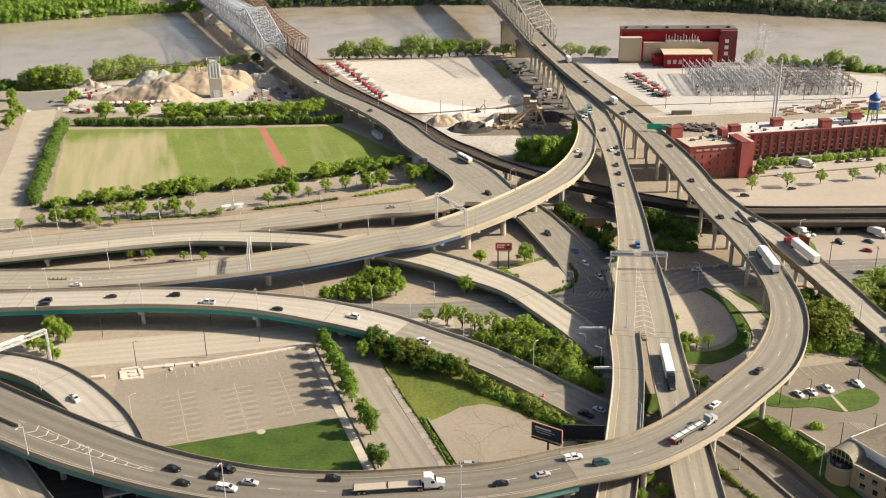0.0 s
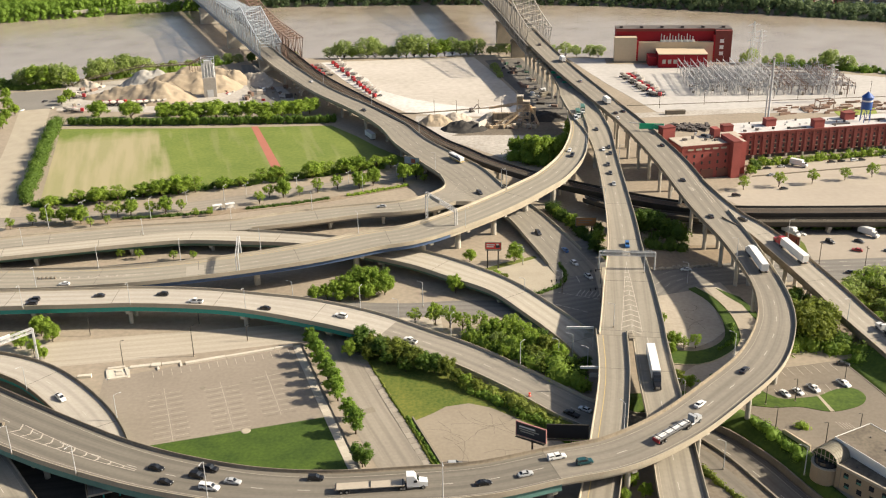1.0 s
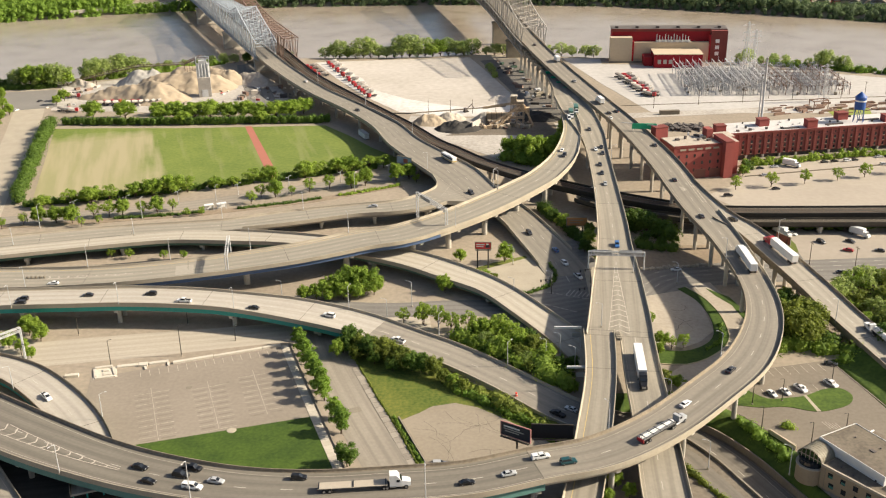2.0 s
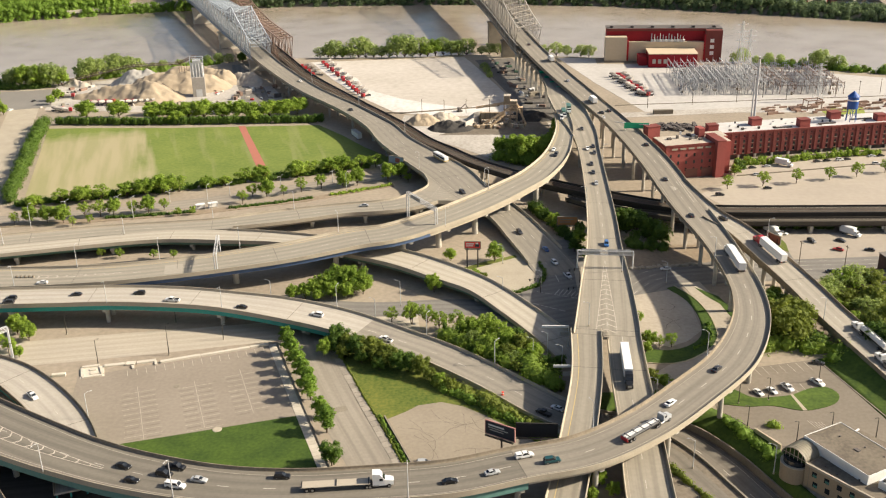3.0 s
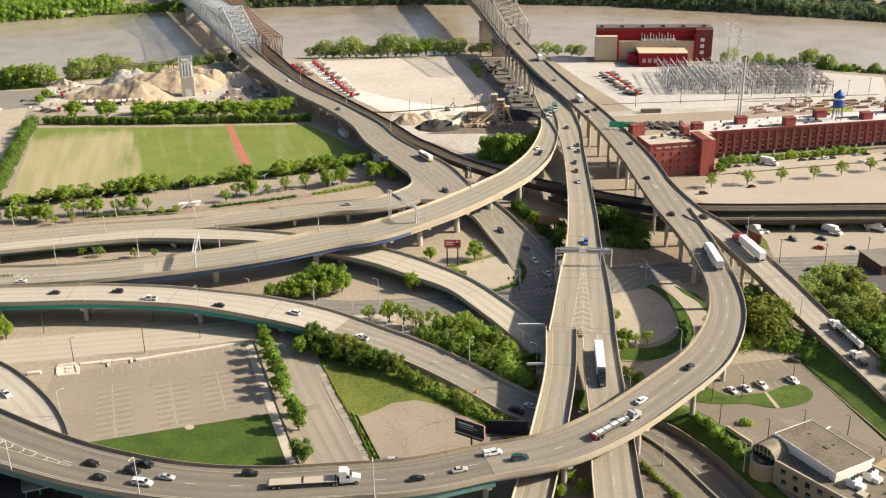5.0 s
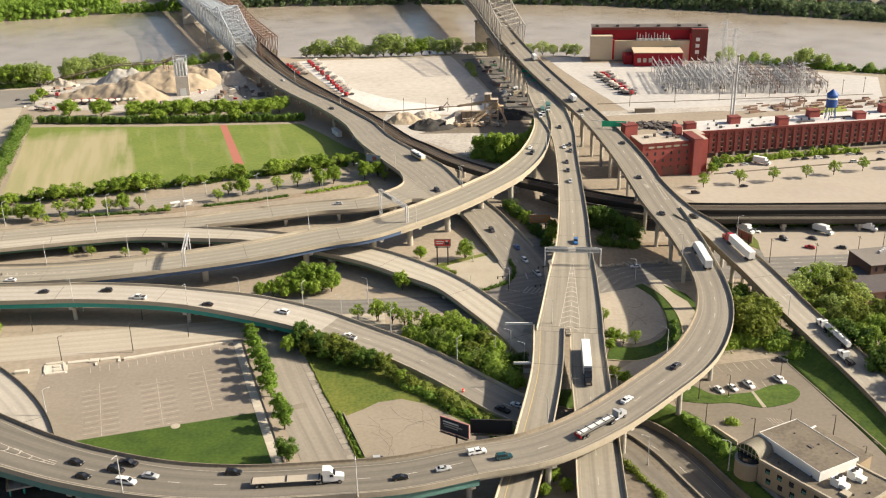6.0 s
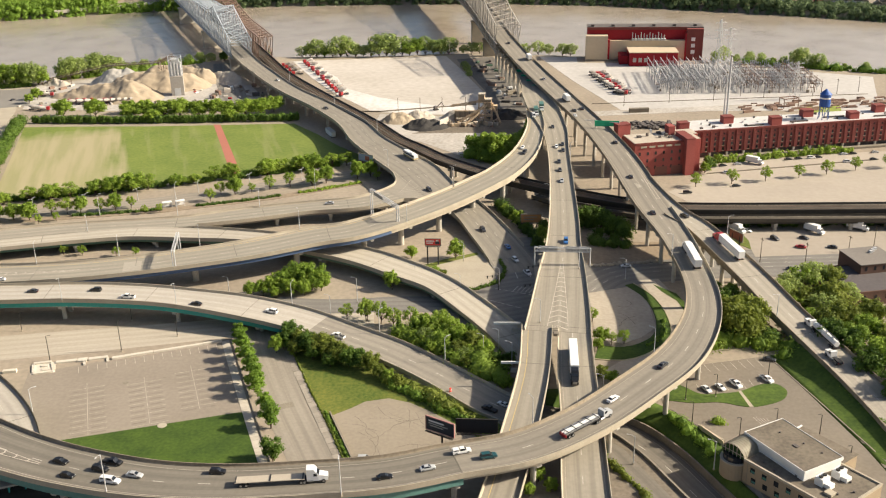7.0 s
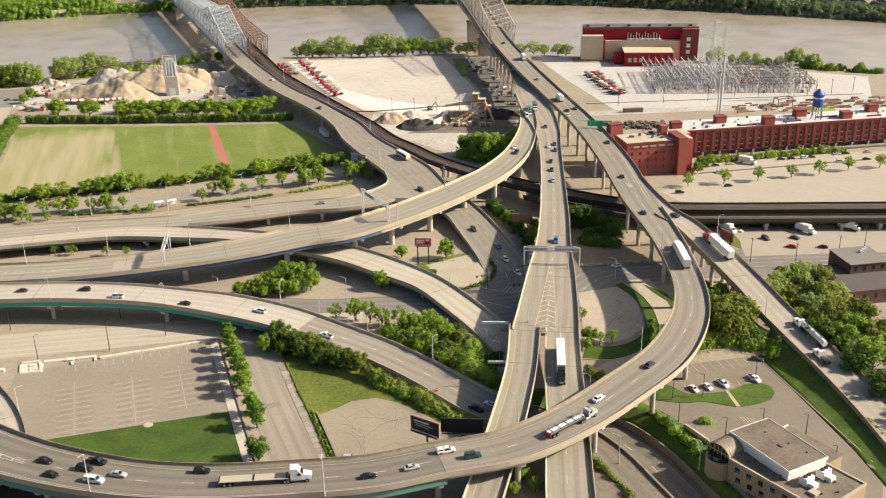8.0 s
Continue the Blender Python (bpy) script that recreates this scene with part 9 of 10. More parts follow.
# steel frame in the yard
root = thing("steel_frame", "rusty open steel frame on the track bed", "frame", at=(220, 613.6, 0), rz=18)
for x, y in ((0, 0), (10, 0), (0, 5), (10, 5)):
    bm = bmesh.new()
    beam(bm, (x, y, 0), (x, y, 6), 0.4)
    part("column", bm, M_RUST, root)
for a, b in (((0, 0), (10, 0)), ((0, 5), (10, 5)), ((0, 0), (0, 5)), ((10, 0), (10, 5))):
    bm = bmesh.new()
    beam(bm, (*a, 6), (*b, 6), 0.5)
    part("rail_beam", bm, M_RUST, root)
# scrap and rail wagons behind the warehouse
root = thing("timber_stacks", "rows of brown timber and rail stacks", "stacks", kind="stuff")
bm = bmesh.new()
for k in range(90):
    x, y = sr.uniform(196, 290), 0
    y = 611.6 + (x - 196) * 0.16 + sr.uniform(-9, 14)
    box(bm, -sr.uniform(1, 4), sr.uniform(1, 4), -0.5, 0.5, 0, sr.uniform(0.4, 1.6), pose(x, y, 0, 0, 0, 18 + sr.uniform(-15, 15)))
part("stack", bm, M_RUST, root)
# concrete batching silo
root = thing("silo", "pale concrete batching tower with an open top frame", "silo", at=(-168.3, 667.1, 0), rz=14)
bm = bmesh.new()
box(bm, -4.2, 4.2, -3.6, 3.6, -0.2, 13, None, 0.1)
part("base_block", bm, mat("silo_concrete", (0.40, 0.37, 0.33), (0.28, 0.25, 0.22), big=0.2, small=1), root)
for k in range(4):
    bm = bmesh.new()
    tube(bm, (-3 + 2 * k, -0.6, 12.8), (-3 + 2 * k, -0.6, 22), 1.05, sides=12)
    part("silo_cell", bm, M_STEEL, root)
bm = bmesh.new()
box(bm, -2.6, 2.6, -1.4, 1.8, 22.02, 24.2, None, 0.1)
part("head_house", bm, M_STEEL, root)
for x in (-4.2, 4.2):
    for y in (-3.4, 3.4):
        bm = bmesh.new()
        beam(bm, (x, y, 12.8), (x, y, 26), 0.3)
        part("frame_post", bm, M_STEEL, root)
bm = bmesh.new()
box(bm, -2, 2, -3.75, -3.55, 0, 5)
part("door", bm, M_STEEL, root, "grey metal door")
for z in (17, 21.6, 25.8):
    bm = bmesh.new()
    for a, b in (((-4.2, -3.4), (4.2, -3.4)), ((4.2, -3.4), (4.2, 3.4)), ((4.2, 3.4), (-4.2, 3.4)), ((-4.2, 3.4), (-4.2, -3.4))):
        beam(bm, (*a, z), (*b, z), 0.28)
        beam(bm, (*a, z - 4), (*b, z), 0.16)
    part("frame_ring", bm, M_STEEL, root)
# conveyors
for (p, q, z0, z1) in (((-271.1, 700.6), (-226.7, 703.1), 2.4, 12), ((-226.7, 703.1), (-189, 699.5), 12, 14.6), ((-189, 699.5), (-170.6, 671.6), 14.6, 25)):
    root = thing("conveyor", "long brown inclined conveyor on trestle legs", "conveyor")
    bm = bmesh.new()
    lattice(bm, (*p, z0), (*q, z1), 1.6, 1.8, 14, 0.08)
    part("truss", bm, M_RUST, root)
    bm = bmesh.new()
    beam(bm, (*p, z0 + 0.5), (*q, z1 + 0.5), 1.4, 0.2)
    part("belt", bm, M_CONC_DARK, root)
    for f in (0.35, 1.0):
        x, y, z = p[0] + (q[0] - p[0]) * f, p[1] + (q[1] - p[1]) * f, z0 + (z1 - z0) * f
        bm = bmesh.new()
        for o in (-1.4, 1.4):
            beam(bm, (x + o, y, 0), (x + o * 0.5, y, z), 0.28)
        for k in range(1, 5):
            beam(bm, (x - 1.4, y, z * k / 5), (x + 1.4, y, z * (k - 1) / 5 + 0.3), 0.14)
        part("trestle", bm, M_RUST, root)


def heap(label, peaks, material, seed, slope=0.66):
    """A loose heap at its angle of rest: cones that run into one another, with gullied flanks."""
    peaks = [tuple(np.array(a) + (np.array(b) - np.array(a)) * k / 5) for a, b in zip(peaks, peaks[1:]) for k in range(5)] + [peaks[-1]]
    x0, x1 = min(p[0] - p[2] / slope for p in peaks) - 2, max(p[0] + p[2] / slope for p in peaks) + 2
    y0, y1 = min(p[1] - p[2] / slope for p in peaks) - 2, max(p[1] + p[2] / slope for p in peaks) + 2
    nx, ny = 64, 44
    bm = bmesh.new()
    grid = []
    for j in range(ny + 1):
        row = []
        for i in range(nx + 1):
            x, y = x0 + (x1 - x0) * i / nx, y0 + (y1 - y0) * j / ny
            wob = 1.5 * noise.noise(Vector((x * 0.13, y * 0.13, seed * 3.1))) + 0.9 * noise.noise(Vector((x * 0.35, y * 0.35, seed))) + 0.4 * noise.noise(Vector((x, y, seed)))
            top = max(h - slope * math.hypot(x - px, y - py) for px, py, h in peaks)
            top = min(top, 0.8 * max(p[2] for p in peaks) + 0.12 * top)
            row.append(bm.verts.new((x, y, max(top + wob * min(1, max(top, 0) / 3 + 0.2), -0.4))))
        grid.append(row)
    for j in range(ny):
        for i in range(nx):
            q = (grid[j][i], grid[j][i + 1], grid[j + 1][i + 1], grid[j + 1][i])
            if max(v.co.z for v in q) > -0.39:
                bm.faces.new(q)
    bmesh.ops.delete(bm, geom=[v for v in bm.verts if not v.link_faces], context="VERTS")
    for f in bm.faces:
        f.smooth = True
    return tagged(link("sand_mound", bm, material), label, "heap")


M_SAND_PALE = mat("pale_sand", (0.47, 0.415, 0.345), (0.35, 0.305, 0.245), big=0.06, small=0.6)
M_GREY_HEAP = mat("grey_gravel_heap", (0.44, 0.415, 0.375), (0.32, 0.30, 0.265), big=0.1, small=0.8)
M_COAL = mat("dark_aggregate", (0.06, 0.055, 0.05), (0.03, 0.028, 0.026), big=0.2, small=1.2)
heap("long tall tan sand heap with worn flanks", [(-186, 657, 7), (-197.8, 660.6, 13), (-207, 662.7, 11), (-221, 664.5, 9.4), (-236.3, 664.2, 6), (-250, 663, 2.6)], M_SAND, 1)
heap("broad tan sand heap filling the yard behind", [(-214, 684, 8), (-203, 686, 11.6), (-190, 688, 12), (-176, 688, 11), (-166, 690, 9.6)], M_SAND, 21)
heap("pale grey gravel heap by the conveyor", [(-232.1, 698.1, 6), (-222.1, 699.1, 11.4), (-214.8, 699.6, 11.8), (-203.4, 698.9, 8)], M_GREY_HEAP, 3)
heap("long tan sand heap behind the silo", [(-198.4, 714.1, 10), (-185.9, 714.9, 11), (-174.4, 711.1, 9.6), (-160.6, 706.1, 9)], M_SAND, 4)
heap("low pale sand heap by the river", [(-150.6, 709.1, 7), (-140.2, 703.7, 7.6), (-132.1, 697.7, 5)], M_SAND_PALE, 6)
heap("pale spoil heap at the end of the conveyor", [(-268.6, 702.7, 4.6), (-258.6, 697.5, 3.6)], M_SAND_PALE, 12)
heap("small tan sand heap by the rails", [(-12.2, 594.9, 6), (-17.5, 594.8, 5.2)], M_SAND, 7)
heap("pale sand heap beside a tan one", [(-3.7, 601.6, 5), (1.6, 602.8, 4)], M_SAND_PALE, 11)
heap("dark grey aggregate heap at the works", [(-3.3, 580.6, 4.0), (1.5, 581.6, 5.4), (7.5, 581.8, 4.6)], M_COAL, 8, 0.5)
heap("pale rubble heap beside crushing plant", [(19.3, 599.8, 5.6), (23.5, 603.8, 3.6)], M_SAND_PALE, 9)
heap("black coal-like heap below the viaduct", [(46.9, 604.5, 5), (52.9, 603.6, 5), (57, 602, 4)], M_COAL, 10, 0.5)
heap("low grey rubble heap on the gravel lot", [(28.7, 649.8, 3), (34.8, 644.5, 2.4)], M_GRAVEL, 13, 0.4)
# crushing plant
M_TIMBER = mat("weathered_tan_timber", (0.62, 0.475, 0.32), (0.45, 0.33, 0.215), big=0.4, small=2.5, amount=0.9)
root = thing("crushing_plant", "weathered tan timber crushing plant with a tower, bin and conveyors", "plant", at=(32.5, 587.5, 0), rz=-2)
# the tower: posts, floors, rails, cladding and a tapered hopper
for fx in (1.6, 5.2, 8.8):
    for fy in (0, 4.6):
        bm = bmesh.new()
        beam(bm, (fx, fy, -0.2), (fx, fy, 17.5 if fx < 5 else 14.6), 0.5)
        part("post", bm, M_TIMBER, root)
for k, z in enumerate((4.2, 8.4, 12.4)):
    bm = bmesh.new()
    box(bm, 1.2, 9.2, -0.5, 5.1, z, z + 0.35, None, 0.05)
    part("floor", bm, M_TIMBER, root)
    bm = bmesh.new()
    for p, q in (((1.2, -0.5), (9.2, -0.5)), ((1.2, -0.5), (1.2, 5.1))):
        for dz in (0.7, 1.2):
            beam(bm, (*p, z + dz), (*q, z + dz), 0.14)
    part("guard_rail", bm, M_TAN_STEEL, root)
bm = bmesh.new()
for z0, z1 in ((0, 4.2), (4.4, 8.4), (8.6, 12.4)):
    beam(bm, (1.6, -0.2, z0), (5.2, -0.2, z1), 0.3)
    beam(bm, (5.2, -0.2, z1), (8.8, -0.2, z0), 0.3)
part("bracing", bm, M_TIMBER, root)
for x0, x1, z0, z1 in ((1.7, 5.0, 12.8, 17.4), (5.3, 8.9, 8.8, 14.2)):
    bm = bmesh.new()
    box(bm, x0, x1, 0.4, 4.4, z0, z1, None, 0.12)
    clad = part("cladding", bm, M_TIMBER, root, "boarded tan cabin")
    for k in range(7):
        bm = bmesh.new()
        x = x0 + 0.2 + k * (x1 - x0 - 0.4) / 6
        box(bm, x - 0.08, x + 0.08, 0.28, 0.42, z0 + 0.1, z1 - 0.1)
        part("board", bm, M_TAN_STEEL, clad)
    bm = bmesh.new()
    box(bm, x0 - 0.4, x1 + 0.4, 0.0, 4.8, z1, z1 + 0.3, None, 0.06)
    part("roof", bm, M_SAND_PALE, root)
bm = bmesh.new()
prism(bm, [(9.3, 0.6), (12.6, 0.6), (12.6, 4.2), (9.3, 4.2)], 6.5, 10.4)
for v in bm.verts:
    if v.co.z < 7:
        v.co.x, v.co.y = 10.95 + (v.co.x - 10.95) * 0.35, 2.4 + (v.co.y - 2.4) * 0.35
part("hopper", bm, M_TIMBER, root, "tapered tan hopper")
for px, py in ((9.5, 0.8), (12.4, 0.8), (12.4, 4.0), (9.5, 4.0)):
    bm = bmesh.new()
    beam(bm, (px, py, -0.2), (px, py, 9), 0.35)
    part("hopper_leg", bm, M_TIMBER, root)
# the long slatted bin
bm = bmesh.new()
box(bm, -13, 1, 3.4, 6.4, 2.6, 6.4, None, 0.1)
bin_wall = part("storage_bin", bm, M_TIMBER, root, "long slatted tan storage bin")
for k in range(15):
    bm = bmesh.new()
    box(bm, -12.9 + k * 0.98, -12.5 + k * 0.98, 3.0, 3.38, -0.1, 7.2)
    part("slat", bm, M_TIMBER if k % 3 else M_TAN_STEEL, bin_wall)
for p, q, w in (((-11, -3.5, 1), (6.5, 0.0, 10.6), 1.5), ((-6, -5, 0.6), (2.2, -0.6, 6.6), 1.2), ((14.5, -3, 0.8), (9.5, 2, 11), 1.2), ((-15, 3, 9.4), (1.5, 2.4, 12.2), 1.2)):
    bm = bmesh.new()
    lattice(bm, p, q, 1.0, w, 10, 0.11)
    beam(bm, Vector(p) + Vector((0, 0, 0.6)), Vector(q) + Vector((0, 0, 0.6)), w, 0.2)
    part("feed_conveyor", bm, M_TIMBER, root)
for k in range(64):
    bm = bmesh.new()
    x, y = sr.uniform(-17, 15), sr.uniform(-8, 2.4)
    box(bm, -sr.uniform(0.3, 1.9), sr.uniform(0.3, 1.9), -sr.uniform(0.3, 1), sr.uniform(0.3, 1), -0.3, sr.uniform(0.5, 2.6), pose(x, y, 0, sr.uniform(-15, 15), sr.uniform(-15, 15), sr.uniform(0, 180)), 0.08)
    part("machine_box", bm, sr.choice((M_TIMBER, M_SAND, M_SAND_PALE, M_CONC_DARK, M_SAND_PALE, M_RUST)), root)
# excavator
root = thing("excavator", "small dark excavator on the gravel lot", "excavator", at=(7.2, 618.9, 0.1), rz=30)
for name, bb, mm in (("tracks", (-1.6, 1.6, -1.2, 1.2, 0, 0.8), M_BLACK_STEEL), ("cab", (-1.2, 0.6, -0.9, 0.9, 0.82, 2.7), M_ROOF_DARK)):
    bm = bmesh.new()
    box(bm, *bb, None, 0.12)
    part(name, bm, mm, root)
bm = bmesh.new()
beam(bm, (0.6, 0, 1.6), (4, 0, 4.4), 0.4)
beam(bm, (4, 0, 4.4), (6, 0, 1.4), 0.3)
part("boom", bm, M_ROOF_DARK, root)
# office with barrel vault
root = thing("office_building", "tan brick office with a barrel vault and flat roofs", "office building")
M_TAN_BRICK = mat("tan_brick", (0.36, 0.285, 0.19), (0.26, 0.20, 0.135), big=0.2, small=2.5)
m, ln = facade_frame((104.7, 230.1), (122.3, 207.7))
wall_box("wall", m, 0, ln, 0, 18.4, -0.2, 6.6, M_TAN_BRICK, root, "tan brick wall")
wall_box("wall", m, -7.4, -0.02, 4.2, 18.4, -0.2, 6.4, M_TAN_BRICK, root, "tan brick wall")
wall_box("roof", m, 0.5, ln - 0.5, 0.5, 17.9, 6.62, 6.8, M_ROOF_TAN, root, "stained tan gravel roof")
for x0, x1, y0, y1 in ((0, ln, -0.1, 0.45), (15.9, ln, 17.95, 18.5), (ln - 0.45, ln + 0.1, 0.47, 17.93)):
    wall_box("roof_edge", m, x0, x1, y0, y1, 6.5, 7.2, M_CONC, root, "pale roof coping")
mu = m @ pose(-5.7, 6.9, 0, 0, 0, -8.5)
wall_box("upper_block", mu, 0.3, 21.3, 0.3, 13.5, 6.0, 9.4, M_WHITE, root, "white raised upper block")
wall_box("upper_roof", mu, 0.15, 21.45, 0.15, 13.65, 9.42, 9.8, M_ROOF_TAN, root, "wide tan flat roof")
for x0, x1, y0, y1 in ((0, 21.6, 0, 0.14), (21.46, 21.6, 0.15, 13.8), (0, 0.14, 0.15, 13.8), (0.15, 21.45, 13.66, 13.8)):
    wall_box("upper_fascia", mu, x0, x1, y0, y1, 8.9, 9.95, M_WHITE, root, "white roof fascia")
wall_box("side_wing", m, -2.4, 15.2, 18.6, 28.4, -0.2, 4.6, M_TAN_BRICK, root)
wall_box("side_roof", m, -2.6, 15.4, 18.55, 28.6, 4.62, 4.9, M_ROOF_TAN, root)
wall_box("side_coping", m, -2.7, -2.2, 18.55, 28.6, 4.6, 5.15, M_WHITE, root)
# the vault stands across the front, over a round brick bay
n = 16
prof = [(math.cos(math.pi * k / n), math.sin(math.pi * k / n)) for k in range(n + 1)]
CX, HW2, VZ, VH = -3.9, 3.8, 6.2, 3.1
bm = bmesh.new()
lo = [bm.verts.new(m @ Vector((CX + HW2 * c, 0.3, VZ + VH * s))) for c, s in prof]
hi = [bm.verts.new(m @ Vector((CX + HW2 * c, 9.2, VZ + VH * s))) for c, s in prof]
for k in range(n):
    bm.faces.new((lo[k], lo[k + 1], hi[k + 1], hi[k]))
bmesh.ops.solidify(bm, geom=bm.faces[:], thickness=0.3)
vault = part("barrel_vault", bm, mat("vault_metal", (0.50, 0.455, 0.35), (0.42, 0.38, 0.29), big=0.2, small=1, rough=0.5), root, "cream curved metal roof")
for k in range(9):
    bm = bmesh.new()
    pts = [m @ Vector((CX + (HW2 + 0.05) * c, 0.5 + k * 0.9, VZ + (VH + 0.05) * s)) for c, s in prof]
    for p, q in zip(pts, pts[1:]):
        beam(bm, p, q, 0.07)
    part("roof_seam", bm, M_CONC, vault)
bm = bmesh.new()
face = [bm.verts.new(m @ Vector((CX + (HW2 - 0.25) * c, 0.5, VZ + (VH - 0.25) * s))) for c, s in prof]
bm.faces.new(face)
bmesh.ops.solidify(bm, geom=bm.faces[:], thickness=0.12)
gl = part("arched_window", bm, mat("green_glass", (0.10, 0.16, 0.05), (0.04, 0.08, 0.03), big=0.3, small=1.0, rough=0.1, bump=0), root, "arched green glass window")
for k in range(-2, 3):
    bm = bmesh.new()
    beam(bm, m @ Vector((CX + k * 1.25, 0.3, VZ - 0.6)), m @ Vector((CX + k * 1.25, 0.3, VZ + (VH - 0.2) * math.sqrt(max(0.05, 1 - (k * 1.25 / HW2) ** 2)))), 0.15)
    part("mullion", bm, M_CREAM_PANEL, gl)
bm = bmesh.new()
beam(bm, m @ Vector((CX - 3.4, 0.28, VZ + 1.0)), m @ Vector((CX + 3.4, 0.28, VZ + 1.0)), 0.14)
part("transom", bm, M_CREAM_PANEL, gl)
bm = bmesh.new()
tube(bm, m @ Vector((CX, 1.6, -0.2)), m @ Vector((CX, 1.6, 4.6)), 3.9, sides=28)
part("round_bay", bm, M_TAN_BRICK, root, "curved tan brick bay")
bm = bmesh.new()
tube(bm, m @ Vector((CX, 1.6, 4.6)), m @ Vector((CX, 1.6, 4.9)), 4.05, sides=28)
part("round_coping", bm, M_CONC, root)
bm = bmesh.new()
tube(bm, m @ Vector((CX, 1.6, 4.9)), m @ Vector((CX, 1.6, 6.3)), 3.3, sides=28)
part("bay_glazing", bm, M_GLASS_DARK, root, "dark curved glazing")
bm = bmesh.new()
box(bm, -0.7, 0.7, -0.09, 0.06, -0.75, 0.75)
owin = mesh_of("window", bm, M_GLASS_DARK)
bm = bmesh.new()
box(bm, -0.6, 0.6, -0.14, -0.1, -0.35, 0.35)
otrim = mesh_of("window_panel", bm, plain("teal_panel", (0.03, 0.16, 0.13)))
for k in range(7):
    for z in (2.0, 4.9):
        w = shared("window", owin, root, m @ pose(3.0 + k * 3.7 + (0.5 if z < 3 else 0), 0, z))
        if (k + int(z)) % 3:
            shared("window_panel", otrim, w, pose(0.15, 0, -0.3))
for x in (1.3, 10.2, 19.1):
    wall_box("seam", m, x, x + 0.15, -0.06, 0.02, 0, 6.4, M_CONC_DARK, root)
for x, y in ((17.6, 5.4), (18.4, 11.4)):
    ac = wall_box("roof_unit", m, x, x + 2.4, y, y + 3.2, 6.82, 9.0, M_WHITE, root, "white rooftop air unit")
    wall_box("duct", m, x + 2.42, x + 4.2, y + 0.5, y + 2.6, 6.82, 8.0, M_WHITE, ac)
    for k in range(2):
        bm = bmesh.new()
        tube(bm, m @ Vector((x + 1.2, y + 0.85 + k * 1.5, 9.0)), m @ Vector((x + 1.2, y + 0.85 + k * 1.5, 9.3)), 0.55, sides=12)
        part("fan", bm, M_BLACK_STEEL, ac)
for x, y in ((4, 3), (8, 2.2), (13, 4.4), (24, 6), (23, 13), (26, 10)):
    bm = bmesh.new()
    tube(bm, m @ Vector((x, y, 6.8)), m @ Vector((x, y, 7.3)), 0.3, sides=8)
    part("roof_vent", bm, M_ROOF_DARK, root)
for x, y in ((5, 8), (12, 9.6), (17.5, 10.5)):
    bm = bmesh.new()
    tube(bm, mu @ Vector((x, y, 9.8)), mu @ Vector((x, y, 10.1)), 0.25, sides=8)
    part("roof_vent", bm, M_ROOF_DARK, root)
wall_box("hatch", mu, 11, 12.6, 6.4, 7.4, 9.8, 10.05, M_ROOF_DARK, root)
wall_box("roof_curb", m, 21.6, 23.8, 3.6, 5.8, 6.82, 7.5, M_CONC, root)
bm = bmesh.new()
beam(bm, (98.7, 255.5, 0.7), (103.6, 247, 0.7), 0.4, 1.5)
tagged(link("garden_wall", bm, M_CREAM_PANEL), "low cream wall beside the office", "wall")
# brown commercial building by the truck lot
root = thing("commercial_building", "low brown brick building with dark flat roofs", "building")
m, ln = facade_frame((160, 334), (218.7, 346.5))
wall_box("wall", m, 2, ln, 0.5, 24.5, -0.2, 5.0, M_BROWN_BRICK, root, "dark brick wall")
wall_box("roof", m, 2.4, ln - 0.4, 0.9, 24.1, 5.02, 5.2, mat("tar_roof", (0.115, 0.10, 0.10), (0.075, 0.066, 0.066), big=0.1, small=0.8), root, "dark tar roof")
for x0, x1, y0, y1 in ((2, ln, 0.4, 0.88), (2, ln, 24.12, 24.6), (1.9, 2.38, 0.9, 24.1)):
    wall_box("parapet", m, x0, x1, y0, y1, 4.9, 5.6, M_BROWN_BRICK, root)
wall_box("upper_block", m, 20.8, 36.4, 15.6, 31, -0.2, 8.8, M_BROWN_BRICK, root)
wall_box("upper_roof", m, 20.5, 36.7, 15.3, 31.3, 8.82, 9.1, mat("grey_roof", (0.235, 0.21, 0.185), (0.15, 0.132, 0.115)), root, "grey flat roof")
for k in range(4):
    shared("window", win, root, m @ pose(23 + k * 3.6, 15.58, 7.2))
for k in range(12):
    shared("window", win, root, m @ pose(5 + k * 4.4, 0.48, 3.2))
for k in range(3):
    wall_box("roof_unit", m, 30 + k * 1.6, 31 + k * 1.6, 25 + k * 1.2, 26.2 + k * 1.2, 9.1, 10, M_STEEL, root)
# site trailer near the approach road
root = thing("site_trailer", "white site trailer beside the approach road", "trailer", at=(-51.2, 564.4, 0), rz=-64)
bm = bmesh.new()
box(bm, -5.5, 5.5, -1.3, 1.3, 0.6, 3.4, None, 0.1)
part("body", bm, M_WHITE, root)
bm = bmesh.new()
box(bm, -5.6, 5.6, -1.4, 1.4, 3.42, 3.6)
part("roof", bm, M_ROOF_WHITE, root)
for x in (-4, 4):
    bm = bmesh.new()
    box(bm, x - 0.5, x + 0.5, -1.1, 1.2, -0.1, 0.58)
    part("support", bm, M_BLACK_STEEL, root)
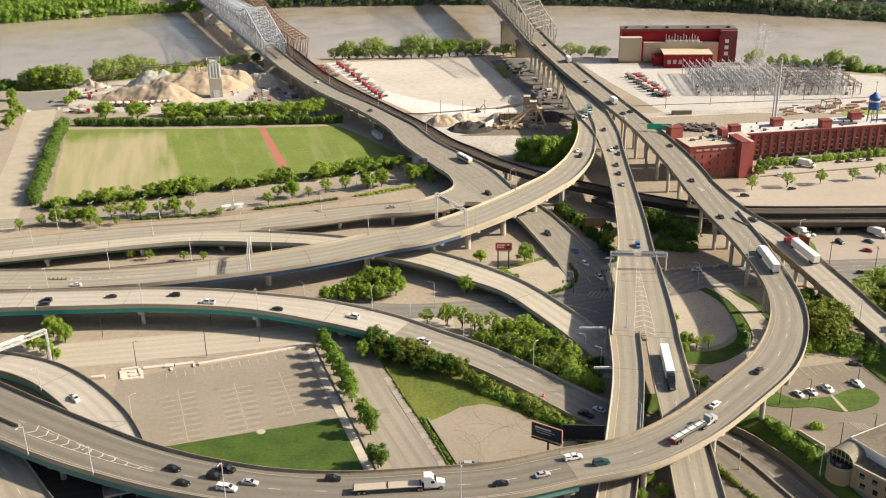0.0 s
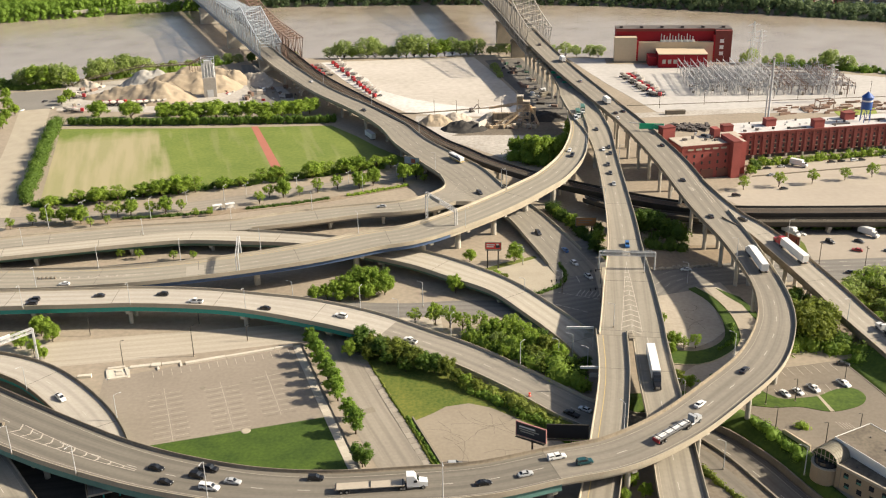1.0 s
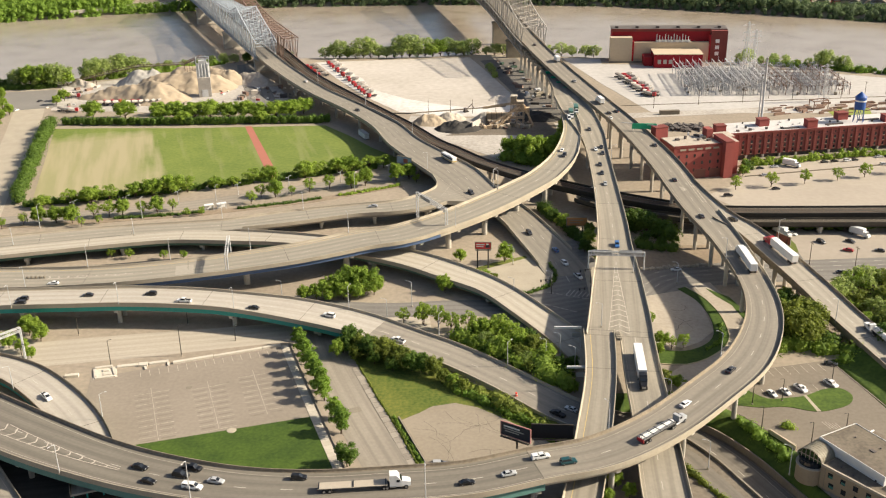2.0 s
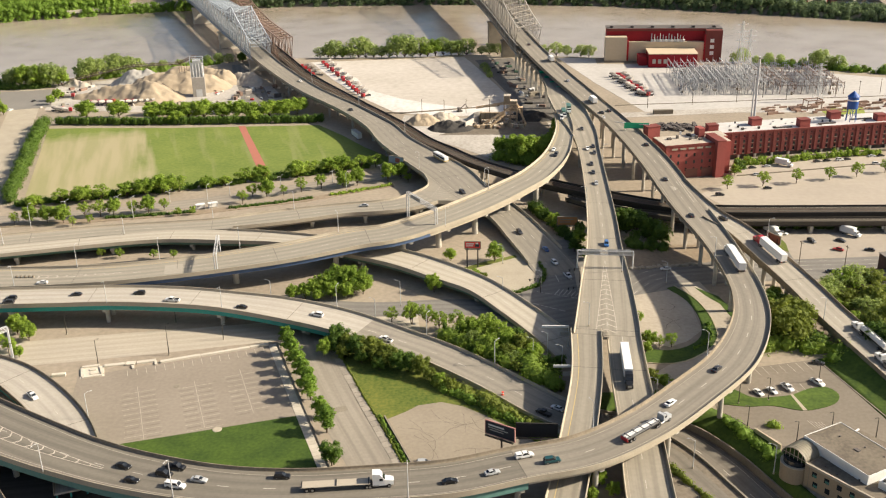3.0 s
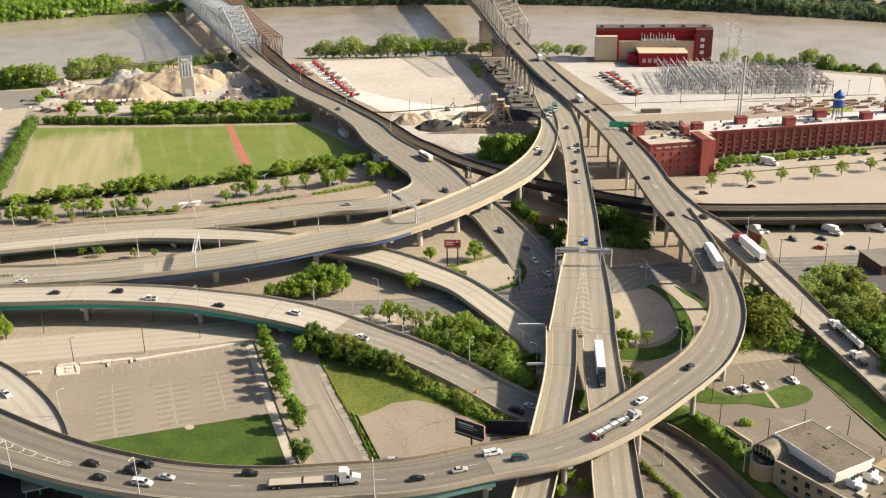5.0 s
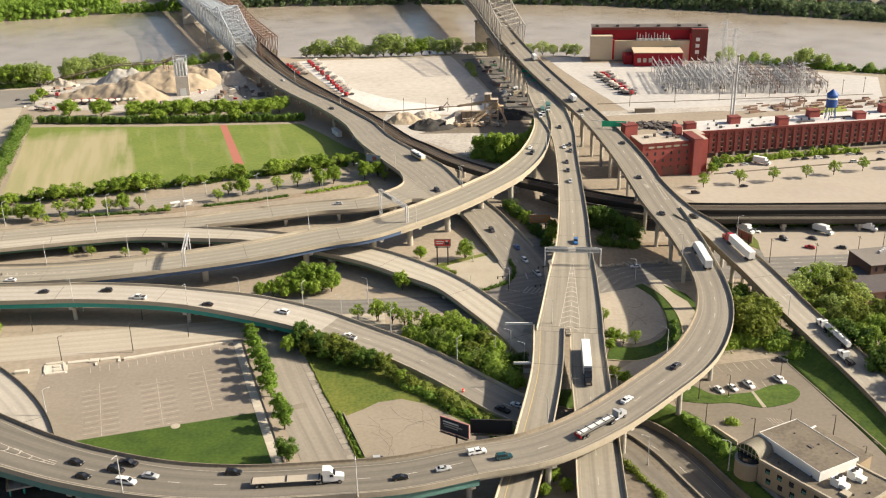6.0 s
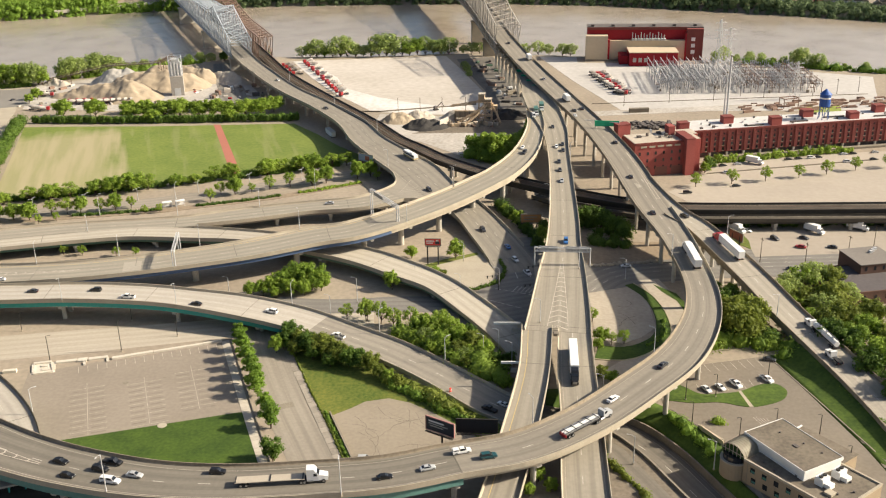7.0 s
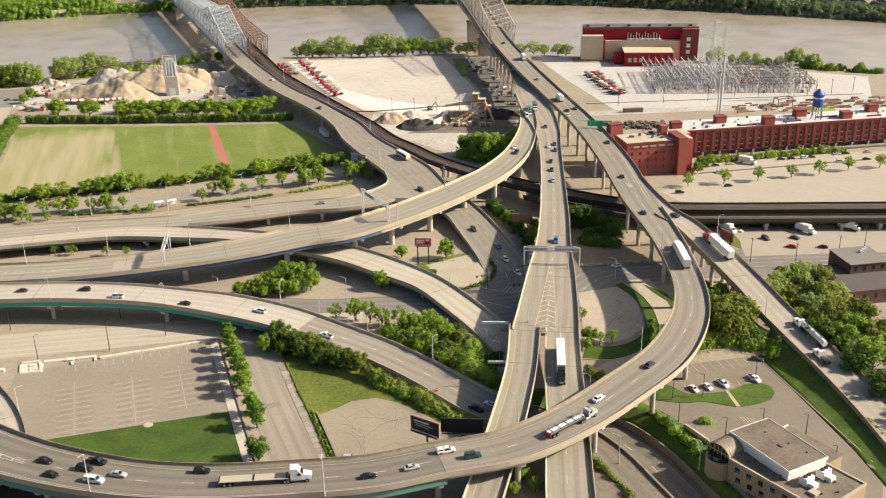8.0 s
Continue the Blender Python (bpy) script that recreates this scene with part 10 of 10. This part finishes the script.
# houses on the far slope
hr = random.Random(31)
for k in range(16):
    x = 326 + k * 7.2 + hr.uniform(-2, 2)
    y = float(far_bank(x)) + 38 + hr.uniform(0, 10)
    z = float(land(np.array(x), np.array(y)))
    root = thing("house", "small pitched-roof house on the far slope", "house", at=(x, y, z), rz=hr.uniform(-20, 20), group="houses on the far slope")
    w, d, h = hr.uniform(3, 4), hr.uniform(3.4, 5), hr.uniform(5, 7)
    bm = bmesh.new()
    box(bm, -w, w, -d, d, -1.5, h)
    part("wall", bm, hr.choice((M_WHITE, M_WHITE, M_CREAM_PANEL, M_BRICK, M_CONC)), root)
    bm = bmesh.new()
    vs = [bm.verts.new(p) for p in ((-w - 0.3, -d - 0.3, h), (w + 0.3, -d - 0.3, h), (w + 0.3, d + 0.3, h), (-w - 0.3, d + 0.3, h), (0, -d - 0.3, h + 3), (0, d + 0.3, h + 3))]
    for f in ((0, 1, 4), (1, 2, 5, 4), (2, 3, 5), (3, 0, 4, 5), (0, 3, 2, 1)):
        bm.faces.new([vs[i] for i in f])
    part("roof", bm, hr.choice((M_ROOF_DARK, M_ROOF_TAN)), root)
    for dx in (-w * 0.5, w * 0.5):
        bm = bmesh.new()
        box(bm, dx - 0.5, dx + 0.5, -d - 0.08, -d + 0.05, h * 0.55, h * 0.8)
        part("window", bm, M_GLASS_DARK, root)

# ---- river bridges ----
def truss_bridge(label, line, s0, s1, half, low, heights, material, panel=11.0, bar_w=0.55):
    """A through truss: two side trusses, portal frames, top bracing; heights: of the top chord over the deck by share of the length."""
    root = thing("truss_bridge", label, "bridge")
    n = int((s1 - s0) / panel)
    ss = np.linspace(s0, s1, n + 1)
    top = lambda k: float(np.interp(k / n, *zip(*heights)))  # noqa: E731
    P = lambda k, side, dz: line.at(ss[k], side * half, dz)[0]  # noqa: E731
    for side in (-1, 1):
        bm = bmesh.new()
        for k in range(n):
            beam(bm, P(k, side, -low), P(k + 1, side, -low), bar_w * 1.3)
            beam(bm, P(k, side, 0.3), P(k + 1, side, 0.3), bar_w)
            a, b = top(k), top(k + 1)
            beam(bm, P(k, side, a), P(k + 1, side, b), bar_w * 1.3)
            beam(bm, P(k, side, -low), P(k, side, a), bar_w)
            if k % 2:
                beam(bm, P(k, side, a), P(k + 1, side, -low), bar_w * 0.8)
            else:
                beam(bm, P(k, side, -low), P(k + 1, side, b), bar_w * 0.8)
            mid = (ss[k] + ss[k + 1]) / 2
            q = line.at(mid, side * half, (a + b) / 2 * 0.5)[0]
            beam(bm, q, line.at(mid, side * half, -low)[0], bar_w * 0.5)
            beam(bm, q, P(k, side, 0.3), bar_w * 0.45)
        part("side_truss", bm, material, root)
    for k in range(n + 1):
        bm = bmesh.new()
        a = top(k)
        beam(bm, P(k, -1, a), P(k, 1, a), bar_w)
        beam(bm, P(k, -1, a - 2.2), P(k, 1, a - 2.2), bar_w * 0.6)
        beam(bm, P(k, -1, a - 2.2), line.at(ss[k], 0, a)[0], bar_w * 0.5)
        beam(bm, P(k, 1, a - 2.2), line.at(ss[k], 0, a)[0], bar_w * 0.5)
        part("portal_frame" if k in (0, n) else "sway_frame", bm, material, root)
        bm = bmesh.new()
        beam(bm, P(k, -1, -low), P(k, 1, -low), bar_w * 1.2)
        part("floor_beam", bm, material, root)
        if k < n:
            bm = bmesh.new()
            b = top(k + 1)
            beam(bm, P(k, -1, a), P(k + 1, 1, b), bar_w * 0.6)
            beam(bm, P(k, 1, a), P(k + 1, -1, b), bar_w * 0.6)
            part("top_bracing", bm, material, root)
    return root


def river_pier(line, s, half, top, label, material=M_CONC_DARK, thick=3.2):
    a, rz, _ = line.at(s)
    root = thing("bridge_pier", label, "bridge pier", at=(a.x, a.y, 0), rz=rz)
    for name, w, d, z0, z1 in (("shaft", thick, half * 2 + 2, -11, top - 1.6), ("pier_cap", thick + 0.8, half * 2 + 3.4, top - 1.58, top), ("footing", thick + 2.6, half * 2 + 5, -12, -4.6)):
        bm = bmesh.new()
        box(bm, -w / 2, w / 2, -d / 2, d / 2, z0, z1, None, 0.4)
        part(name, bm, material, root)


sA = [s for s in np.arange(300, 800, 1.0) if A.at(s)[0].y < 742][0]
sE = [s for s in np.arange(300, 800, 1.0) if E.at(s)[0].y < 741][0]
sJ = [s for s in np.arange(300, 800, 1.0) if J.at(s)[0].y < 731][0]
truss_bridge("tall silver-grey cantilever truss bridge over the river", A, 4, sA + 25, 8.4, 6.5, ((0, 14), (0.2, 18), (0.36, 30), (0.6, 17), (0.72, 27), (0.8, 25), (0.873, 20.7), (0.913, 17.4), (0.957, 14.9), (1, 12.6)), M_SILVER, 10.5, 0.44)
truss_bridge("pale blue steel truss road bridge", E, 4, sE + 8, 7.6, 1.6, ((0, 10.1), (0.34, 12.5), (0.44, 22.9), (0.479, 27.6), (0.562, 19.8), (0.649, 15.6), (0.711, 17.5), (0.793, 19.2), (0.834, 20.4), (0.858, 22.9), (0.881, 27.1), (0.905, 23.4), (0.917, 21.5), (0.951, 16.8), (1, 10.2)), M_BLUE_TRUSS, 7.6, 0.4)
truss_bridge("rust-brown steel railway truss bridge", J, 4, sJ + 4, 5.2, 1.4, ((0, 12.1), (0.354, 16.5), (0.462, 26.8), (0.571, 21.6), (0.656, 27.8), (0.722, 22.1), (0.766, 19.4), (0.816, 17.5), (0.867, 16.2), (0.928, 16.5), (1, 16.3)), M_RUST, 9.5, 0.46)
river_pier(A, sA - 113, 8, 14.6, "massive grey stone river pier of the truss bridge")
river_pier(A, sA - 39, 8, 13.6, "grey concrete bank pier of the truss bridge")
river_pier(E, sE - 250, 8, 10.6, "pale stone river pier of the blue bridge", M_PIER)
river_pier(E, sE - 122, 7, 9.6, "pale stone bank pier of the blue bridge", M_PIER)
river_pier(E, sE - 2, 7, 9.6, "pale concrete end pier of the blue bridge", M_PIER)
river_pier(J, sJ - 119, 5.4, 8.4, "brown stone bank pier of the rail bridge", M_SAND)
river_pier(J, sJ - 254, 6, 9.2, "brown stone river pier of the rail bridge", M_SAND)
river_pier(J, sJ - 11, 5, 8, "brown stone end pier of the rail bridge", M_SAND)
# lower deck below the silver bridge and its approach
LD = Line([(-26.2, 1210.7, 19.72, 13.9), (4.3, 1036.6, 19.13, 13.4), (31.3, 885.4, 18.08, 13), (50.7, 742.1, 16.17, 12.7), (62.2, 671, 16.35, 12.5), (66.8, 614.2, 16.99, 14.1), (67.1, 588.5, 17.52, 15.8)])
root = thing("lower_deck", "shaded lower deck of the double-deck bridge", "viaduct")
bar("deck", LD, [(-1, 0, -0.02), (1, 0, -0.02), (1, 0, -0.9), (-1, 0, -0.9)], M_DECK_GREY, root, uv=True)
for side in (-1, 1):
    bar("parapet", LD, [(side, 0, 0.0), (side, -0.3 * side, 0.0), (side, -0.3 * side, 0.9), (side, 0, 0.9)], M_CONC_DARK, root)
# green cross beams and bents of the stacked approach
for k, s in enumerate(np.arange(sA + 10, sA + 169, 13.4)):
    a, rz, w = A.at(s)
    root = thing("approach_bent", "stacked concrete bent with a green cross beam", "pier", at=(a.x, a.y, 0), rz=rz)
    for o in (-6.4, 6.4):
        bm = bmesh.new()
        box(bm, -0.7, 0.7, o - 0.7, o + 0.7, -0.3, a.z - 3.9, None, 0.1)
        part("column", bm, M_PIER, root)
    for name, z, mm in (("cross_beam", a.z - 3.2, M_CONC_DARK if k < 6 else M_SIGN_GREEN), ("lower_beam", 13.0 + k * 0.12, M_PIER)):
        bm = bmesh.new()
        box(bm, -0.7, 0.7, -7.6, 7.6, z - 0.7, z + 0.7, None, 0.1)
        part(name, bm, mm, root)
# rail track on the viaduct
root = thing("railway_track", "two dark rails lines on the viaduct", "railway")
for off in (-2.6, -1.1, 1.1, 2.6):
    bar("rail", J, [(0, off - 0.06, 0.15), (0, off + 0.06, 0.15), (0, off + 0.06, 0.3), (0, off - 0.06, 0.3)], M_RUST, root)
bm = bmesh.new()
box(bm, -0.13, 0.13, -1.3, 1.3, 0.0, 0.15)
slp = mesh_of("sleeper", bm, M_TRUNK)
for s in np.arange(sJ - 10, min(sJ + 250, J.length), 1.5):
    for off in (-1.85, 1.85):
        shared("sleeper", slp, root, J.stand(s, off))
